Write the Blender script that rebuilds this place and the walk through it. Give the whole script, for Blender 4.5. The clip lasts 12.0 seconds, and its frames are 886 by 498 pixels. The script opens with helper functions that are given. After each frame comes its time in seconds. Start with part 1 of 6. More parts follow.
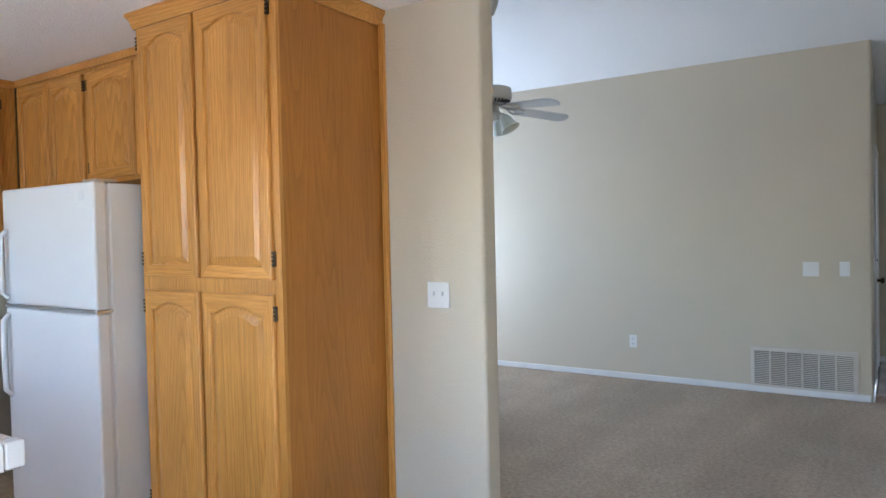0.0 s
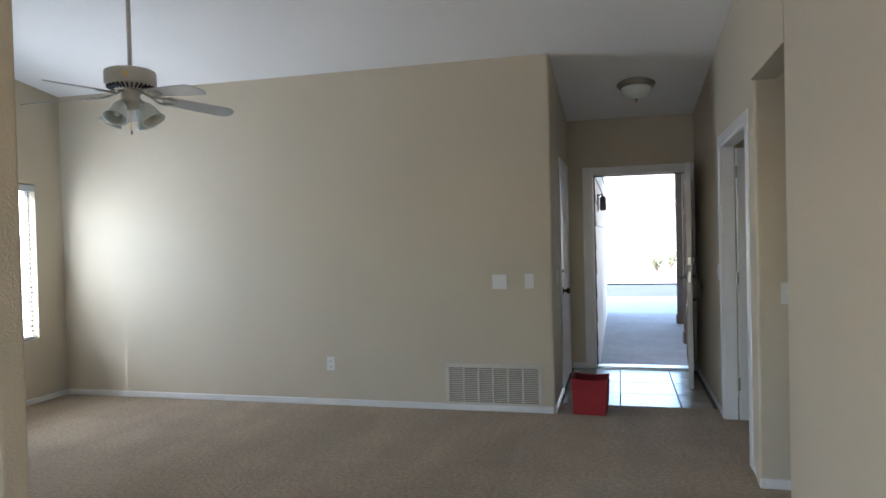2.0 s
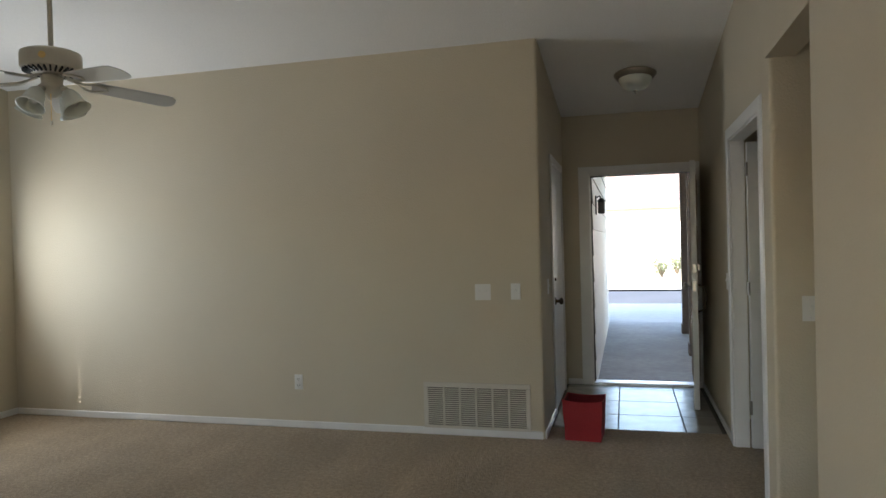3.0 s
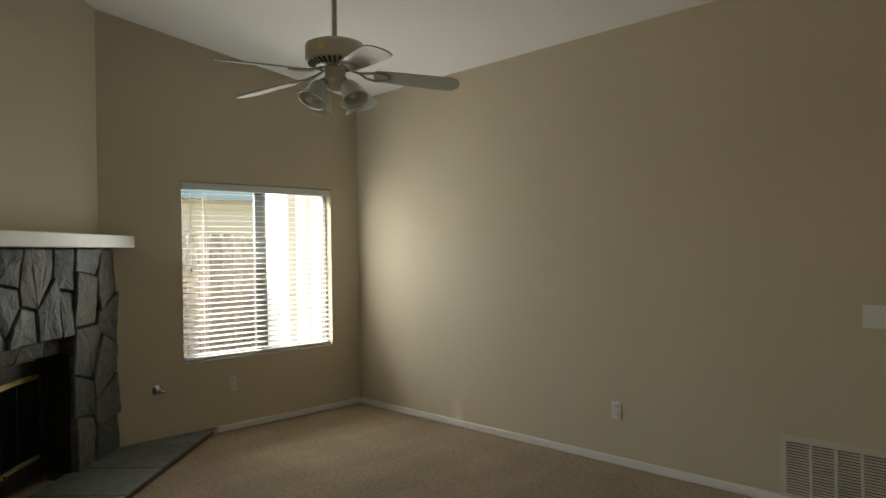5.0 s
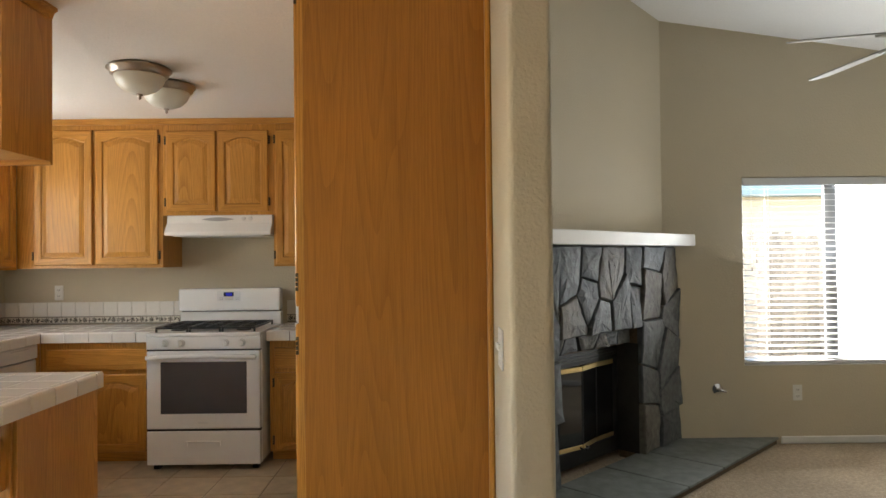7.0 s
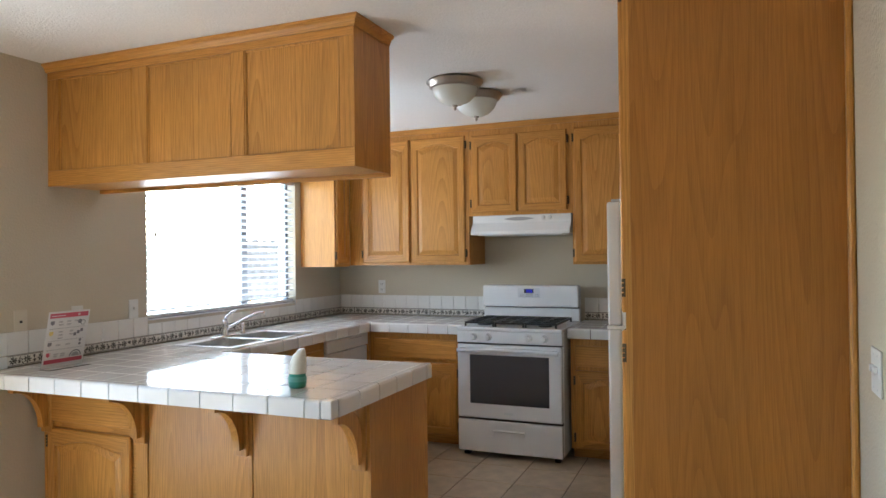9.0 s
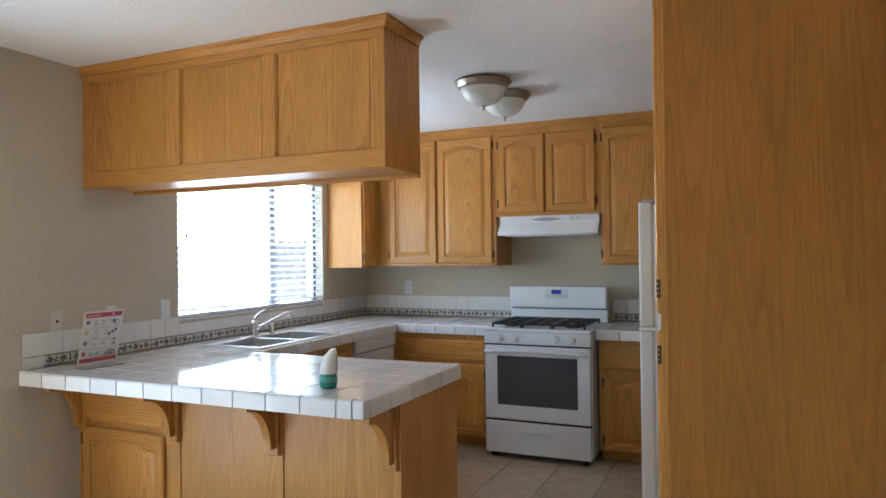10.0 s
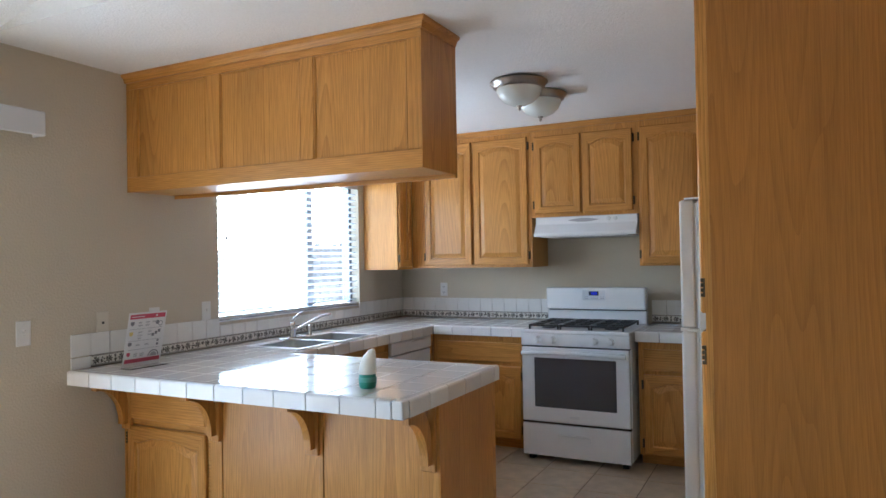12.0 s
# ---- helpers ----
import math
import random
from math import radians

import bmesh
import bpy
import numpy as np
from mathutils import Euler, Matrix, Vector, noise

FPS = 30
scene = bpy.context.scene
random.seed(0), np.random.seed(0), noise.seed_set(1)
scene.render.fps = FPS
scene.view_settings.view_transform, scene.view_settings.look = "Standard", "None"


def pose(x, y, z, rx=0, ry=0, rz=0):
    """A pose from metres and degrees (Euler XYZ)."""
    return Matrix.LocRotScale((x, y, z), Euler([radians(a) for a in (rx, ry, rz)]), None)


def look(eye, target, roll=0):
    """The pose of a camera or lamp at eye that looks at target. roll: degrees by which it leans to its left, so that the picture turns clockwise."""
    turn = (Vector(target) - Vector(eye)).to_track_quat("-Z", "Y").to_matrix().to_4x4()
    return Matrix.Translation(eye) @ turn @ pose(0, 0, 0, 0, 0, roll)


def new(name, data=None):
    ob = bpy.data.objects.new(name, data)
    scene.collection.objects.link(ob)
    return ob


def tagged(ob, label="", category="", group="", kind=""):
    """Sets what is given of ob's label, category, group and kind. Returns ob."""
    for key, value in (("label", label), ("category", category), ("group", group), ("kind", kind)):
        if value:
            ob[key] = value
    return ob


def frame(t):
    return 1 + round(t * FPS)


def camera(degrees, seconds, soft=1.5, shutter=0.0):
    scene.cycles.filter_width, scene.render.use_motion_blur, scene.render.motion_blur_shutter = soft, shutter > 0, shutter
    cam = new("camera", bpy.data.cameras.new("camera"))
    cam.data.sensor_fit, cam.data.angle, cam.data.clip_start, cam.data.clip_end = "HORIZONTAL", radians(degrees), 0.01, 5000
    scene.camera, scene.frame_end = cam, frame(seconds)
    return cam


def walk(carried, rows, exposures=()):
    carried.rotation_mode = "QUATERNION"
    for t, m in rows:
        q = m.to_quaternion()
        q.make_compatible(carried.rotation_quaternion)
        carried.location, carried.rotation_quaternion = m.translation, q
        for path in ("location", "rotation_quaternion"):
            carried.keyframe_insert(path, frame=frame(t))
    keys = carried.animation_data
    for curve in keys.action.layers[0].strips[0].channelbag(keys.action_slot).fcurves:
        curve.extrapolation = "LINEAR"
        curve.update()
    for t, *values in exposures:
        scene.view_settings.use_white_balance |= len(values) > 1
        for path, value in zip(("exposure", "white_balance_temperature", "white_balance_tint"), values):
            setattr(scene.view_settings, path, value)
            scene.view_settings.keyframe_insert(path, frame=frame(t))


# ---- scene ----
cam = camera(65.8, 12.0)
PATH = [
    (0, (0.152, -6.288, 1.412), (-0.95, -4.621, 1.363), -1.3),
    (0.5, (0.166, -6.106, 1.428), (-0.599, -4.258, 1.389), -1.3),
    (1, (0.277, -5.936, 1.448), (-0.329, -4.03, 1.406), -1.5),
    (1.5, (0.417, -5.692, 1.445), (-0.11, -3.763, 1.407), -1.6),
    (2, (0.512, -5.412, 1.413), (0.013, -3.476, 1.378), -1.4),
    (2.5, (0.542, -5.128, 1.424), (0.048, -3.19, 1.396), -1.4),
    (2.7, (0.56, -5.011, 1.411), (0.067, -3.073, 1.389), -1.4),
    (4.3, (0.588, -4.137, 1.409), (-0.438, -2.42, 1.4), -1.5),
    (4.5, (0.554, -4.047, 1.4), (-0.595, -2.41, 1.397), -1.2),
    (5, (0.514, -3.904, 1.411), (-0.917, -2.508, 1.415), -1.0),
    (5.5, (0.489, -3.842, 1.397), (-1.196, -2.765, 1.406), -0.8),
    (6, (0.462, -3.839, 1.407), (-1.38, -3.059, 1.414), -0.5),
    (6.5, (0.457, -3.893, 1.412), (-1.489, -3.434, 1.432), -0.7),
    (7, (0.452, -3.952, 1.398), (-1.548, -3.934, 1.425), -0.6),
    (7.5, (0.466, -4.063, 1.389), (-1.503, -4.411, 1.412), -0.6),
    (7.7, (0.459, -4.076, 1.398), (-1.496, -4.501, 1.415), -0.8),
    (9.3, (0.445, -4.129, 1.443), (-1.395, -4.912, 1.459), -0.6),
    (9.5, (0.444, -4.137, 1.442), (-1.394, -4.924, 1.459), -0.6),
    (10, (0.453, -4.149, 1.441), (-1.371, -4.969, 1.458), -0.7),
    (10.5, (0.45, -4.156, 1.434), (-1.361, -5.003, 1.455), -0.7),
    (11, (0.453, -4.166, 1.429), (-1.349, -5.033, 1.454), -0.8),
    (11.5, (0.454, -4.167, 1.431), (-1.335, -5.059, 1.458), -0.9),
    (12, (0.455, -4.17, 1.429), (-1.327, -5.077, 1.457), -1.0),
]
EXPO = [
    (0, 4.15, 5250, 12), (0.5, 4.05, 4950, 9), (1, 3.9, 5150, 9), (2, 3.6, 5850, 12), (2.5, 3.42, 6150, 11), (4.5, 2.55, 8000, 7), (5.5, 2.80, 7600, 9),
    (6.5, 3.15, 7150, 11), (7.5, 4.03, 6900, 11), (9.5, 3.68, 5300, 7), (12, 3.68, 5080, 8),
]
walk(cam, [(t, look(eye, target, roll)) for t, eye, target, roll in PATH], EXPO)

# ---------------------------------------------------------------- light
world = bpy.data.worlds.new("sky")
scene.world = world
world.use_nodes = True
wn = world.node_tree
sky = wn.nodes.new("ShaderNodeTexSky")
sky.sky_type = "NISHITA"
sky.sun_disc = False
sky.sun_elevation = radians(37)
SUN_WAY = Vector((0.88, 1.0, -0.97)).normalized()
sky.sun_rotation = math.atan2(-SUN_WAY.x, -SUN_WAY.y)
wn.links.new(sky.outputs["Color"], wn.nodes["Background"].inputs["Color"])
wn.nodes["Background"].inputs["Strength"].default_value = 0.15
sun_data = bpy.data.lights.new("sun", "SUN")
sun_data.energy, sun_data.angle, sun_data.color = 4.5, radians(0.5), (1.0, 0.965, 0.92)
sun = new("sun", sun_data)
sun.matrix_world = Matrix.Translation((-6, -9, 9)) @ SUN_WAY.to_track_quat("-Z", "Y").to_matrix().to_4x4()


def window_lamp(name, place, towards, width, height, watts, colour):
    """Sky light that comes in through an opening."""
    d = bpy.data.lights.new(name, "AREA")
    d.shape, d.size, d.size_y, d.energy, d.color = "RECTANGLE", width, height, watts, colour
    ob = new(name, d)
    ob.matrix_world = look(place, Vector(place) + Vector(towards))
    return ob


window_lamp("patio_door_skylight", (-0.35, -7.56, 1.05), (0, 1, 0.0), 1.5, 1.95, 0.22, (0.86, 0.93, 1.0))
window_lamp("kitchen_window_skylight", (-3.47, -7.50, 1.56), (0, 1, 0.1), 1.50, 0.98, 1.6, (0.96, 0.98, 1.0))
window_lamp("living_window_skylight", (-4.60, -1.16, 1.26), (1, 0.03, 0.42), 1.00, 1.34, 3.8, (0.75, 0.87, 1.0))


# ---------------------------------------------------------------- materials
def material(name, colour, rough=0.5, metal=0.0, grain=0.0, grain_scale=40.0, stain=0.0, stain_scale=2.5,
             bump=0.0, bump_scale=120.0, coat=0.0, spec=0.5, random_tint=0.0):
    m = bpy.data.materials.new(name)
    m.use_nodes = True
    nt = m.node_tree
    b = nt.nodes["Principled BSDF"]
    b.inputs["Roughness"].default_value = rough
    b.inputs["Metallic"].default_value = metal
    b.inputs["Coat Weight"].default_value = coat
    b.inputs["Specular IOR Level"].default_value = spec
    co = nt.nodes.new("ShaderNodeTexCoord")
    base = nt.nodes.new("ShaderNodeRGB")
    base.outputs[0].default_value = (*colour, 1)
    out = base.outputs[0]

    def scaled(factor_socket, low, high, col):
        r = nt.nodes.new("ShaderNodeMapRange")
        r.inputs["From Min"].default_value, r.inputs["From Max"].default_value = 0.25, 0.75
        r.inputs["To Min"].default_value, r.inputs["To Max"].default_value = low, high
        nt.links.new(factor_socket, r.inputs["Value"])
        h = nt.nodes.new("ShaderNodeHueSaturation")
        nt.links.new(r.outputs[0], h.inputs["Value"])
        nt.links.new(col, h.inputs["Color"])
        return h.outputs[0]

    if grain:
        n = nt.nodes.new("ShaderNodeTexNoise")
        n.inputs["Scale"].default_value, n.inputs["Detail"].default_value = grain_scale, 4
        nt.links.new(co.outputs["Object"], n.inputs["Vector"])
        out = scaled(n.outputs[0], 1 - grain, 1 + grain, out)
    if stain:
        n = nt.nodes.new("ShaderNodeTexNoise")
        n.inputs["Scale"].default_value, n.inputs["Detail"].default_value = stain_scale, 3
        nt.links.new(co.outputs["Object"], n.inputs["Vector"])
        out = scaled(n.outputs[0], 1 - stain, 1 + stain, out)
        rr = nt.nodes.new("ShaderNodeMapRange")
        rr.inputs["To Min"].default_value = max(0.02, rough * (1 - stain))
        rr.inputs["To Max"].default_value = min(1, rough * (1 + stain))
        nt.links.new(n.outputs[0], rr.inputs["Value"])
        nt.links.new(rr.outputs[0], b.inputs["Roughness"])
    if random_tint:
        oi = nt.nodes.new("ShaderNodeObjectInfo")
        r = nt.nodes.new("ShaderNodeMapRange")
        r.inputs["To Min"].default_value, r.inputs["To Max"].default_value = 1 - random_tint, 1 + random_tint
        nt.links.new(oi.outputs["Random"], r.inputs["Value"])
        h = nt.nodes.new("ShaderNodeHueSaturation")
        nt.links.new(r.outputs[0], h.inputs["Value"])
        nt.links.new(out, h.inputs["Color"])
        out = h.outputs[0]
    nt.links.new(out, b.inputs["Base Color"])
    if bump:
        n = nt.nodes.new("ShaderNodeTexNoise")
        n.inputs["Scale"].default_value, n.inputs["Detail"].default_value = bump_scale, 3
        nt.links.new(co.outputs["Object"], n.inputs["Vector"])
        k = nt.nodes.new("ShaderNodeBump")
        k.inputs["Strength"].default_value, k.inputs["Distance"].default_value = bump, 0.004
        nt.links.new(n.outputs[0], k.inputs["Height"])
        nt.links.new(k.outputs[0], b.inputs["Normal"])
    return m


def oak(name, axis, light=(0.64, 0.312, 0.064), dark=(0.335, 0.132, 0.019), rings=66.0, rough=0.36, depth=0.98):
    """Honey-coloured oak with its grain along one axis: cathedral figure, fine pores and a satin varnish."""
    m = bpy.data.materials.new(name)
    m.use_nodes = True
    nt = m.node_tree
    b = nt.nodes["Principled BSDF"]
    co = nt.nodes.new("ShaderNodeTexCoord")
    oi = nt.nodes.new("ShaderNodeObjectInfo")
    sh = nt.nodes.new("ShaderNodeVectorMath")
    sh.operation = "ADD"
    mul = nt.nodes.new("ShaderNodeVectorMath")
    mul.operation = "SCALE"
    mul.inputs[0].default_value = (0.7, 0.9, 1.3)
    nt.links.new(oi.outputs["Random"], mul.inputs["Scale"])
    nt.links.new(co.outputs["Object"], sh.inputs[0])
    nt.links.new(mul.outputs[0], sh.inputs[1])

    def stretched(along):
        mp = nt.nodes.new("ShaderNodeMapping")
        mp.inputs["Scale"].default_value = [along if a == axis else 1.0 for a in "xyz"]
        nt.links.new(sh.outputs[0], mp.inputs["Vector"])
        return mp.outputs[0]

    big = nt.nodes.new("ShaderNodeTexNoise")
    big.inputs["Scale"].default_value, big.inputs["Detail"].default_value = 2.9, 1.5
    big.inputs["Roughness"].default_value = 0.35
    nt.links.new(stretched(0.045), big.inputs["Vector"])
    saw = nt.nodes.new("ShaderNodeMath")
    saw.operation = "MULTIPLY"
    saw.inputs[1].default_value = rings
    nt.links.new(big.outputs[0], saw.inputs[0])
    tooth = nt.nodes.new("ShaderNodeMath")
    tooth.operation = "FRACT"
    nt.links.new(saw.outputs[0], tooth.inputs[0])
    fr = nt.nodes.new("ShaderNodeMath")
    fr.operation = "POWER"
    fr.inputs[1].default_value = 1.9
    nt.links.new(tooth.outputs[0], fr.inputs[0])
    pores = nt.nodes.new("ShaderNodeTexNoise")
    pores.inputs["Scale"].default_value, pores.inputs["Detail"].default_value = 420.0, 2.0
    nt.links.new(stretched(0.022), pores.inputs["Vector"])
    wide = nt.nodes.new("ShaderNodeTexNoise")
    wide.inputs["Scale"].default_value = 3.2
    nt.links.new(stretched(0.25), wide.inputs["Vector"])
    mix = nt.nodes.new("ShaderNodeMath")
    mix.operation = "MULTIPLY_ADD"
    mix.inputs[1].default_value = 0.42 * depth
    nt.links.new(fr.outputs[0], mix.inputs[0])
    pr = nt.nodes.new("ShaderNodeMapRange")
    pr.inputs["From Min"].default_value, pr.inputs["From Max"].default_value = 0.39, 0.65
    pr.inputs["To Min"].default_value, pr.inputs["To Max"].default_value = 0.0, 0.48 * depth
    nt.links.new(pores.outputs[0], pr.inputs["Value"])
    nt.links.new(pr.outputs[0], mix.inputs[2])
    ramp = nt.nodes.new("ShaderNodeMix")
    ramp.data_type = "RGBA"
    ramp.inputs["A"].default_value = (*light, 1)
    ramp.inputs["B"].default_value = (*dark, 1)
    nt.links.new(mix.outputs[0], ramp.inputs["Factor"])
    hue = nt.nodes.new("ShaderNodeHueSaturation")
    wr = nt.nodes.new("ShaderNodeMapRange")
    wr.inputs["From Min"].default_value, wr.inputs["From Max"].default_value = 0.3, 0.7
    wr.inputs["To Min"].default_value, wr.inputs["To Max"].default_value = 0.86, 1.14
    nt.links.new(wide.outputs[0], wr.inputs["Value"])
    nt.links.new(wr.outputs[0], hue.inputs["Value"])
    nt.links.new(ramp.outputs["Result"], hue.inputs["Color"])
    nt.links.new(hue.outputs[0], b.inputs["Base Color"])
    b.inputs["Roughness"].default_value = rough
    b.inputs["Coat Weight"].default_value, b.inputs["Coat Roughness"].default_value = 0.10, 0.22
    b.inputs["Specular IOR Level"].default_value = 0.38
    k = nt.nodes.new("ShaderNodeBump")
    k.inputs["Strength"].default_value, k.inputs["Distance"].default_value = 0.12, 0.002
    nt.links.new(pores.outputs[0], k.inputs["Height"])
    nt.links.new(k.outputs[0], b.inputs["Normal"])
    return m


def carpet(name):
    """Beige pile: fine tufts, uneven wear and the strokes that a vacuum cleaner and feet leave in it."""
    m = bpy.data.materials.new(name)
    m.use_nodes = True
    nt = m.node_tree
    b = nt.nodes["Principled BSDF"]
    b.inputs["Roughness"].default_value, b.inputs["Specular IOR Level"].default_value = 0.95, 0.1
    b.inputs["Sheen Weight"].default_value, b.inputs["Sheen Roughness"].default_value = 0.15, 0.5
    co = nt.nodes.new("ShaderNodeTexCoord")

    def layer(scale, detail, low, high, low_to, high_to, stretch=(1, 1, 1), turn=0.0):
        mp = nt.nodes.new("ShaderNodeMapping")
        mp.inputs["Scale"].default_value = stretch
        mp.inputs["Rotation"].default_value = (0, 0, turn)
        nt.links.new(co.outputs["Object"], mp.inputs["Vector"])
        n = nt.nodes.new("ShaderNodeTexNoise")
        n.inputs["Scale"].default_value, n.inputs["Detail"].default_value = scale, detail
        nt.links.new(mp.outputs[0], n.inputs["Vector"])
        r = nt.nodes.new("ShaderNodeMapRange")
        r.inputs["From Min"].default_value, r.inputs["From Max"].default_value = low, high
        r.inputs["To Min"].default_value, r.inputs["To Max"].default_value = low_to, high_to
        nt.links.new(n.outputs[0], r.inputs["Value"])
        return n.outputs[0], r.outputs[0]

    tuft, tufts = layer(130, 2, 0.3, 0.7, 0.72, 1.26)
    clump, clumps = layer(38, 2, 0.3, 0.7, 0.80, 1.18)
    strokes = layer(3.2, 2, 0.42, 0.58, 0.95, 1.045, (1.0, 0.28, 1), radians(35))[1]
    cross = layer(2.4, 2, 0.42, 0.58, 0.965, 1.03, (0.3, 1.0, 1), radians(-15))[1]
    wear = layer(0.9, 3, 0.3, 0.7, 0.92, 1.07)[1]
    out = tufts
    for other in (clumps, strokes, cross, wear):
        k = nt.nodes.new("ShaderNodeMath")
        k.operation = "MULTIPLY"
        nt.links.new(out, k.inputs[0])
        nt.links.new(other, k.inputs[1])
        out = k.outputs[0]
    h = nt.nodes.new("ShaderNodeHueSaturation")
    h.inputs["Color"].default_value = (0.40, 0.31, 0.215, 1)
    nt.links.new(out, h.inputs["Value"])
    nt.links.new(h.outputs[0], b.inputs["Base Color"])
    add = nt.nodes.new("ShaderNodeMath")
    add.operation = "ADD"
    nt.links.new(tuft, add.inputs[0])
    nt.links.new(clump, add.inputs[1])
    k = nt.nodes.new("ShaderNodeBump")
    k.inputs["Strength"].default_value, k.inputs["Distance"].default_value = 1.0, 0.008
    nt.links.new(add.outputs[0], k.inputs["Height"])
    nt.links.new(k.outputs[0], b.inputs["Normal"])
    return m


def glass(name, tint=(1, 1, 1), rough=0.0):
    m = bpy.data.materials.new(name)
    m.use_nodes = True
    b = m.node_tree.nodes["Principled BSDF"]
    b.inputs["Base Color"].default_value = (*tint, 1)
    b.inputs["Transmission Weight"].default_value = 1.0
    b.inputs["Roughness"].default_value = rough
    b.inputs["IOR"].default_value = 1.05
    return m


def window_glass(name):
    """Thin clear glass: light passes straight through and a little is mirrored at grazing angles."""
    m = bpy.data.materials.new(name)
    m.use_nodes = True
    nt = m.node_tree
    nt.nodes.remove(nt.nodes["Principled BSDF"])
    clear = nt.nodes.new("ShaderNodeBsdfTransparent")
    clear.inputs["Color"].default_value = (0.95, 0.97, 0.96, 1)
    gloss = nt.nodes.new("ShaderNodeBsdfGlossy")
    gloss.inputs["Roughness"].default_value = 0.02
    edge = nt.nodes.new("ShaderNodeLayerWeight")
    edge.inputs["Blend"].default_value = 0.5
    power = nt.nodes.new("ShaderNodeMath")
    power.operation = "POWER"
    power.inputs[1].default_value = 5.0
    nt.links.new(edge.outputs["Facing"], power.inputs[0])
    fresnel = nt.nodes.new("ShaderNodeMapRange")
    fresnel.inputs["To Min"].default_value, fresnel.inputs["To Max"].default_value = 0.03, 0.8
    nt.links.new(power.outputs[0], fresnel.inputs["Value"])
    mix = nt.nodes.new("ShaderNodeMixShader")
    nt.links.new(fresnel.outputs[0], mix.inputs["Fac"])
    nt.links.new(clear.outputs[0], mix.inputs[1])
    nt.links.new(gloss.outputs[0], mix.inputs[2])
    nt.links.new(mix.outputs[0], nt.nodes["Material Output"].inputs["Surface"])
    return m


def glowing(name, colour, strength):
    m = bpy.data.materials.new(name)
    m.use_nodes = True
    b = m.node_tree.nodes["Principled BSDF"]
    b.inputs["Base Color"].default_value = (*colour, 1)
    b.inputs["Emission Color"].default_value = (*colour, 1)
    b.inputs["Emission Strength"].default_value = strength
    return m


WALL = material("beige orange-peel wall paint", (0.60, 0.533, 0.412), 0.85, stain=0.03, stain_scale=1.2, bump=0.75, bump_scale=95, spec=0.25)
CEIL = material("white textured ceiling", (0.88, 0.87, 0.85), 0.85, grain=0.03, grain_scale=90, bump=0.9, bump_scale=110)
TRIM = material("white semi-gloss trim paint", (0.78, 0.77, 0.75), 0.35, stain=0.04, stain_scale=6)
CARPET = carpet("beige cut-pile carpet")
OAKZ, OAKX, OAKY = oak("oak upright grain", "z"), oak("oak grain along x", "x"), oak("oak grain along y", "y")
# redder veneer, darkened further so the end panel's shade sits in the colour
OAKSHADED = oak("red-toned oak veneer darkened as shade", "z", (0.475, 0.195, 0.031), (0.24, 0.085, 0.011), 84.0, 0.35, 0.66)
WHITE = material("white enamel", (0.80, 0.80, 0.80), 0.25, stain=0.03, stain_scale=4, coat=0.3)
FRIDGE = material("white pebbled enamel", (0.71, 0.71, 0.70), 0.32, grain=0.02, grain_scale=300, bump=0.25, bump_scale=420)
TILEW = material("white glazed tile", (0.80, 0.785, 0.75), 0.09, grain=0.015, grain_scale=30, bump=0.04, bump_scale=14, coat=0.0, spec=0.3, random_tint=0.035)
GROUT = material("beige-grey grout", (0.135, 0.118, 0.098), 0.9, grain=0.15, grain_scale=200)
FLOORTILE = material("tan ceramic floor tile", (0.46, 0.36, 0.245), 0.30, grain=0.22, grain_scale=9, stain=0.18, stain_scale=3, bump=0.12, bump_scale=20, random_tint=0.08)
ENTRYTILE = material("pale stone entry tile", (0.42, 0.39, 0.34), 0.22, grain=0.15, grain_scale=8, stain=0.15, stain_scale=3, bump=0.15, bump_scale=16, random_tint=0.06)
SLATE = material("grey hearth slate", (0.15, 0.165, 0.16), 0.55, grain=0.25, grain_scale=14, stain=0.2, stain_scale=4, bump=0.5, bump_scale=40, random_tint=0.15)
STONE = material("rough grey fireplace stone", (0.082, 0.091, 0.098), 0.62, grain=0.45, grain_scale=26, stain=0.4, stain_scale=6, bump=1.0, bump_scale=30, random_tint=0.2)
STONEB = material("rough brownish fireplace stone", (0.108, 0.100, 0.089), 0.65, grain=0.4, grain_scale=22, stain=0.35, stain_scale=5, bump=1.0, bump_scale=34, random_tint=0.3)
MORTAR = material("dark mortar", (0.125, 0.088, 0.054), 0.95, grain=0.3, grain_scale=60, bump=0.8, bump_scale=80)
BLACK = material("black painted metal", (0.012, 0.012, 0.012), 0.4, grain=0.1, grain_scale=50)
DARKBRICK = material("near-black firebrick", (0.02, 0.018, 0.016), 0.9, grain=0.3, grain_scale=15, bump=0.5, bump_scale=40)
BRASS = material("polished brass", (0.83, 0.63, 0.30), 0.38, 1.0, grain=0.06, grain_scale=30)
OVENGLASS = material("grey oven glass", (0.085, 0.085, 0.09), 0.12, stain=0.05, coat=0.3)
DARKGLASS = material("smoked glass", (0.012, 0.012, 0.013), 0.04, spec=0.6, coat=0.5)
CHROME = material("chrome", (0.78, 0.78, 0.80), 0.08, 1.0)
STEEL = material("brushed stainless steel", (0.69, 0.69, 0.68), 0.34, 1.0, grain=0.06, grain_scale=60)
NICKEL = material("brushed nickel", (0.37, 0.335, 0.30), 0.28, 1.0, grain=0.06, grain_scale=80)
BRONZE = material("antique brass hinge", (0.10, 0.075, 0.045), 0.38, 1.0, grain=0.2, grain_scale=120)
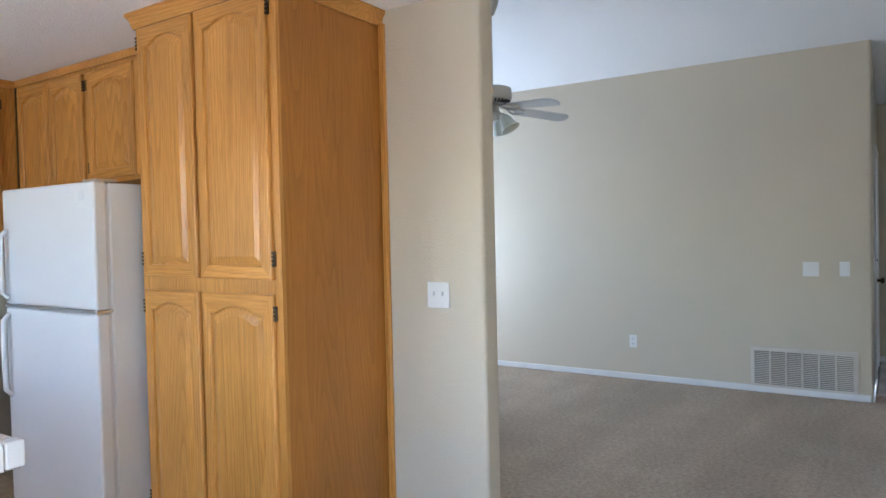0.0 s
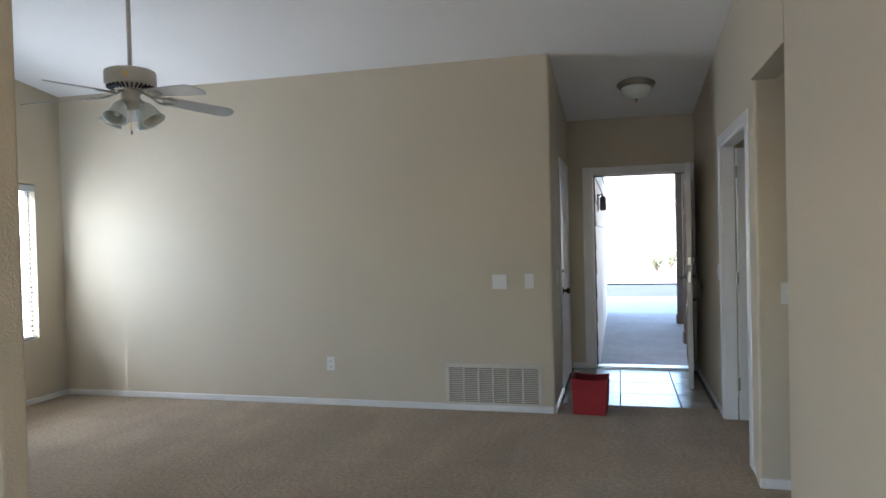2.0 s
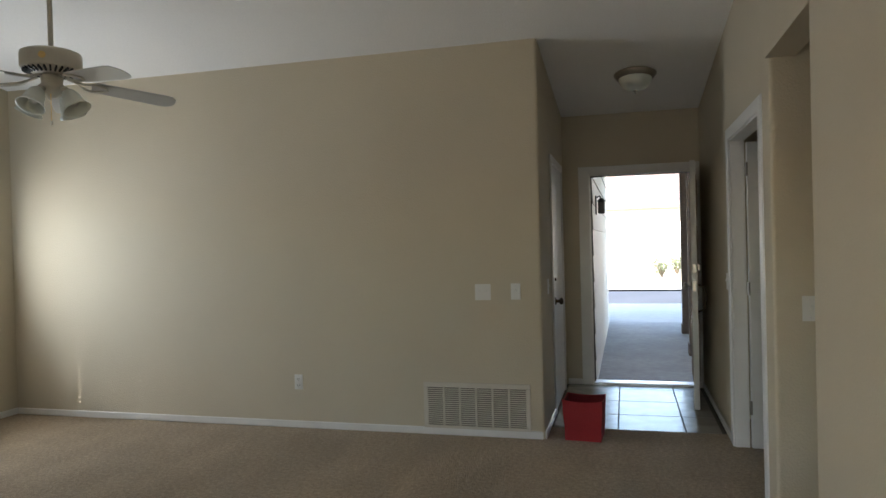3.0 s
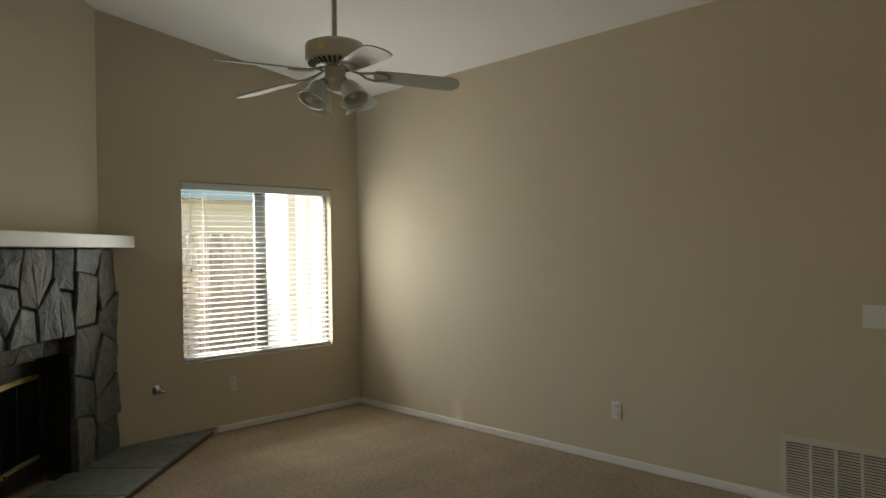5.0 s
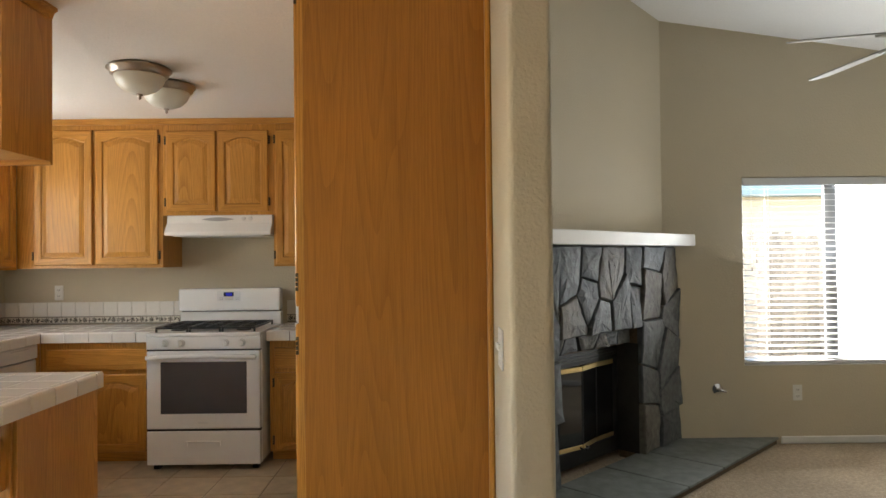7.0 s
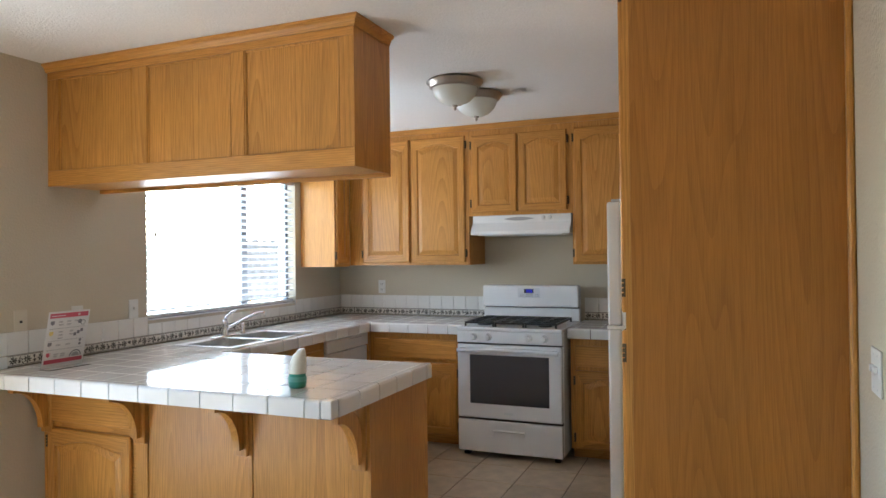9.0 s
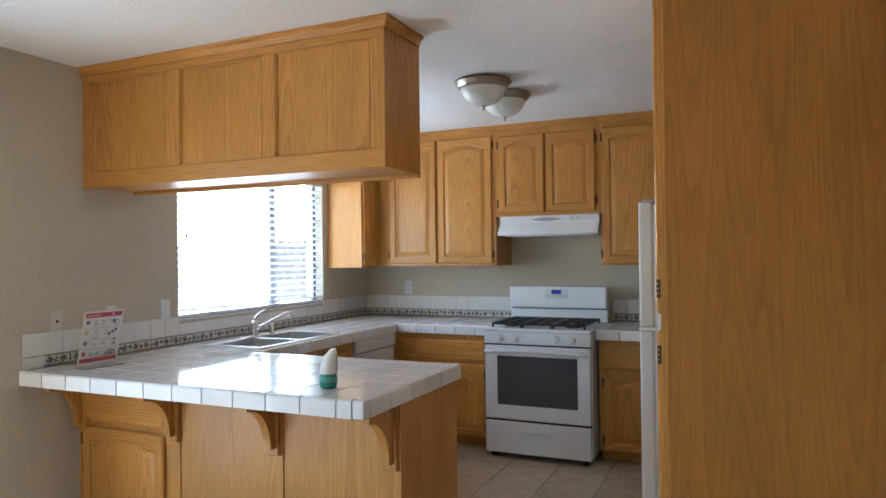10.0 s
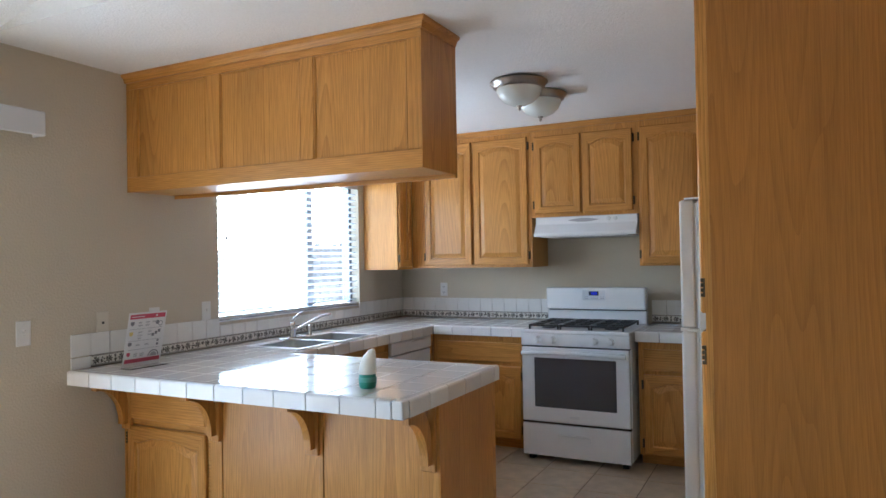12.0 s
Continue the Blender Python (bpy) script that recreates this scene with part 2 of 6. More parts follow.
FROST = material("frosted lamp glass", (0.74, 0.78, 0.74), 0.35, stain=0.06, stain_scale=7, coat=0.3)
PLASTIC = material("white plastic", (0.76, 0.755, 0.73), 0.35, grain=0.01)
SLOT = material("dark slot", (0.03, 0.03, 0.03), 0.6)
FANWHITE = material("cream fan enamel", (0.62, 0.59, 0.53), 0.35, stain=0.05, stain_scale=8)
BLADE = material("pale grey fan blade", (0.50, 0.495, 0.48), 0.3, stain=0.06, stain_scale=6)
GRILLE = material("cream painted steel grille", (0.62, 0.575, 0.50), 0.45, stain=0.05, stain_scale=5)
DUST = material("dark filter behind grille", (0.06, 0.048, 0.035), 0.95, grain=0.2, grain_scale=30)
RED = material("red fabric", (0.34, 0.018, 0.022), 0.7, grain=0.15, grain_scale=160, stain=0.1, bump=0.4, bump_scale=260)
REDIN = material("dark red lining", (0.16, 0.012, 0.015), 0.85, grain=0.2, grain_scale=160)
SLATMAT = material("white blind slat", (0.66, 0.665, 0.67), 0.75, stain=0.03, spec=0.15)
ALU = material("grey aluminium window frame", (0.20, 0.21, 0.22), 0.4, 0.6, grain=0.05)
PANE = window_glass("window glass")
CLEAR = glass("clear acrylic")
DOORPAINT = material("weathered brown door paint", (0.42, 0.36, 0.33), 0.4, stain=0.1, stain_scale=4)
DOORWHITE = material("white door paint", (0.74, 0.73, 0.71), 0.35, stain=0.03, stain_scale=4)
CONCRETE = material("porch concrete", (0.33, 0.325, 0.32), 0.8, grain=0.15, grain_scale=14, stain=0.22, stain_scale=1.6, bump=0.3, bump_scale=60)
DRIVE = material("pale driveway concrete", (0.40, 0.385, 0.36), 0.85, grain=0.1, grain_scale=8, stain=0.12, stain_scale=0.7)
ASPHALT = material("dark grey asphalt", (0.05, 0.056, 0.068), 0.95, spec=0.05, grain=0.25, grain_scale=30, stain=0.15, stain_scale=0.6)
DIRT = material("dry yard ground", (0.30, 0.25, 0.185), 0.95, grain=0.25, grain_scale=6, stain=0.2, stain_scale=0.8)
SIDING = material("pale lap siding", (0.55, 0.52, 0.49), 0.6, stain=0.05, stain_scale=2)
POSTW = material("brown stained post", (0.15, 0.11, 0.085), 0.7, grain=0.2, grain_scale=20)
PIPEW = material("pale painted downspout", (0.30, 0.28, 0.25), 0.55, grain=0.08, grain_scale=50, stain=0.08)
FENCE = material("weathered fence board", (0.20, 0.175, 0.15), 0.9, grain=0.35, grain_scale=18, stain=0.3, stain_scale=3, random_tint=0.25)
# pale so that the added side-yard slab reflects sun into the living room
BOUNCE = material("pale bounce concrete", (0.55, 0.545, 0.53), 0.85, grain=0.1, grain_scale=10, stain=0.12, stain_scale=1.5)
STUCCOW = material("white stucco", (0.64, 0.65, 0.66), 0.85, grain=0.05, grain_scale=20, bump=0.4, bump_scale=40)
STUCCO = material("pale stucco", (0.66, 0.63, 0.57), 0.85, grain=0.06, grain_scale=20, bump=0.4, bump_scale=40)
STUCCOT = material("tan stucco", (0.40, 0.36, 0.30), 0.85, grain=0.06, grain_scale=20)
STUCCOY = material("yellowish stucco", (0.42, 0.37, 0.27), 0.85, grain=0.06, grain_scale=20)
TEAL = material("teal fascia", (0.17, 0.22, 0.22), 0.7, grain=0.1)
ROOF = material("brown roof shingle", (0.16, 0.12, 0.10), 0.9, grain=0.3, grain_scale=6)
LEAF = material("dusty green leaf", (0.09, 0.11, 0.05), 0.6, grain=0.3, grain_scale=8, random_tint=0.3)
BARK = material("bark", (0.13, 0.10, 0.075), 0.9, grain=0.3, grain_scale=20)
GREEN = material("green plastic", (0.04, 0.26, 0.19), 0.3, stain=0.03)
GREENPALE = material("pale green plastic", (0.13, 0.36, 0.30), 0.3)
CREAM = material("cream plastic", (0.80, 0.78, 0.70), 0.35)
CREAMPLATE = material("beige wall plate", (0.66, 0.60, 0.49), 0.4, grain=0.02)
PAPER = material("printed white card", (0.80, 0.79, 0.78), 0.5)
PINK = material("crimson print", (0.55, 0.08, 0.13), 0.5)
INK = material("grey print", (0.22, 0.22, 0.24), 0.6)
YELLOW = material("yellow print", (0.75, 0.6, 0.2), 0.6)
DECOR = material("beige border tile", (0.74, 0.70, 0.62), 0.2, grain=0.1, grain_scale=30, coat=0.3)
FLORAL = material("dark floral print", (0.055, 0.045, 0.038), 0.3, grain=0.3, grain_scale=60)
LCD = glowing("blue display digits", (0.01, 0.03, 0.9), 0.10)
VENTGREY = material("grey slotted vent", (0.36, 0.36, 0.37), 0.5)
GREYPANEL = material("pale grey control panel", (0.66, 0.67, 0.68), 0.35)


# ---------------------------------------------------------------- building helpers
ROOT = {}


def solid(name, bm, mat, label="", category="", group="", kind="", smooth=False):
    """A top-level mesh."""
    me = bpy.data.meshes.new(name)
    bmesh.ops.recalc_face_normals(bm, faces=bm.faces)
    bm.to_mesh(me)
    bm.free()
    for m in (mat if isinstance(mat, (list, tuple)) else [mat]):
        me.materials.append(m)
    if smooth:
        for p in me.polygons:
            p.use_smooth = True
    ob = new(name, me)
    ROOT[ob.name] = Vector((0, 0, 0))
    return tagged(ob, label, category, group, kind)


def structure(name, bm, mat, label="", smooth=False):
    return solid(name, bm, mat, label, "", "", "structure", smooth)


def thing(name, at, label, category, group="", kind=""):
    """An empty at a thing's base, for its parts."""
    ob = new(name)
    ob.empty_display_size = 0.1
    ob.location = at
    ROOT[ob.name] = Vector(at)
    return tagged(ob, label, category, group, kind)


def part(name, bm, mat, parent, label="", smooth=False):
    """One mesh object under a thing or a part; bm is in world coordinates."""
    bmesh.ops.translate(bm, vec=-ROOT[parent.name], verts=bm.verts)
    r = ROOT[parent.name]
    ob = solid(name, bm, mat, label, smooth=smooth)
    ob.parent = parent
    ROOT[ob.name] = r
    return ob


def piece(name, me, parent, at, turn=None):
    """One of many alike pieces, sharing its mesh; at is in world coordinates."""
    ob = new(name, me)
    ob.parent = parent
    ob.location = Vector(at) - ROOT[parent.name]
    if turn:
        ob.rotation_euler = turn
    return ob


def add_box(bm, lo, hi, bevel=0.0, seg=1, top=None):
    r = bmesh.ops.create_cube(bm, size=1)
    vs = r["verts"]
    for v in vs:
        v.co = Vector([lo[i] if v.co[i] < 0 else hi[i] for i in range(3)])
        if top and v.co.z == hi[2]:
            v.co.z = top(v.co.x, v.co.y)
    if bevel:
        es = list({e for v in vs for e in v.link_edges})
        bmesh.ops.bevel(bm, geom=es, offset=bevel, segments=seg, affect="EDGES", profile=0.5)
    return bm


def box(lo, hi, bevel=0.0, seg=1, top=None):
    return add_box(bmesh.new(), lo, hi, bevel, seg, top)


def boxes(*spans, bevel=0.0):
    bm = bmesh.new()
    for lo, hi in spans:
        add_box(bm, lo, hi, bevel)
    return bm


def mesh_of(name, bm, mat):
    me = bpy.data.meshes.new(name)
    bmesh.ops.recalc_face_normals(bm, faces=bm.faces)
    bm.to_mesh(me)
    bm.free()
    me.materials.append(mat)
    return me


def prism(poly, z0, z1):
    """An upright prism on a footprint; z1 is a height or a function of x and y."""
    bm = bmesh.new()
    low = [bm.verts.new((x, y, z0)) for x, y in poly]
    high = [bm.verts.new((x, y, z1(x, y) if callable(z1) else z1)) for x, y in poly]
    n = len(poly)
    bm.faces.new(low[::-1])
    bm.faces.new(high)
    for i in range(n):
        bm.faces.new((low[i], low[(i + 1) % n], high[(i + 1) % n], high[i]))
    return bm


def rounded(poly, radius, which, seg=5):
    """The footprint with the corners listed in which rounded."""
    out, n = [], len(poly)
    for i, p in enumerate(poly):
        if i not in which:
            out.append(p)
            continue
        a, b, c = Vector(poly[i - 1]), Vector(p), Vector(poly[(i + 1) % n])
        d, e = (a - b).normalized(), (c - b).normalized()
        s, f = b + d * radius, b + e * radius
        for k in range(seg + 1):
            t = k / seg
            out.append(tuple(s * (1 - t) ** 2 + b * 2 * t * (1 - t) + f * t ** 2))
    return out


def lathe(profile, seg=32, at=(0, 0, 0)):
    bm = bmesh.new()
    rings = []
    for r, z in profile:
        if r < 1e-6:
            rings.append([bm.verts.new((at[0], at[1], at[2] + z))])
        else:
            rings.append([bm.verts.new((at[0] + r * math.cos(2 * math.pi * k / seg), at[1] + r * math.sin(2 * math.pi * k / seg), at[2] + z)) for k in range(seg)])
    for a, b in zip(rings, rings[1:]):
        for k in range(seg):
            j = (k + 1) % seg
            if len(a) == 1 and len(b) > 1:
                bm.faces.new((a[0], b[k], b[j]))
            elif len(b) == 1 and len(a) > 1:
                bm.faces.new((a[k], a[j], b[0]))
            elif len(a) > 1:
                bm.faces.new((a[k], a[j], b[j], b[k]))
    return bm


def tube(points, radius, seg=10):
    """A round bar along a line of points."""
    bm = bmesh.new()
    pts = [Vector(p) for p in points]
    rings = []
    for i, p in enumerate(pts):
        way = (pts[min(i + 1, len(pts) - 1)] - pts[max(i - 1, 0)]).normalized()
        side = way.orthogonal().normalized() if not rings else (side - way * side.dot(way)).normalized()
        up = way.cross(side)
        r = radius[i] if isinstance(radius, (list, tuple)) else radius
        rings.append([bm.verts.new(p + (side * math.cos(2 * math.pi * k / seg) + up * math.sin(2 * math.pi * k / seg)) * r) for k in range(seg)])
    for a, b in zip(rings, rings[1:]):
        for k in range(seg):
            bm.faces.new((a[k], a[(k + 1) % seg], b[(k + 1) % seg], b[k]))
    bm.faces.new(rings[0][::-1])
    bm.faces.new(rings[-1])
    return bm


FACES = {"+x": ((0, 1, 0), (1, 0, 0)), "-x": ((0, -1, 0), (-1, 0, 0)), "+y": ((-1, 0, 0), (0, 1, 0)), "-y": ((1, 0, 0), (0, -1, 0))}


def facing(face, at):
    """The frame of an upright face: u to the right as seen from outside, v up, w outwards."""
    u, w = (Vector(a) for a in FACES[face])
    m = Matrix.Identity(4)
    for i in range(3):
        m[i][0], m[i][1], m[i][2], m[i][3] = u[i], (0, 0, 1)[i], w[i], at[i]
    return m


def placed(bm, m):
    bm.transform(m)
    return bm


# ---------------------------------------------------------------- the shell
XW, XK, XR, XH, XF = -4.615, -4.94, 1.214, -1.30, 1.255     # window wall, kitchen wall, hall-side wall, edge of the flat ceiling
YS, YP, YB, YE = -7.337, -3.766, -3.650, 1.905    # sink wall, pantry wall and its back, front wall
ZK = 2.44                                      # flat kitchen ceiling
RIDGE = 3.354


def vault(x, y):
    """The height of the sloping ceiling."""
    if y > 0:
        return 2.826 - 0.122 * y
    if y > -3.72:
        return 2.826 - 0.14 * y
    return RIDGE - 0.26 * (-3.72 - y)


def slab_between(x0, x1, y0, y1, thick=0.12):
    bm = bmesh.new()
    vs = [bm.verts.new((x, y, vault(x, y) + dz)) for dz in (0, thick) for x, y in ((x0, y0), (x1, y0), (x1, y1), (x0, y1))]
    for f in ((0, 1, 2, 3), (7, 6, 5, 4), (0, 4, 5, 1), (1, 5, 6, 2), (2, 6, 7, 3), (3, 7, 4, 0)):
        bm.faces.new([vs[i] for i in f])
    return bm


structure("ceiling", slab_between(XW - 0.15, XR + 0.13, -3.72, 0), CEIL, "white textured sloping ceiling of the living room")
structure("ceiling_entry", slab_between(-0.15, XR + 0.13, 0, YE + 0.15), CEIL, "white textured sloping ceiling over the entry")
structure("ceiling_dining", slab_between(XH, XR + 0.13, YS - 0.15, -3.72), CEIL, "white textured sloping ceiling over the dining area")
structure("ceiling_kitchen", box((XK - 0.15, YS - 0.15, ZK), (XH, YP, ZK + 0.1)), CEIL, "flat white textured kitchen ceiling")
bm = bmesh.new()
vs = [bm.verts.new((x, y, z)) for x in (XH - 0.10, XH + 0.002) for y, z in ((YS, ZK + 0.101), (YP, ZK + 0.101), (YP, vault(0, YP)), (YS, ZK + 0.11))]
for f in ((0, 1, 2, 3), (7, 6, 5, 4), (0, 4, 5, 1), (1, 5, 6, 2), (2, 6, 7, 3), (3, 7, 4, 0)):
    bm.faces.new([vs[i] for i in f])
structure("wall_gable", bm, CEIL, "white fascia above the edge of the kitchen ceiling")
structure("trim_header", box((XH - 0.002, YS, ZK), (XH + 0.003, YP, ZK + 0.104)), CEIL)

# floors
structure("floor", boxes(((XH - 0.02, YS - 0.15, -0.12), (XR + 1.6, YP, 0)), ((XW - 0.15, YP, -0.12), (XR + 1.6, 0, 0)), ((-0.15, 0, -0.12), (XR + 0.15, 0.34, 0)), ((1.39, 0, -0.12), (XR + 1.6, 0.8, 0))), CARPET, "worn beige cut-pile carpet with vacuum marks")
kfloor = structure("floor_kitchen", box((XK - 0.15, YS - 0.15, -0.12), (XH - 0.02, YP, -0.007)), GROUT, "tan ceramic tile kitchen floor with dark joints")
efloor = structure("floor_entry", box((-0.15, 0.34, -0.12), (XR + 0.15, YE + 0.02, -0.007)), GROUT, "pale stone tile floor inside the front door")

# walls: a rounded outer corner between living room and entry
structure("wall_north", prism(rounded([(XW - 0.15, 0), (0, 0), (0, YE), (-0.15, YE), (-0.15, 0.14), (XW - 0.15, 0.14)], 0.022, [1]), 0, lambda x, y: vault(x, y) + 0.02), WALL, "beige painted wall with a rounded corner at the entry")


def wall_x(name, x0, x1, y0, y1, holes, label, top=vault, ground=0.0):
    """A wall in the plane of x, with openings (y0, y1, z0, z1)."""
    bm = bmesh.new()
    cuts = sorted({y0, y1, *[y for y in (-3.72, 0.0) if y0 < y < y1], *[h[0] for h in holes], *[h[1] for h in holes]})
    for a, b in zip(cuts, cuts[1:]):
        mid = (a + b) / 2
        inside = [h for h in holes if h[0] < mid < h[1]]
        if not inside:
            add_box(bm, (x0, a, ground), (x1, b, 3.0), top=lambda x, y: top(x, y) + 0.02)
        for h in inside:
            if h[2] > ground:
                add_box(bm, (x0, a, ground), (x1, b, h[2]))
            add_box(bm, (x0, a, h[3]), (x1, b, 3.0), top=lambda x, y: top(x, y) + 0.02)
    return structure(name, bm, WALL, label)


def wall_y(name, y0, y1, x0, x1, z1, holes, label):
    bm = bmesh.new()
    cuts = sorted({x0, x1, *[h[0] for h in holes], *[h[1] for h in holes]})
    for a, b in zip(cuts, cuts[1:]):
        mid = (a + b) / 2
        inside = [h for h in holes if h[0] < mid < h[1]]
        if not inside:
            add_box(bm, (a, y0, 0), (b, y1, z1))
        for h in inside:
            if h[2] > 0:
                add_box(bm, (a, y0, 0), (b, y1, h[2]))
            add_box(bm, (a, y0, h[3]), (b, y1, z1))
    return structure(name, bm, WALL, label)


WIN = (-1.680, -0.308, 0.578, 1.978)      # living-room window: y0, y1, z0, z1
KWIN = (-4.243, -2.694, 1.058, 2.07)    # kitchen window: x0, x1, z0, z1
PATIO = (-1.15, 0.45, 0.0, 2.03)     # patio door: x0, x1, z0, z1
wall_x("wall_west", XW - 0.15, XW, YB, 0, [WIN], "beige painted wall round the living-room window")
wall_x("wall_kitchen_west", XK - 0.15, XK, YS - 0.15, YP, [], "beige painted kitchen wall behind the stove", top=lambda x, y: ZK)
wall_y("wall_south", YS - 0.15, YS, XK - 0.15, XR + 0.13, ZK + 0.02, [KWIN, PATIO], "beige painted wall with the kitchen window")
structure("wall_pantry", prism(rounded([(XK - 0.15, YP), (-1.308, YP), (-1.308, YB), (XK - 0.15, YB)], 0.022, [1, 2]), 0, vault), WALL, "beige wall end with rounded corners beside the pantry")
# the wall on the hall side, with the hall opening and the bedroom door
HALL = (-2.160, -1.388, 0.0, 2.22)
BED = (-1.03, 0.06, 0.0, 2.05)
structure("wall_east_near", prism(rounded([(XR, YS - 0.15), (XR, -3.72), (XR, HALL[0]), (XR + 0.13, HALL[0]), (XR + 0.13, -3.72), (XR + 0.13, YS - 0.15)], 0.02, [2]), 0, lambda x, y: vault(x, y) + 0.02), WALL, "beige wall beside the hall opening")
structure("wall_east_middle", prism(rounded([(XF - 0.025, HALL[1]), (XF, BED[0]), (XR + 0.13, BED[0]), (XR + 0.13, HALL[1])], 0.02, [0]), 0, lambda x, y: vault(x, y) + 0.02), WALL, "beige wall between the hall opening and a door")
wall_x("wall_east_far", XF, XR + 0.13, BED[0], YE, [BED], "beige wall along the entry")
structure("wall_hall_lintel", box((XR, HALL[0], HALL[3]), (XR + 0.13, HALL[1], 3.0), top=lambda x, y: vault(x, y) + 0.02), WALL, "beige wall above the hall opening")
structure("wall_hall_far", box((XR + 0.13, HALL[1], 0), (XR + 1.6, HALL[1] + 0.1, 2.44)), WALL, "beige hall wall")
structure("wall_hall_near", box((XR + 0.13, HALL[0] - 0.1, 0), (XR + 1.6, HALL[0], 2.44)), WALL, "beige hall wall")
structure("wall_hall_end", box((XR + 1.6, HALL[0] - 0.1, 0), (XR + 1.7, HALL[1] + 0.1, 2.44)), WALL, "beige hall end wall")
structure("ceiling_hall", box((XR + 0.13, HALL[0] - 0.1, 2.44), (XR + 1.7, HALL[1] + 0.1, 2.52)), CEIL, "white hall ceiling")
# the dim room behind the open bedroom door
structure("wall_bedroom_far", box((XR + 0.13, 0.8, 0), (XR + 1.6, 0.9, 2.44)), WALL, "beige bedroom wall")
structure("wall_bedroom_end", box((XR + 1.6, HALL[1] + 0.1, 0), (XR + 1.7, 0.9, 2.44)), WALL, "beige bedroom wall")
structure("ceiling_bedroom", box((XR + 0.13, HALL[1] + 0.1, 2.44), (XR + 1.7, 0.9, 2.52)), CEIL, "white bedroom ceiling")
# the front wall
FRONT = (0.242, 1.232, 0.0, 2.03)
bm = boxes(((-0.15, YE, 0), (FRONT[0], YE + 0.14, 2.65)), ((FRONT[1], YE, 0), (XR + 0.13, YE + 0.14, 2.65)), ((FRONT[0], YE, FRONT[3]), (FRONT[1], YE + 0.14, 2.65)))
structure("wall_front", bm, WALL, "beige wall round the open front door")

# baseboards
def skirting(name, lo, hi):
    return structure(name, box(lo, hi, 0.006), TRIM, "white painted baseboard")


skirting("baseboard_north", (XW + 0.012, -0.013, 0), (-0.012, 0, 0.056))
skirting("baseboard_north_entry", (0, 0.0, 0), (0.013, 0.695, 0.056))
skirting("baseboard_west", (XW, -1.42, 0), (XW + 0.013, -0.0, 0.056))
skirting("baseboard_entry_far", (0.013, YE - 0.013, 0), (0.15, YE, 0.056))
skirting("baseboard_east_far", (XF - 0.013, 0.135, 0), (XF, YE - 0.013, 0.056))
skirting("baseboard_east_middle", (XF - 0.013, HALL[1] + 0.01, 0), (XF, -1.116, 0.056))
skirting("baseboard_hall", (XF - 0.024, HALL[1] - 0.013, 0), (XR + 1.6, HALL[1], 0.056))
skirting("baseboard_east_near", (XR - 0.013, YS, 0), (XR, HALL[0] - 0.012, 0.056))
skirting("baseboard_pantry_end", (-1.80, YP - 0.013, 0), (-1.31, YP, 0.056))
skirting("baseboard_pantry_back", (-3.1, YB, 0), (-1.31, YB + 0.013, 0.056))

# ---------------------------------------------------------------- doors
# front door: frame, casing, threshold and the open leaf
fd = thing("door_front_frame", (0.7, YE, 0), "white painted front door frame with casing", "door frame", kind="structure")
part("casing", boxes(((0.15, YE - 0.018, 0), (FRONT[0] + 0.012, YE, 2.098)), ((FRONT[1] - 0.012, YE - 0.018, 0), (1.253, YE, 2.098)), ((FRONT[0] + 0.012, YE - 0.018, FRONT[3] - 0.012), (FRONT[1] - 0.012, YE, 2.098)), bevel=0.004), TRIM, fd)
part("jamb", boxes(((FRONT[0], YE + 0.001, 0), (FRONT[0] + 0.02, YE + 0.14, FRONT[3])), ((FRONT[1] - 0.02, YE + 0.001, 0), (FRONT[1], YE + 0.14, FRONT[3])), ((FRONT[0] + 0.02, YE + 0.001, FRONT[3] - 0.02), (FRONT[1] - 0.02, YE + 0.14, FRONT[3]))), TRIM, fd)
part("weatherstrip", boxes(((FRONT[0] + 0.02, YE + 0.05, 0.02), (FRONT[0] + 0.03, YE + 0.062, FRONT[3] - 0.02)), ((FRONT[0] + 0.03, YE + 0.05, FRONT[3] - 0.03), (FRONT[1] - 0.02, YE + 0.062, FRONT[3] - 0.02))), BLACK, fd, "black weatherstrip")
part("threshold", box((FRONT[0], YE + 0.0, -0.01), (FRONT[1], YE + 0.15, 0.022), 0.006), STEEL, fd, "worn metal threshold")


def leaf_local(width, height, thick, panels):
    """A door leaf with raised panels on both faces; u along the width from the hinge, w through the thickness."""
    bm = box((0, 0, 0), (width, height, thick), 0.002)
    out = bmesh.new()
    for u0, u1, v0, v1 in panels:
        for w, s in ((thick, 1), (0, -1)):
            add_box(out, (u0, v0, min(w, w + s * 0.006)), (u1, v1, max(w, w + s * 0.006)), 0.005)
            add_box(out, (u0 + 0.035, v0 + 0.035, min(w, w + s * 0.012)), (u1 - 0.035, v1 - 0.035, max(w, w + s * 0.012)), 0.008)
    return bm, out


SIX = [(0.12, 0.41, 1.58, 1.90), (0.50, 0.79, 1.58, 1.90), (0.12, 0.41, 0.86, 1.48), (0.50, 0.79, 0.86, 1.48), (0.12, 0.41, 0.2, 0.72), (0.50, 0.79, 0.2, 0.72)]


def upright(hinge, angle):
    """A leaf's frame: u from the hinge towards angle (degrees from +x), v up."""
    a = radians(angle)
    u, v = Vector((math.cos(a), math.sin(a), 0)), Vector((0, 0, 1))
    w = u.cross(v)
    m = Matrix.Identity(4)
    for i in range(3):
        m[i][0], m[i][1], m[i][2], m[i][3] = u[i], v[i], w[i], hinge[i]
    return m


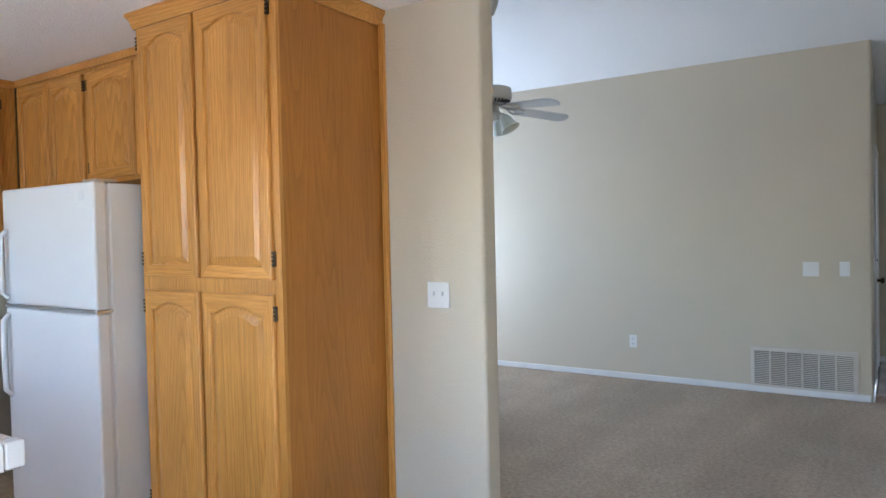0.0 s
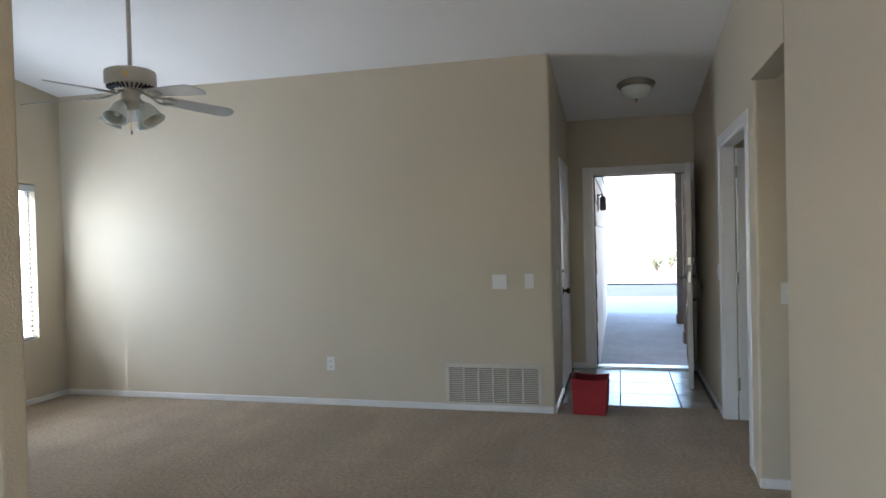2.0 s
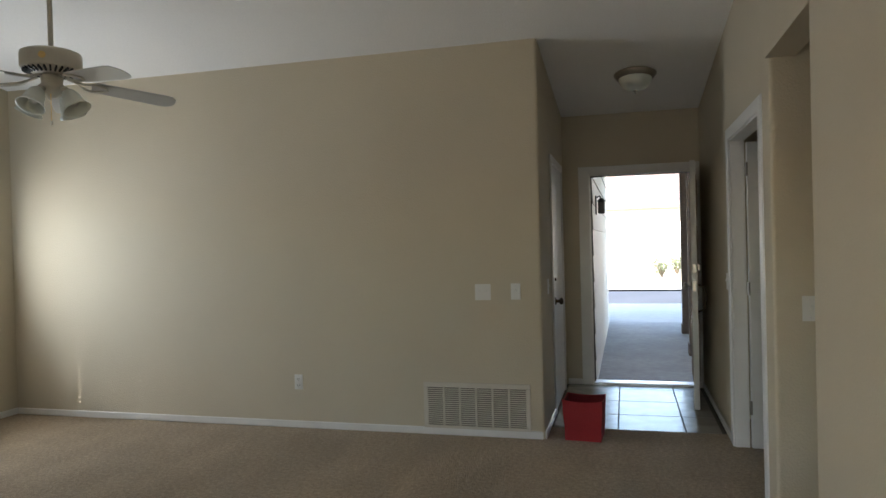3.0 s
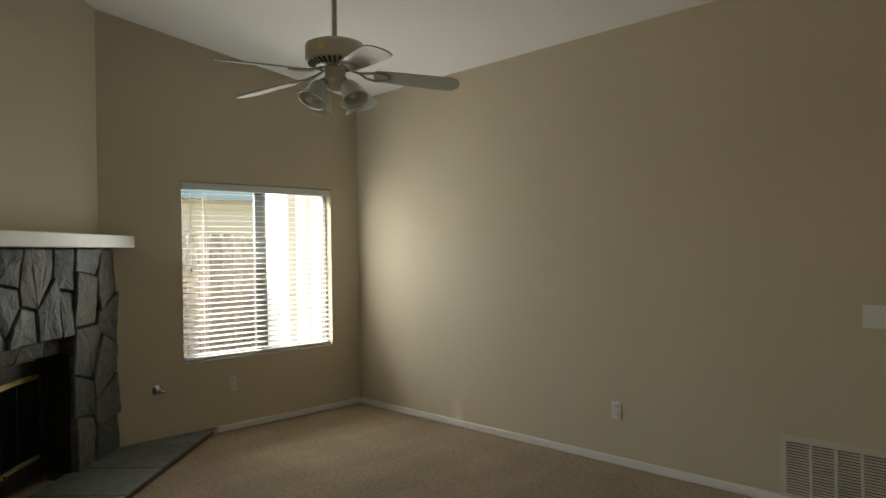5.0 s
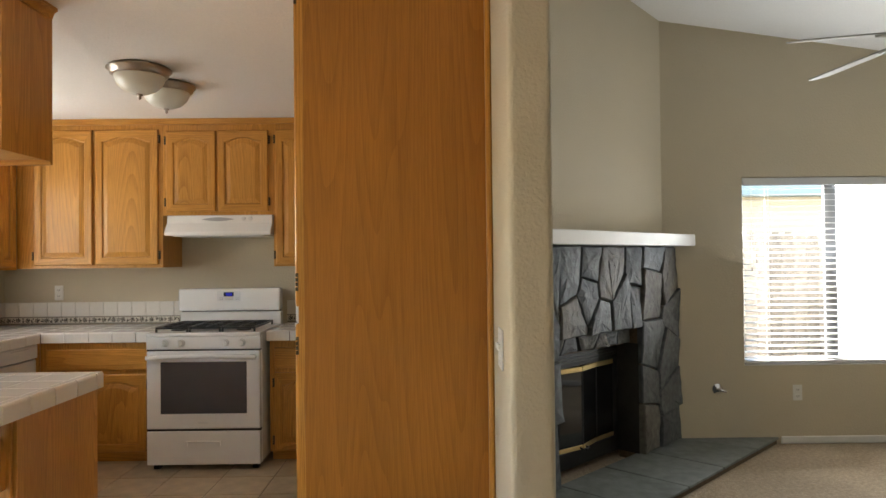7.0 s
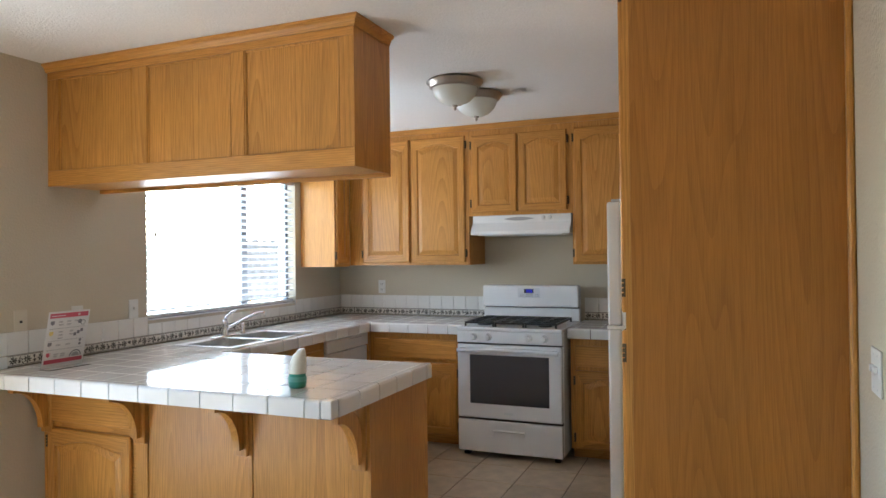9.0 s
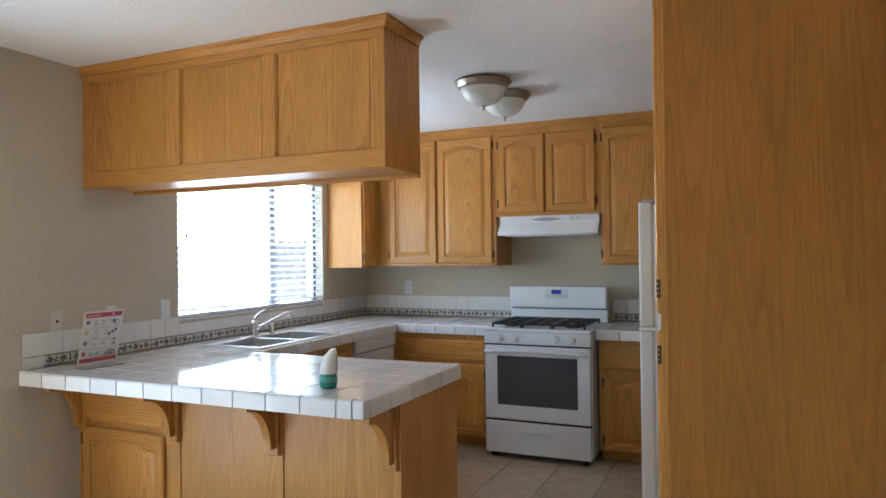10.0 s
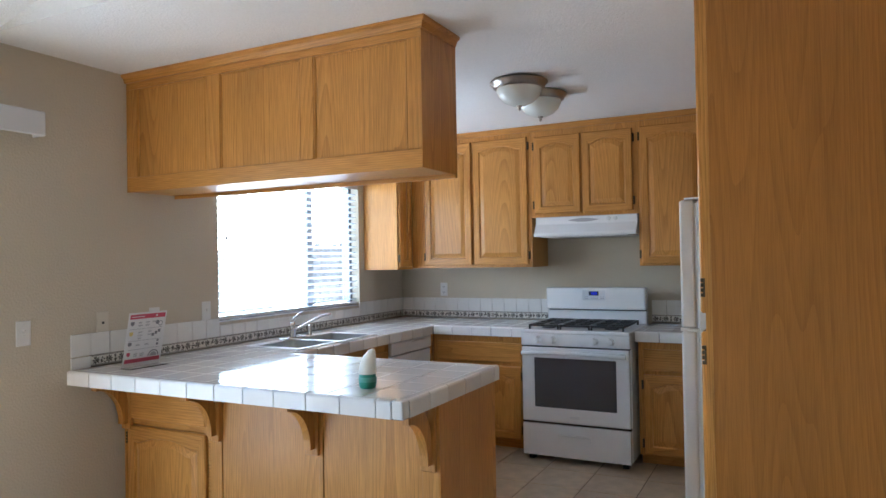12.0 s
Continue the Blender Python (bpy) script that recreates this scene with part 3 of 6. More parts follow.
def knob(m, u, v, w, side, mat, parent):
    """A round door knob with its rose, standing out from a face."""
    prof = [(0.0, 0.0), (0.03, 0.0), (0.032, 0.006), (0.013, 0.012), (0.012, 0.03), (0.024, 0.04), (0.029, 0.052), (0.022, 0.064), (0, 0.068)]
    bm = lathe([(r, z * side) for r, z in prof], 20)
    bm.transform(m @ Matrix.Translation((u, v, w)))
    return part("knob", bm, mat, parent, smooth=True)


leaf = thing("door_front", (1.212, YE, 0), "open six-panel front door, pale paint, lever handle set", "door")
M = upright((1.212, YE + 0.0, 0.012), 264.8)
a, b = leaf_local(0.925, 2.005, 0.044, SIX)
lf = part("leaf", placed(a, M), DOORWHITE, leaf)
part("panel_moulding", placed(b, M), DOORPAINT, lf)
part("latch_plate", placed(boxes(((0.924, 0.95, 0.010), (0.928, 1.04, 0.034)), ((0.924, 1.10, 0.010), (0.928, 1.17, 0.034))), M), NICKEL, lf, "brushed metal latch plates")
knob(M, 0.84, 0.99, 0.044, 1, NICKEL, lf)
part("deadbolt", placed(box((0.81, 1.11, -0.028), (0.87, 1.17, 0.0), 0.01, 2), M), NICKEL, lf, "brushed metal deadbolt")
part("handle", placed(tube([(0.84, 0.78, -0.004), (0.84, 0.80, -0.05), (0.84, 0.9, -0.065), (0.84, 0.98, -0.05), (0.84, 1.0, -0.004)], 0.010), M), BRONZE, lf, "dark curved pull handle", True)
for v in (0.25, 1.0, 1.8):
    part("hinge", placed(box((-0.012, v, 0.030), (0.004, v + 0.1, 0.05), 0.003), M), NICKEL, lf)

# closet door on the entry's side wall
cl = thing("door_closet", (0, 1.2, 0), "closed white flush closet door with a dark knob", "door")
part("casing", boxes(((0, 0.70, 0), (0.016, 0.765, 2.095)), ((0, 1.61, 0), (0.016, 1.67, 2.095)), ((0, 0.765, 2.03), (0.016, 1.61, 2.095)), bevel=0.004), TRIM, cl)
cleaf = part("leaf", box((0.001, 0.767, 0.012), (0.007, 1.608, 2.028), 0.002), DOORWHITE, cl)
M = facing("+x", (0.007, 0.0, 0.0))
knob(M, 0.86, 0.90, 0, 1, BRONZE, cleaf)
part("lock_button", placed(lathe([(0, 0), (0.014, 0), (0.012, 0.012), (0, 0.014)], 14), M @ Matrix.Translation((0.86, 1.08, 0))), BRONZE, cleaf)

# bedroom door: casing, jamb and the leaf folded back inside
bd = thing("door_bedroom_frame", (XF, -0.35, 0), "white painted door casing of a bedroom", "door frame", kind="structure")
part("casing", boxes(((XF - 0.014, BED[1] - 0.01, 0), (XF, 0.13, 2.115)), ((XF - 0.014, -1.106, 0), (XF, BED[0] + 0.01, 2.115)), ((XF - 0.014, BED[0] + 0.01, 2.04), (XF, BED[1] - 0.01, 2.115)), bevel=0.004), TRIM, bd)
part("jamb", boxes(((XF, BED[1] - 0.02, 0), (XR + 0.13, BED[1], BED[3])), ((XF, BED[0], 0), (XR + 0.13, BED[0] + 0.02, BED[3])), ((XF, BED[0] + 0.02, BED[3] - 0.02), (XR + 0.13, BED[1] - 0.02, BED[3]))), TRIM, bd)
bl = thing("door_bedroom", (XR + 0.13, 0.25, 0), "white flush bedroom door standing open", "door")
M = upright((XR + 0.135, 0.02, 0.012), 2)
a, b = leaf_local(0.62, 2.0, 0.036, SIX[:0])
b.free()
blf = part("leaf", placed(a, M), DOORWHITE, bl)
for v in (0.22, 1.0, 1.78):
    part("hinge", placed(box((-0.012, v, 0.028), (0.004, v + 0.09, 0.046), 0.003), M), NICKEL, blf)


# ---------------------------------------------------------------- windows and blinds
def blind(face, at, width, height, spacing, cords, label, tilt=0.0):
    """A slatted blind inside an opening; at is its lower corner to the left as seen from the room."""
    m = facing(face, at)
    th = thing("window_blind", at, label, "blind")
    part("valance", placed(box((-0.004, height - 0.062, 0.018), (width + 0.004, height - 0.004, 0.036), 0.004), m), SLATMAT, th)
    part("headrail", placed(box((0.004, height - 0.05, -0.034), (width - 0.004, height - 0.006, 0.016), 0.002), m), SLATMAT, th)
    part("bottom_rail", placed(box((0.006, 0.008, -0.025), (width - 0.006, 0.028, 0.025), 0.005), m), SLATMAT, th)
    holes = [(c - 0.0045, c + 0.0045) for c in cords]
    bm = bmesh.new()
    edges = [0.006] + [e for h in holes for e in h] + [width - 0.006]
    for i, (a, b) in enumerate(zip(edges, edges[1:])):
        if i % 2 == 0:
            add_box(bm, (a, -0.0014, -0.025), (b, 0.0014, 0.025))
        else:
            add_box(bm, (a, -0.0014, -0.025), (b, 0.0014, -0.005))
            add_box(bm, (a, -0.0014, 0.005), (b, 0.0014, 0.025))
    bm.transform(m.to_3x3().to_4x4() @ Matrix.Rotation(radians(tilt), 4, "X"))
    me = mesh_of("slat", bm, SLATMAT)
    z = 0.05
    while z < height - 0.07:
        piece("slat", me, th, m @ Vector((0, z, 0)))
        z += spacing
    for c in cords:
        part("cord", placed(boxes(((c - 0.001, 0.02, 0.026), (c + 0.001, height - 0.05, 0.028)), ((c - 0.001, 0.02, -0.028), (c + 0.001, height - 0.05, -0.026))), m), SLATMAT, th)
    part("tilt_cord", placed(tube([(0.06, height * 0.52, 0.036), (0.06, height - 0.06, 0.034)], 0.0012, 6), m), SLATMAT, th)
    part("cord_tassel", placed(lathe([(0, 0.0), (0.006, 0.003), (0.004, 0.028), (0, 0.03)], 10), m @ Matrix.Translation((0.06, height * 0.5, 0.036)) @ Matrix.Rotation(radians(-90), 4, "X")), BRONZE, th, "dark cord tassel")
    return th


def slider_window(name, face, at, width, height, label, split):
    """A sliding window in its opening, frame and two panes."""
    m = facing(face, at)
    th = thing(name, at, label, "window", kind="structure")
    f = 0.035
    part("window_frame", placed(boxes(((0, 0, -0.13), (f, height, -0.07)), ((width - f, 0, -0.13), (width, height, -0.07)), ((f, 0, -0.13), (width - f, f, -0.07)), ((f, height - f, -0.13), (width - f, height, -0.07)), bevel=0.003), m), ALU, th)
    part("sash", placed(boxes(((split - 0.03, f, -0.10), (split + 0.03, height - f, -0.072)), ((split + 0.045, f, -0.128), (split + 0.075, height - f, -0.102))), m), ALU, th, "dark aluminium meeting stiles")
    for u0, u1, w in ((f, split, -0.09), (split, width - f, -0.112)):
        p = part("pane", placed(box((u0, f, w - 0.002), (u1, height - f, w + 0.002)), m), PANE, th)
        p.visible_shadow = False
    return th


slider_window("window_1", "+x", (XW, WIN[0], WIN[2]), WIN[1] - WIN[0], WIN[3] - WIN[2], "sliding aluminium window behind a white blind", 0.685)
blind("+x", (XW - 0.034, WIN[0] + 0.008, WIN[2] + 0.004), WIN[1] - WIN[0] - 0.016, WIN[3] - WIN[2] - 0.006, 0.0435, (0.19, 0.88, 1.335), "white slatted blind, slats open, living-room window", 4)
structure("window_sill", box((XW - 0.06, WIN[0] + 0.001, WIN[2] - 0.0), (XW + 0.004, WIN[1] - 0.001, WIN[2] + 0.003)), TRIM)
slider_window("window_2", "+y", (KWIN[1], YS, KWIN[2]), KWIN[1] - KWIN[0], KWIN[3] - KWIN[2], "sliding aluminium kitchen window above the sink", 1.0)
blind("+y", (KWIN[1] - 0.008, YS - 0.034, KWIN[2] + 0.004), KWIN[1] - KWIN[0] - 0.016, KWIN[3] - KWIN[2] - 0.006, 0.047, (0.12, 0.76, 1.40), "white slatted blind, slats half open, kitchen window", -16)
structure("window_sill_kitchen", box((KWIN[0] + 0.001, YS - 0.06, KWIN[2]), (KWIN[1] - 0.001, YS + 0.004, KWIN[2] + 0.003)), TRIM)

# patio door in the dining area, with the valance of its vertical blind
pd = thing("patio_door", (-0.57, YS - 0.08, 0), "white framed sliding glass patio door", "door", kind="structure")
part("frame", boxes(((PATIO[0], YS - 0.12, 0), (PATIO[0] + 0.05, YS - 0.04, 2.03)), ((PATIO[1] - 0.05, YS - 0.12, 0), (PATIO[1], YS - 0.04, 2.03)), ((PATIO[0] + 0.05, YS - 0.12, 1.98), (PATIO[1] - 0.05, YS - 0.04, 2.03)), ((PATIO[0] + 0.05, YS - 0.12, 0), (PATIO[1] - 0.05, YS - 0.04, 0.04)), ((-0.39, YS - 0.12, 0.04), (-0.32, YS - 0.06, 1.98)), bevel=0.003), ALU, pd)
p = part("pane", box((PATIO[0] + 0.05, YS - 0.09, 0.04), (PATIO[1] - 0.05, YS - 0.086, 1.98)), PANE, pd)
p.visible_shadow = False
vl = thing("blind_valance", (-0.6, YS, 2.08), "white valance of a vertical blind over the patio door", "blind")
part("valance_board", box((-1.544, YS + 0.075, 2.03), (0.50, YS + 0.09, 2.144), 0.005), SLATMAT, vl)
part("valance_return", box((-1.544, YS, 2.03), (-1.532, YS + 0.0749, 2.144), 0.003), SLATMAT, vl)
part("headrail", box((-1.52, YS + 0.01, 2.08), (0.48, YS + 0.06, 2.12)), SLATMAT, vl)


# ---------------------------------------------------------------- kitchen cabinets
def arch_loop(w, h, stile, d, rise, n=12):
    """An opening's outline with an arched head, drawn in by d."""
    l, r, b, t = stile + d, w - stile - d, stile + d, h - stile - rise - d
    pts = [(l, b), (r, b)]
    for k in range(n + 1):
        q = k / n
        s = min(1.0, max(0.0, (q - 0.07) / 0.86))
        pts.append((r + (l - r) * q, t + rise * (1 - (2 * s - 1) ** 2)))
    return pts


def door_meshes(w, h, rise=0.034, stile=0.056, th=0.019):
    n = 12
    frame, field = bmesh.new(), bmesh.new()

    def rect(inset, z):
        l, r, b, t = inset, w - inset, inset, h - inset
        return [(l, b, z), (r, b, z)] + [(r + (l - r) * k / n, t, z) for k in range(n + 1)]

    def skin(bm, loops, cap):
        rows = [[bm.verts.new(p) for p in lp] for lp in loops]
        for row_a, row_b in zip(rows, rows[1:]):
            for i in range(len(row_a)):
                j = (i + 1) % len(row_a)
                f = bm.faces.new((row_a[i], row_a[j], row_b[j], row_b[i]))
                f.material_index = 0 if i in (1, len(row_a) - 1) else 1
        if cap:
            bm.faces.new(rows[-1])

    at = lambda d, z: [(u, v, z) for u, v in arch_loop(w, h, stile, d, rise)]
    skin(frame, [rect(0, 0), rect(0, th - 0.006), rect(0.004, th - 0.002), rect(0.007, th), at(-0.006, th), at(-0.002, th - 0.003), at(0.0, th - 0.009)], False)
    skin(field, [at(-0.001, th - 0.010), at(0.008, th - 0.010), at(0.012, th - 0.008), at(0.034, th - 0.002), at(0.036, th - 0.001)], True)
    for f in field.faces:
        f.material_index = 0
    return frame, field


def rail_oak(face):
    return OAKY if face in ("+x", "-x") else OAKX


def cab_door(m, face, u, v, w, h, parent, hinge_side, rise=0.034, hinges=None):
    """A framed oak door with an arched raised panel and small exposed hinges."""
    frame, field = door_meshes(w, h, rise)
    mm = m @ Matrix.Translation((u, v, 0.001))
    d = part("door", placed(frame, mm), [OAKZ, rail_oak(face)], parent)
    part("panel", placed(field, mm), OAKZ, d)
    hu = w + 0.007 if hinge_side == "r" else -0.007
    for hv in (hinges or (0.07, h - 0.07)):
        bm = boxes(((hu - 0.006, hv - 0.03, 0.0), (hu + 0.006, hv + 0.03, 0.008)), bevel=0.002)
        for z in (-0.024, -0.008, 0.008, 0.024):
            add_box(bm, (hu - 0.008, hv + z - 0.006, 0.006), (hu + 0.004, hv + z + 0.006, 0.016), 0.002)
        part("hinge", placed(bm, mm), BRONZE, d, "small antique brass hinge")
    return d


def drawer_front(m, face, u, v, w, h, parent):
    bm = box((0, 0, 0.001), (w, h, 0.019), 0.006, 2)
    return part("drawer_front", placed(bm, m @ Matrix.Translation((u, v, 0))), rail_oak(face), parent)


def cabinet(face, at, width, height, depth, label, doors, drawers=(), kick=0.0, group="", box_top=None):
    """A cabinet unit; at is its front lower corner to the left as seen from the front. doors: (u, v, w, h, hinge side)."""
    m = facing(face, at)
    c = m @ Vector((width / 2, 0, -depth / 2))
    th = thing("cabinet", (c.x, c.y, at[2] if not kick else 0), label, "cabinet", group)
    part("carcass", placed(box((0, kick, -depth), (width, box_top or height, -0.020)), m), OAKZ, th)
    if kick:
        part("toe_kick", placed(box((0.002, 0, -depth), (width - 0.002, kick - 0.001, -0.07)), m), OAKX if face in ("+y", "-y") else OAKY, th)
    s = 0.04
    part("face_frame", placed(boxes(((0, kick, -0.0199), (s, height, 0)), ((width - s, kick, -0.0199), (width, height, 0)), ((s, height - s, -0.0199), (width - s, height, -0.0005)), ((s, kick, -0.0199), (width - s, kick + 0.035, -0.0005)), ((s, kick + 0.035, -0.0199), (width - s, height - s, -0.004))), m), OAKZ, th)
    for u, v, w, h, side in doors:
        cab_door(m, face, u, v, w, h, th, side)
    for u, v, w, h in drawers:
        drawer_front(m, face, u, v, w, h, th)
    return th


def crown(points, z0, z1, out=0.035):
    """A stepped crown moulding along a line of plan points, standing out to the right of the way."""
    bm = bmesh.new()
    prof = [(0, z0), (0.010, z0), (0.014, z0 + 0.012), (out * 0.6, z0 + (z1 - z0) * 0.55), (out, z1 - 0.012), (out, z1), (0, z1)]
    pts = [Vector(p) for p in points]
    rows = []
    for i, p in enumerate(pts):
        d1 = (pts[i] - pts[i - 1]).normalized() if i else (pts[1] - pts[0]).normalized()
        d2 = (pts[i + 1] - pts[i]).normalized() if i < len(pts) - 1 else d1
        n1, n2 = Vector((d1.y, -d1.x)), Vector((d2.y, -d2.x))
        nn = (n1 + n2) / (1 + n1.dot(n2))
        rows.append([bm.verts.new((p.x + nn.x * o, p.y + nn.y * o, z)) for o, z in prof])
    for ra, rb in zip(rows, rows[1:]):
        for k in range(len(prof)):
            j = (k + 1) % len(prof)
            bm.faces.new((ra[k], ra[j], rb[j], rb[k]))
    bm.faces.new(rows[0])
    bm.faces.new(rows[-1][::-1])
    return bm


# pantry
PX0, PX1, PY = -2.745, -1.84, -4.415
m = facing("-y", (PX0, PY, 0))
pan = thing("pantry_cabinet", ((PX0 + PX1) / 2, -4.1, 0), "tall honey oak pantry cabinet with four arched doors", "cabinet")
part("carcass", box((PX0, PY + 0.02, 0.1), (PX1 - 0.004, YP, ZK - 0.002)), OAKZ, pan)
part("end_panel", box((PX1 - 0.0035, PY + 0.018, 0.0), (PX1, YP, ZK - 0.002)), OAKSHADED, pan, "flat red-toned veneer end panel, shade put into its colour")
part("scribe_moulding", box((PX1 + 0.0005, YP - 0.02, 0), (PX1 + 0.036, YP - 0.0005, ZK - 0.06), 0.006), OAKZ, pan)
W = PX1 - PX0
part("face_frame", placed(boxes(((0, 0.1, -0.0199), (0.03, ZK - 0.002, 0)), ((W - 0.045, 0.0, -0.0199), (W + 0.001, ZK - 0.002, 0)), ((0.03, 1.155, -0.0199), (W - 0.045, 1.250, -0.0005)), ((0.03, ZK - 0.09, -0.0199), (W - 0.045, ZK - 0.002, -0.0005)), ((0.03, 0.1, -0.0199), (W - 0.045, 0.14, -0.0005)), ((0.40, 0.14, -0.0199), (0.445, 1.155, -0.001)), ((0.40, 1.250, -0.0199), (0.445, ZK - 0.09, -0.001))), m), OAKZ, pan)
part("toe_kick", box((PX0 + 0.002, PY + 0.08, 0), (PX1 - 0.05, PY + 0.1, 0.0995)), OAKX, pan)
for u, w, side in ((0.028, 0.382, "l"), (0.436, 0.430, "r")):
    cab_door(m, "-y", u, 0.125, w, 1.056, pan, side, 0.036, (0.1, 0.982))
    cab_door(m, "-y", u, 1.240, w, 1.125, pan, side, 0.036, (0.082, 1.06))
part("crown", crown([(PX0, YP), (PX0, PY), (PX1 + 0.001, PY), (PX1 + 0.001, YP)], ZK - 0.07, ZK - 0.001), OAKX, pan)

# over the fridge and in the corner, facing south
cabinet("-y", (-3.725, -4.10, 1.735), 0.965, ZK - 1.735, 0.32, "honey oak wall cabinet above the fridge", [(0.025, 0.02, 0.45, 0.615, "l"), (0.485, 0.02, 0.45, 0.615, "r")], group="wall cabinets")
cabinet("-y", (-4.545, -4.10, 1.365), 0.815, ZK - 1.365, 0.32, "honey oak wall cabinet in the corner behind the fridge", [(0.04, 0.02, 0.36, 0.985, "l"), (0.415, 0.02, 0.375, 0.985, "r")], group="wall cabinets")
# stove wall, facing east
FX = -4.562
cabinet("+x", (FX, -7.010, 1.352), 1.060, ZK - 1.352, 0.375, "honey oak wall cabinet with two arched doors", [(0.130, 0.022, 0.424, 0.985, "l"), (0.574, 0.022, 0.458, 0.985, "r")], group="wall cabinets")
cabinet("+x", (FX, -5.949, 1.73), 0.807, ZK - 1.73, 0.375, "short honey oak wall cabinet above the range hood", [(0.028, 0.026, 0.361, 0.592, "l"), (0.405, 0.026, 0.366, 0.592, "r")], group="wall cabinets")
cabinet("+x", (FX, -5.141, 1.352), 1.038, ZK - 1.352, 0.375, "honey oak wall cabinet beside the fridge", [(0.016, 0.014, 0.45, 0.985, "l"), (0.49, 0.014, 0.45, 0.985, "r")], group="wall cabinets")
# by the kitchen window, facing north
cabinet("+y", (-4.315, YS + 0.325, 1.345), 0.245, ZK - 1.345, 0.32, "narrow honey oak wall cabinet beside the kitchen window", [(0.02, 0.02, 0.195, 0.985, "l")], group="wall cabinets")
rails = thing("moulding_strip", (FX, -5.6, ZK - 0.03), "oak crown strip along the wall cabinets", "moulding")
part("strip", boxes(((FX + 0.0, -6.985, ZK - 0.045), (FX + 0.012, -4.1, ZK - 0.001)), ((-4.545, -4.112, ZK - 0.045), (PX0 - 0.001, -4.1005, ZK - 0.001))), OAKY, rails)

# base cabinets along the stove wall
BX, BH = -4.315, 0.840
corner_unit = cabinet("+x", (BX, -6.70, 0), 0.79, BH, 0.62, "honey oak base cabinet with a drawer and an arched door", [(0.30, 0.085, 0.435, 0.535, "r")], [(0.045, 0.648, 0.69, 0.145)], 0.075, "base cabinets")
cabinet("+x", (BX, -5.118, 0), 0.505, BH, 0.62, "honey oak base cabinet between stove and fridge", [(0.035, 0.085, 0.43, 0.535, "l")], [(0.035, 0.648, 0.43, 0.145)], 0.075, "base cabinets")
part("filler_strip", box((BX - 0.001, -6.738, 0.076), (-4.2865, -6.703, 0.838)), OAKZ, corner_unit)
# under the sink, facing north
cabinet("+y", (-2.63, -6.725, 0), 1.055, BH, 0.60, "honey oak sink base cabinet with two doors", [(0.04, 0.115, 0.48, 0.49, "l"), (0.54, 0.115, 0.48, 0.49, "r")], [(0.04, 0.635, 0.98, 0.15)], 0.10, "base cabinets", 0.70)

# peninsula: base with a door at the wall end and two plain panels
pen = thing("peninsula_base", (-2.25, -6.4, 0), "honey oak peninsula base with plain panels, battens and a door", "cabinet")
PF = -2.013
PZ = 0.8395
part("carcass", box((-2.59, YS + 0.001, 0.09), (PF - 0.02, -5.461, PZ)), OAKZ, pen)
part("end_panel", box((-2.59, -5.4605, 0.0), (PF, -5.456, PZ)), OAKZ, pen, "flat oak veneer end panel")
for y0, y1 in ((-6.642, -6.066), (-6.040, -5.542)):
    part("front_panel", box((PF - 0.0195, y0, 0.0), (PF - 0.006, y1, PZ)), OAKZ, pen)
for y0, y1 in ((-7.335, -7.318), (-6.718, -6.644), (-6.064, -6.042), (-5.54, -5.461)):
    part("batten", box((PF - 0.0195, y0, 0), (PF, y1, PZ), 0.002), OAKZ, pen)
m = facing("+x", (PF - 0.006, -7.317, 0))
part("face_frame", placed(boxes(((0, 0, -0.013), (0.598, 0.10, 0)), ((0, 0.10, -0.013), (0.598, PZ, -0.002))), m), OAKY, pen)
cab_door(m, "+x", 0.018, 0.085, 0.555, 0.503, pen, "l")
drawer_front(m, "+x", 0.018, 0.623, 0.555, 0.165, pen)


def corbel(y):
    """A bracket: a curved arm from the back plate to the counter's underside, with an open corner behind it."""
    th = thing("counter_bracket", (PF, y, 0.55), "curved honey oak bracket under the counter overhang", "bracket", "brackets under the counter")
    bm = bmesh.new()
    outer = [(0.03 + 0.152 * (1 - math.sin(q)), 0.795 - 0.185 * (1 - math.cos(q))) for q in [math.pi / 2 * k / 10 for k in range(11)]]
    inner = [(0.0 + 0.120 * (1 - math.sin(q)), PZ - 0.145 * (1 - math.cos(q))) for q in [math.pi / 2 * k / 10 for k in range(11)]]
    prof = [(0.182, PZ)] + outer + [(0.03, 0.597), (0.0, 0.597)] + inner[::-1]
    n = len(prof)
    rows = [[bm.verts.new((PF + 0.0195 + x, y + s, z)) for x, z in prof] for s in (-0.019, 0.019)]
    for row in rows:
        bm.faces.new(row)
    for k in range(n):
        j = (k + 1) % n
        bm.faces.new((rows[0][k], rows[0][j], rows[1][j], rows[1][k]))
    part("arm", bm, OAKZ, th)
    part("back_plate", box((PF + 0.0005, y - 0.035, 0.565), (PF + 0.019, y + 0.035, PZ), 0.003), OAKZ, th)
    return th


for y in (-7.300, -6.679, -6.090, -5.503):
    corbel(y)

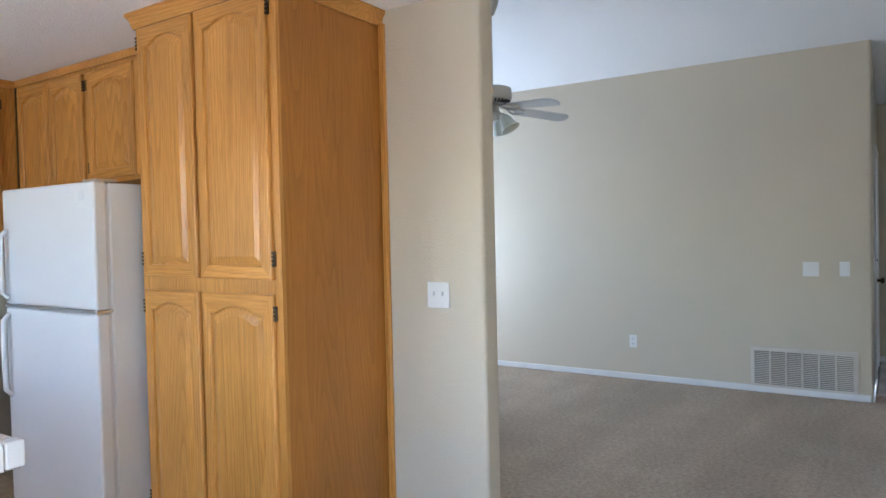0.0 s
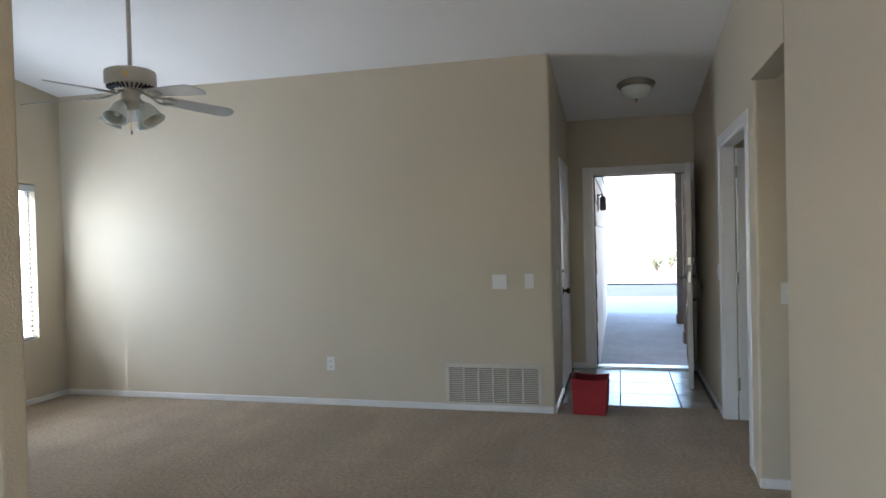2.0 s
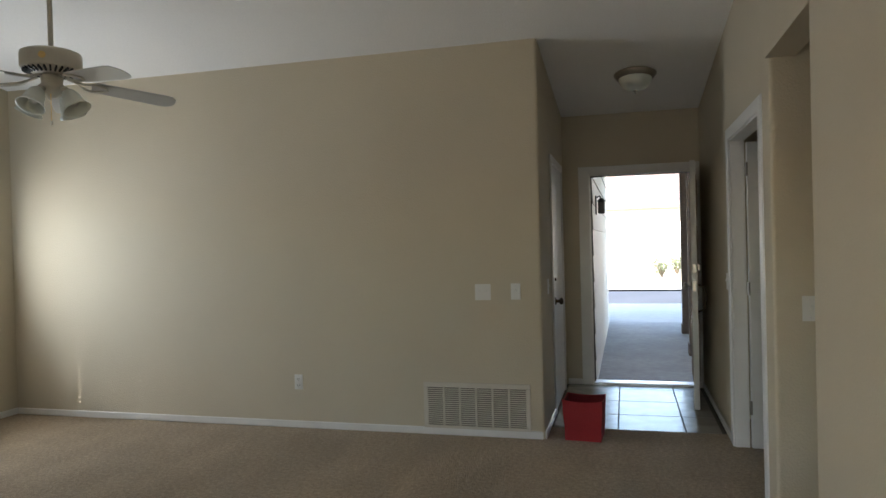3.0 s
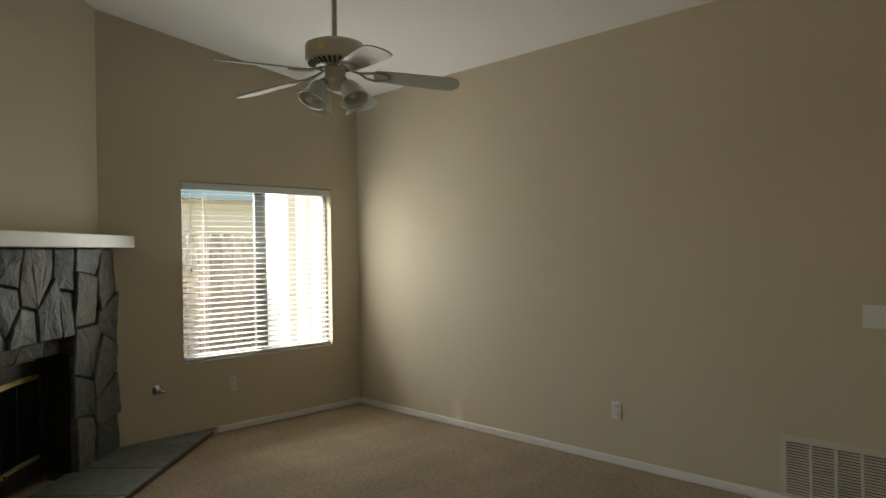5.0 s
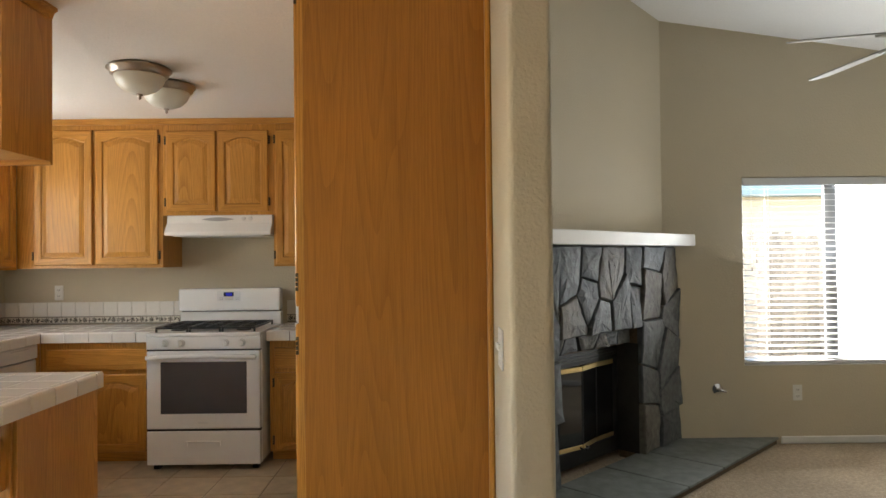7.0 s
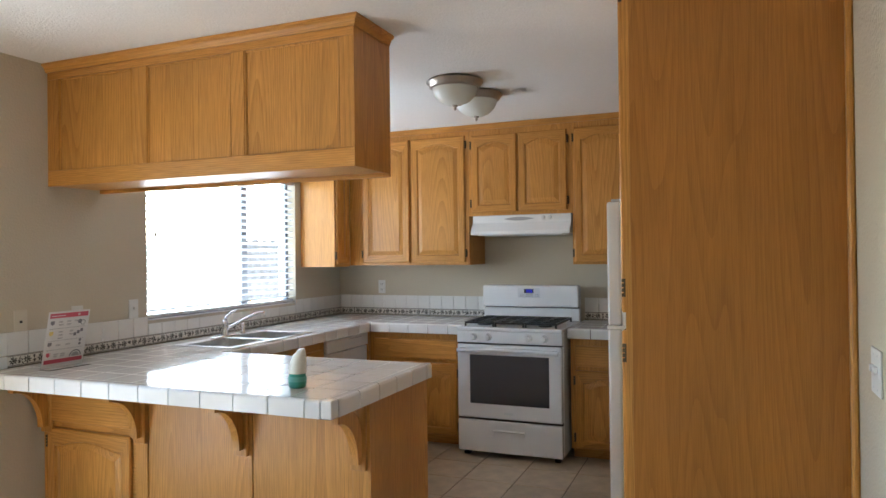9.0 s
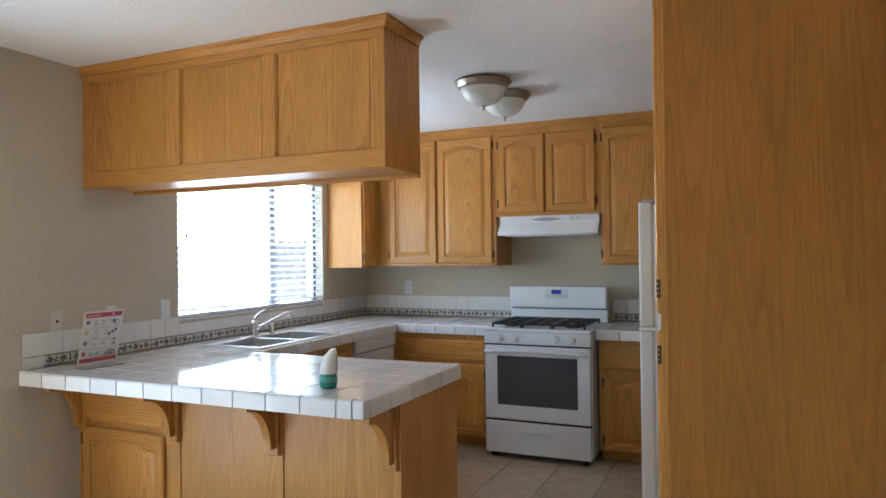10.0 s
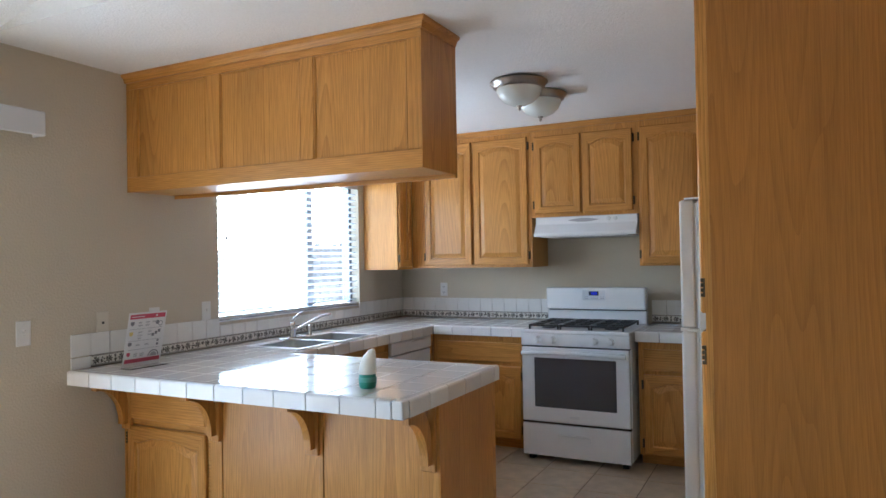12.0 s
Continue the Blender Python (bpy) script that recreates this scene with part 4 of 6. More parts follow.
# the cabinet hung above the peninsula
HX0, HX1, HY, HZ = -2.36, -2.045, -5.53, 1.811
hung = thing("hanging_cabinet", (-2.24, -6.4, HZ), "honey oak cabinet hung above the peninsula, plain back panels", "cabinet")
part("carcass", box((HX0, YS + 0.001, HZ + 0.02), (HX1 - 0.02, HY - 0.004, ZK - 0.002)), OAKY, hung)
part("end_panel", box((HX0, HY - 0.0035, HZ), (HX1 - 0.0005, HY, ZK - 0.002)), OAKZ, hung)
part("bottom", box((HX0 + 0.012, YS + 0.001, HZ + 0.005), (HX1 - 0.0205, HY - 0.004, HZ + 0.019)), OAKY, hung, "glossy varnished oak underside")
edges = [YS + 0.001, -7.252, -6.759, -6.664, -6.165, -6.092, -5.599, HY]
part("rail_bottom", box((HX1 - 0.0199, YS + 0.001, HZ), (HX1, HY - 0.0005, HZ + 0.080), 0.002), OAKY, hung)
part("rail_top", box((HX1 - 0.0199, YS + 0.001, ZK - 0.080), (HX1, HY - 0.0005, ZK - 0.002), 0.002), OAKY, hung)
for y0, y1 in ((edges[0], edges[1]), (edges[2], edges[3]), (edges[4], edges[5]), (edges[6], HY - 0.0005)):
    part("stile", box((HX1 - 0.0199, y0, HZ + 0.0805), (HX1 - 0.0003, y1, ZK - 0.0805), 0.002), OAKZ, hung)
for y0, y1 in ((edges[1], edges[2]), (edges[3], edges[4]), (edges[5], edges[6])):
    part("panel", box((HX1 - 0.0199, y0 + 0.0005, HZ + 0.0805), (HX1 - 0.010, y1 - 0.0005, ZK - 0.0805)), OAKZ, hung)
    part("bead", boxes(((HX1 - 0.0099, y0 + 0.0005, HZ + 0.0805), (HX1 - 0.002, y0 + 0.010, ZK - 0.0805)), ((HX1 - 0.0099, y1 - 0.010, HZ + 0.0805), (HX1 - 0.002, y1 - 0.0005, ZK - 0.0805)), ((HX1 - 0.0099, y0 + 0.010, HZ + 0.0805), (HX1 - 0.002, y1 - 0.010, HZ + 0.0805)), ((HX1 - 0.0099, y0 + 0.010, ZK - 0.0905), (HX1 - 0.002, y1 - 0.010, ZK - 0.0805)), bevel=0.003), OAKZ, hung)
part("crown", crown([(HX1, YS + 0.001), (HX1, HY), (HX0, HY)][::1], ZK - 0.045, ZK - 0.001, 0.032), OAKY, hung)
m = facing("-x", (HX0, HY, HZ))
part("kitchen_frame", placed(box((0, -0.014, 0), (HY - YS - 0.002, ZK - HZ - 0.002, 0.018), 0.002), m), OAKY, hung)

# ---------------------------------------------------------------- worktop of white tiles
ZT = 0.911
top = thing("worktop", (-2.1, -6.3, 0.840), "white glazed tile worktop with dark grout lines", "worktop")
CX1, CY1, CYF, CXI = -1.693, -5.438, -6.675, -4.275
SINK = (-3.545, -2.725, -7.155, -6.74)
part("bed", box((-2.6095, YS, 0.8405), (CX1 - 0.009, CY1 - 0.009, ZT - 0.0105)), GROUT, top)
part("bed", boxes(
                  ((XK, YS, 0.8405), (SINK[0] + 0.02, CYF - 0.009, ZT - 0.0105)), ((SINK[1] - 0.02, YS, 0.8405), (-2.61, CYF - 0.009, ZT - 0.0105)),
                  ((SINK[0] + 0.02, YS, 0.8405), (SINK[1] - 0.02, SINK[2] + 0.02, ZT - 0.0105)), ((SINK[0] + 0.02, SINK[3] - 0.02, 0.8405), (SINK[1] - 0.02, CYF - 0.009, ZT - 0.0105)),
                  ((XK, CYF - 0.009, 0.8405), (CXI - 0.009, -5.905, ZT - 0.0105)), ((XK, -5.133, 0.8405), (CXI - 0.009, -4.60, ZT - 0.0105))), GROUT, top)
PITCH, GAP = 0.162, 0.0062
tile_meshes = {}


def tile_mesh(size, mat, bevel=0.0018):
    key = (tuple(round(s, 4) for s in size), mat.name)
    if key not in tile_meshes:
        tile_meshes[key] = mesh_of("tile", box([-s / 2 for s in size], [s / 2 for s in size], bevel), mat)
    return tile_meshes[key]


def lay(x0, x1, y0, y1, skip=None):
    """Square tiles from the corner (x1, y1) on, cut at the far edges."""
    x = x1
    while x > x0 + 0.012:
        xa = max(x0, x - PITCH + GAP)
        y = y1
        while y > y0 + 0.012:
            ya = max(y0, y - PITCH + GAP)
            spans = [(xa, x, ya, y)]
            if skip and xa < skip[1] and x > skip[0] and ya < skip[3] and y > skip[2]:
                spans = [s for s in ((xa, skip[0], ya, y), (skip[1], x, ya, y), (max(xa, skip[0]), min(x, skip[1]), ya, skip[2]), (max(xa, skip[0]), min(x, skip[1]), skip[3], y)) if s[1] - s[0] > 0.01 and s[3] - s[2] > 0.01]
            for a, b, c, d in spans:
                piece("tile", tile_mesh((b - a, d - c, 0.010), TILEW), top, ((a + b) / 2, (c + d) / 2, ZT - 0.005))
            y = ya - GAP
        x = xa - GAP


lay(-2.595, CX1 - 0.043, YS + 0.012, CY1 - 0.043)
lay(XK + 0.012, -2.5995, YS + 0.012, CYF - 0.043, SINK)
lay(XK + 0.012, CXI - 0.043, CYF - 0.0395, -5.909)
lay(XK + 0.012, CXI - 0.043, -5.131, -4.60)


def edge_row(face, at, length, group_from=0.0):
    """Rounded cap tiles along a front edge."""
    m = facing(face, at)
    u = 0.0
    while u < length - 0.012:
        w = min(PITCH - GAP, length - u)
        key = ("cap", face, round(w, 4))
        if key not in tile_meshes:
            bm = bmesh.new()
            prof = [(-0.0395, 0.0), (-0.0395, -0.010), (-0.0085, -0.010), (-0.0085, -0.068), (0.0, -0.068), (0.0, -0.010), (-0.003, -0.003), (-0.010, 0.001), (-0.025, 0.001)]
            rows = [[bm.verts.new((q, z, x)) for x, z in prof] for q in (0.0, w)]
            for k in range(len(prof)):
                j = (k + 1) % len(prof)
                bm.faces.new((rows[0][k], rows[0][j], rows[1][j], rows[1][k]))
            bm.faces.new(rows[0][::-1])
            bm.faces.new(rows[1])
            bm.transform(m.to_3x3().to_4x4())
            tile_meshes[key] = mesh_of("edge_tile", bm, TILEW)
        piece("edge_tile", tile_meshes[key], top, m @ Vector((u, 0, 0)))
        u += w + GAP


edge_row("+x", (CX1, YS + 0.002, ZT), CY1 - YS - 0.055)
piece("corner_tile", mesh_of("corner_tile", box((-0.0485, -0.0485, -0.068), (0, 0, 0.001), 0.006, 2), TILEW), top, (CX1, CY1, ZT))
edge_row("+y", (CX1 - 0.052, CY1, ZT), 2.61 + CX1 - 0.052)
edge_row("-x", (-2.61, CY1 - 0.002, ZT), CY1 - CYF - 0.004)
edge_row("+y", (-2.655, CYF, ZT), -CXI - 2.655)
edge_row("+x", (CXI, CYF + 0.003, ZT), -5.909 - CYF - 0.003)
piece("tile", tile_mesh((0.040, 0.040, 0.010), TILEW), top, (CXI - 0.0195, CYF - 0.0595, ZT - 0.005))
edge_row("+x", (CXI, -5.13, ZT), 0.52)

# backsplash: a printed border strip under a row of plain tiles
splash = thing("backsplash", (-3.2, YS, ZT), "white tile backsplash with a floral border strip", "backsplash")


def splash_run(face, at, length, first=0.0):
    m = facing(face, at)
    turn = (0, 0, 0) if face == "+y" else (0, 0, radians(-90))
    u = first
    while u < length - 0.01:
        w = min(0.1065, length - u)
        x = (m @ Vector((u + w / 2, 0, 0))).x
        high = 0.068 if face == "+y" and KWIN[0] < x < KWIN[1] else 0.112
        ctr = m @ Vector((u + w / 2, 0.062 + high / 2, 0.0065))
        piece("tile", tile_mesh((w, 0.009, high), TILEW), splash, ctr, turn)
        dm = m @ Vector((u + w / 2, 0.033, 0.0065))
        piece("border_tile", tile_mesh((w + 0.0025, 0.009, 0.052), DECOR, 0.001), splash, dm, turn)
        u += w + 0.003
    part("grout_bed", placed(box((first, 0.001, 0), (length, 0.128, 0.004)), m), GROUT, splash)
    bm = bmesh.new()
    rnd = random.Random(7)
    layer = 0

    def leaf_print(a, b, size, ang, slim):
        nonlocal layer
        layer += 1
        ring = ((0, 1.3), (0.9, 0.9 * slim), (2.0, 0.8 * slim), (3.14, 0.7), (4.3, 0.8 * slim), (5.4, 0.9 * slim))
        bm.faces.new([bm.verts.new((a + math.cos(ang + q) * size * r, b + math.sin(ang + q) * size * r, 0.0114 + 0.00002 * (layer % 24))) for q, r in ring])

    u = first + 0.028
    while u < length - 0.03:
        for k in range(8):
            q = 0.785 * k + rnd.uniform(-0.2, 0.2)
            leaf_print(u + math.cos(q) * 0.0125, 0.033 + math.sin(q) * 0.0115, 0.0085, q, 0.62)
        leaf_print(u, 0.033, 0.0080, 0.0, 1.0)
        for k in range(7):
            leaf_print(u + 0.038 + rnd.uniform(-0.010, 0.010), 0.033 + rnd.uniform(-0.014, 0.014), 0.0088, rnd.uniform(0, 6.28), 0.5)
        u += 0.074
    for v in (0.010, 0.055):
        add_box(bm, (first, v, 0.011), (length, v + 0.0025, 0.0117))
    part("floral_print", placed(bm, m), FLORAL, splash, "dark printed flowers on the border")


splash_run("+y", (-1.817, YS, ZT), 3.13)
for z, hgt in ((0.0, 0.058), (0.062, 0.112)):
    part("end_tile", box((-1.817, YS + 0.002, ZT + z + 0.001), (-1.711, YS + 0.011, ZT + z + hgt), 0.002), TILEW, splash)
splash_run("+x", (XK, YS + 0.011, ZT), -5.908 - YS - 0.011)
splash_run("+x", (XK, -5.13, ZT), 0.52)

# sink and tap
sink = thing("kitchen_sink", (-3.135, -6.95, ZT), "double-bowl stainless steel sink set in the tiles", "sink")
x0, x1, y0, y1 = SINK
bm = boxes(((x0 - 0.008, y0 - 0.008, ZT + 0.0005), (x1 + 0.008, y0 + 0.055, ZT + 0.006)), ((x0 - 0.008, y1 - 0.025, ZT + 0.0005), (x1 + 0.008, y1 + 0.008, ZT + 0.006)), ((x0 - 0.008, y0 + 0.055, ZT + 0.0005), (x0 + 0.025, y1 - 0.025, ZT + 0.006)), ((x1 - 0.025, y0 + 0.055, ZT + 0.0005), (x1 + 0.008, y1 - 0.025, ZT + 0.006)), ((-3.155, y0 + 0.055, ZT + 0.0005), (-3.115, y1 - 0.025, ZT + 0.006)), bevel=0.002)
part("rim", bm, STEEL, sink)
for a, b in ((x0 + 0.026, -3.156), (-3.114, x1 - 0.026)):
    bm = box((a, y0 + 0.056, ZT - 0.17), (b, y1 - 0.026, ZT + 0.004), 0.03, 3)
    bmesh.ops.delete(bm, geom=[v for v in bm.verts if v.co.z > ZT - 0.02], context="VERTS")
    rim = [e for e in bm.edges if e.is_boundary]
    r = bmesh.ops.extrude_edge_only(bm, edges=rim)
    for v in [g for g in r["geom"] if isinstance(g, bmesh.types.BMVert)]:
        v.co.z = ZT + 0.004
    part("bowl", bm, STEEL, sink, smooth=True)
tap = thing("kitchen_tap", (-3.14, -7.128, ZT), "chrome single-lever kitchen tap with a long spout", "tap")
ty = -7.128
part("base_plate", box((-3.260, ty - 0.025, ZT + 0.006), (-3.020, ty + 0.025, ZT + 0.018), 0.008, 2), CHROME, tap)
part("body", lathe([(0.024, 0.018), (0.023, 0.03), (0.019, 0.05), (0.018, 0.085), (0.020, 0.10), (0.015, 0.115), (0, 0.118)], 20, (-3.140, ty, ZT)), CHROME, tap, smooth=True)
part("spout", tube([(-3.140, ty + 0.008, ZT + 0.060), (-3.163, ty + 0.05, ZT + 0.082), (-3.200, ty + 0.12, ZT + 0.125), (-3.226, ty + 0.17, ZT + 0.152), (-3.246, ty + 0.20, ZT + 0.160), (-3.262, ty + 0.22, ZT + 0.158)], [0.011, 0.0095, 0.0085, 0.0085, 0.0085, 0.0095], 14), CHROME, tap, smooth=True)
part("aerator", lathe([(0, 0.0), (0.011, 0.0), (0.0115, 0.022), (0.009, 0.026), (0, 0.027)], 16, (-3.262, ty + 0.22, ZT + 0.133)), STEEL, tap, smooth=True)
part("lever", tube([(-3.140, ty, ZT + 0.112), (-3.147, ty + 0.012, ZT + 0.140), (-3.162, ty + 0.035, ZT + 0.165), (-3.180, ty + 0.062, ZT + 0.180)], [0.013, 0.011, 0.009, 0.0075], 12), CHROME, tap, smooth=True)
part("sprayer", lathe([(0.016, 0.006), (0.016, 0.02), (0.012, 0.03), (0.014, 0.07), (0.010, 0.08), (0, 0.082)], 16, (-3.320, ty, ZT)), CHROME, tap, smooth=True)

# ---------------------------------------------------------------- appliances
# gas range
st = thing("gas_range", (-4.5, -5.487, 0), "white freestanding gas range with black grates and oven window", "stove")
SY0, SY1, SX = -5.899, -5.137, -4.137
part("body", box((XK + 0.02, SY0, 0.045), (SX - 0.045, SY1, 0.90), 0.004), WHITE, st)
m = facing("+x", (SX, SY0, 0))
SW = SY1 - SY0
od = part("oven_door", placed(box((0.004, 0.277, -0.044), (SW - 0.004, 0.796, 0.0), 0.008, 2), m), WHITE, st)
part("oven_window", placed(box((0.098, 0.380, -0.002), (SW - 0.092, 0.724, 0.0025), 0.002), m), OVENGLASS, od, "dark oven window")
part("oven_handle", placed(boxes(((0.03, 0.742, 0.0), (0.07, 0.772, 0.04)), ((SW - 0.07, 0.742, 0.0), (SW - 0.03, 0.772, 0.04)), bevel=0.004), m), WHITE, od)
bm = tube([(0.02 + (SW - 0.04) * k / 12, 0.758 + 0.010 * math.sin(math.pi * k / 12), 0.045) for k in range(13)], 0.015, 12)
part("handle_bar", placed(bm, m), WHITE, od, smooth=True)
part("maker_badge", placed(box((SW / 2 - 0.035, 0.312, -0.001), (SW / 2 + 0.035, 0.328, 0.0015), 0.001), m), GREYPANEL, od)
dr = part("drawer", placed(box((0.004, 0.04, -0.040), (SW - 0.004, 0.262, 0.0), 0.006, 2), m), WHITE, st)
bm = boxes(((SW / 2 - 0.115, 0.190, -0.001), (SW / 2 + 0.115, 0.200, 0.012)), ((SW / 2 - 0.115, 0.162, -0.001), (SW / 2 - 0.105, 0.190, 0.008)), ((SW / 2 + 0.105, 0.162, -0.001), (SW / 2 + 0.115, 0.190, 0.008)), bevel=0.003)
part("drawer_pull", placed(bm, m), WHITE, dr)
for v0, v1 in ((0.797, 0.806), (0.263, 0.276)):
    part("shadow_gap", placed(box((0.002, v0, -0.044), (SW - 0.002, v1, -0.013)), m), BLACK, st)
cpn = part("control_strip", placed(box((0.0, 0.807, -0.044), (SW, 0.892, -0.004), 0.006, 2), m), WHITE, st)
for u in (0.125, 0.235, SW - 0.235, SW - 0.125):
    bm = lathe([(0.0, 0), (0.026, 0), (0.025, 0.012), (0.02, 0.016), (0.018, 0.034), (0, 0.036)], 20)
    add_box(bm, (-0.005, -0.022, 0.016), (0.005, 0.022, 0.040), 0.002)
    part("burner_knob", placed(bm, m @ Matrix.Translation((u, 0.85, -0.004))), WHITE, cpn)
part("cooktop", placed(box((0.0, 0.8925, -0.62), (SW, 0.918, 0.004), 0.008, 2), m), WHITE, st)
bm = bmesh.new()
for u0, u1 in ((0.045, 0.265), (0.27, 0.485), (0.49, SW - 0.045)):
    for u in (u0, u1 - 0.012):
        add_box(bm, (u, 0.938, -0.55), (u + 0.012, 0.952, -0.045), 0.002)
    for w in (-0.55, -0.435, -0.30, -0.18, -0.057):
        add_box(bm, (u0, 0.938, w), (u1, 0.952, w + 0.012), 0.002)
    for u in (u0, u1 - 0.012):
        for w in (-0.55, -0.057):
            add_box(bm, (u, 0.918, w), (u + 0.012, 0.938, w + 0.012))
    add_box(bm, ((u0 + u1) / 2 - 0.006, 0.938, -0.55), ((u0 + u1) / 2 + 0.006, 0.952, -0.045), 0.002)
part("grate", placed(bm, m), BLACK, st, "black cast-iron grates")
for u in (0.155, SW - 0.155):
    for w in (-0.42, -0.17):
        part("burner", placed(lathe([(0.05, 0.0), (0.048, 0.008), (0.03, 0.010), (0.03, 0.016), (0, 0.018)], 20), m @ Matrix.Translation((u, 0.9185, w)) @ Matrix.Rotation(radians(-90), 4, "X")), BLACK, st)
bg = part("backguard", placed(box((0.0, 0.9, -0.68), (SW, 1.012, -0.615), 0.006), m), WHITE, st)
bp = part("control_backguard", placed(box((0.0, 1.020, -0.68), (SW, 1.188, -0.580), 0.012, 3), m), WHITE, st)
part("dark_slot", placed(box((0.01, 1.011, -0.67), (SW - 0.01, 1.0215, -0.63)), m), BLACK, st)
cp = part("clock_panel", placed(box((SW / 2 - 0.09, 1.094, -0.581), (SW / 2 + 0.085, 1.168, -0.577), 0.002), m), GREYPANEL, bp)
part("display", placed(box((SW / 2 - 0.04, 1.128, -0.578), (SW / 2 + 0.035, 1.160, -0.5755)), m), BLACK, cp)
bm = bmesh.new()
for k, d in enumerate(((1, 1, 0), (1, 0, 1), (0, 1, 1))):
    u = SW / 2 - 0.022 + k * 0.016
    for v in (1.136, 1.144, 1.152):
        add_box(bm, (u, v - 0.001, -0.5754), (u + 0.008, v + 0.001, -0.575))
    add_box(bm, (u + 0.007, 1.136, -0.5754), (u + 0.009, 1.152, -0.575))
part("digits", placed(bm, m), LCD, cp, "glowing blue clock digits")
bm = bmesh.new()
for u in (-0.07, -0.055, -0.025, -0.01, 0.005, 0.02, 0.05, 0.065):
    add_box(bm, (SW / 2 + u, 1.104, -0.5768), (SW / 2 + u + 0.009, 1.108, -0.576))
    add_box(bm, (SW / 2 + u, 1.116, -0.5768), (SW / 2 + u + 0.009, 1.119, -0.576))
part("key_print", placed(bm, m), INK, cp)
for u in (0.03, SW - 0.07):
    for w in (-0.10, -0.60):
        part("foot", placed(box((u, 0, w), (u + 0.04, 0.0455, w + 0.05)), m), BLACK, st)

# range hood
hd = thing("range_hood", (-4.6, -5.534, 1.58), "white under-cabinet range hood with two dials", "range hood")
y0, y1 = -5.908, -5.146
bm = bmesh.new()
prof = [(XK + 0.002, 1.728), (FX + 0.03, 1.728), (FX + 0.03, 1.672), (FX + 0.088, 1.604), (FX + 0.088, 1.580), (XK + 0.002, 1.580)]
rows = [[bm.verts.new((x, y, z)) for x, z in prof] for y in (y0, y1)]
for k in range(len(prof)):
    j = (k + 1) % len(prof)
    bm.faces.new((rows[0][k], rows[0][j], rows[1][j], rows[1][k]))
bm.faces.new(rows[0][::-1])
bm.faces.new(rows[1])
bmesh.ops.bevel(bm, geom=bm.edges[:], offset=0.004, segments=1, affect="EDGES")
body = part("hood_body", bm, WHITE, hd)
m = facing("+x", (FX + 0.03, y0, 1.672))
bm = bmesh.new()
pts = [(0.25 + 0.24 * k / 16, 0.026 + s * 0.014 * math.sin(math.pi * k / 16)) for s in (1, -1) for k in (range(17) if s > 0 else range(15, 0, -1))]
vs = [bm.verts.new((u, v, 0.001)) for u, v in pts]
bm.faces.new(vs)
part("vent_slots", placed(bm, m @ Matrix.Translation((0, 0, 0.002))), VENTGREY, body, "oval slotted vent")
for u in (0.555, 0.605):
    part("dial", placed(lathe([(0, 0), (0.015, 0), (0.014, 0.010), (0, 0.012)], 18), m @ Matrix.Translation((u, 0.03, 0.0))), GREYPANEL, body)
part("filter", box((XK + 0.06, y0 + 0.06, 1.574), (FX + 0.08, y1 - 0.06, 1.5795)), GREYPANEL, hd, "dull mesh filter")

# fridge
fr = thing("fridge", (-3.18, -4.2, 0), "white top-freezer fridge with a pebbled finish", "fridge")
FX0, FX1, FYF = -3.620, -2.785, -4.620
part("cabinet_body", box((FX0 + 0.002, FYF + 0.075, 0.03), (FX1, YP - 0.02, 1.668), 0.006), FRIDGE, fr)
fz = part("freezer_door", box((FX0, FYF, 1.100), (FX1, FYF + 0.062, 1.673), 0.010, 2), FRIDGE, fr)
fdr = part("fridge_door", box((FX0, FYF, 0.10), (FX1, FYF + 0.062, 1.082), 0.010, 2), FRIDGE, fr)
part("door_gasket", boxes(((FX0 + 0.01, FYF + 0.0625, 0.11), (FX1 - 0.01, FYF + 0.0745, 1.658))), GREYPANEL, fr)
part("hinge_cover", boxes(((FX1 - 0.12, FYF + 0.02, 1.6735), (FX1 - 0.01, FYF + 0.12, 1.685)), bevel=0.003), STEEL, fr, "metal top hinge")
part("middle_hinge", box((FX1 - 0.05, FYF - 0.004, 1.083), (FX1 + 0.003, FYF + 0.075, 1.099), 0.002), STEEL, fr, "metal hinge between the doors")
part("trim_strip", box((FX0 + 0.002, FYF - 0.002, 1.085), (FX1 - 0.055, FYF + 0.06, 1.097)), STEEL, fr)
part("maker_badge", box((FX1 - 0.12, FYF - 0.002, 1.59), (FX1 - 0.075, FYF, 1.635), 0.0005), GREYPANEL, fz, "small grey maker's badge")
for z0, z1, par in ((1.13, 1.47, fz), (0.64, 1.05, fdr)):
    part("handle", tube([(FX0 + 0.04, FYF - 0.001, z0), (FX0 + 0.04, FYF - 0.030, z0 + 0.03), (FX0 + 0.04, FYF - 0.034, (z0 + z1) / 2), (FX0 + 0.04, FYF - 0.030, z1 - 0.03), (FX0 + 0.04, FYF - 0.001, z1)], 0.013, 10), WHITE, par, smooth=True)
part("kick_grille", box((FX0 + 0.02, FYF + 0.08, 0.0), (FX1 - 0.02, FYF + 0.10, 0.0295)), GREYPANEL, fr)

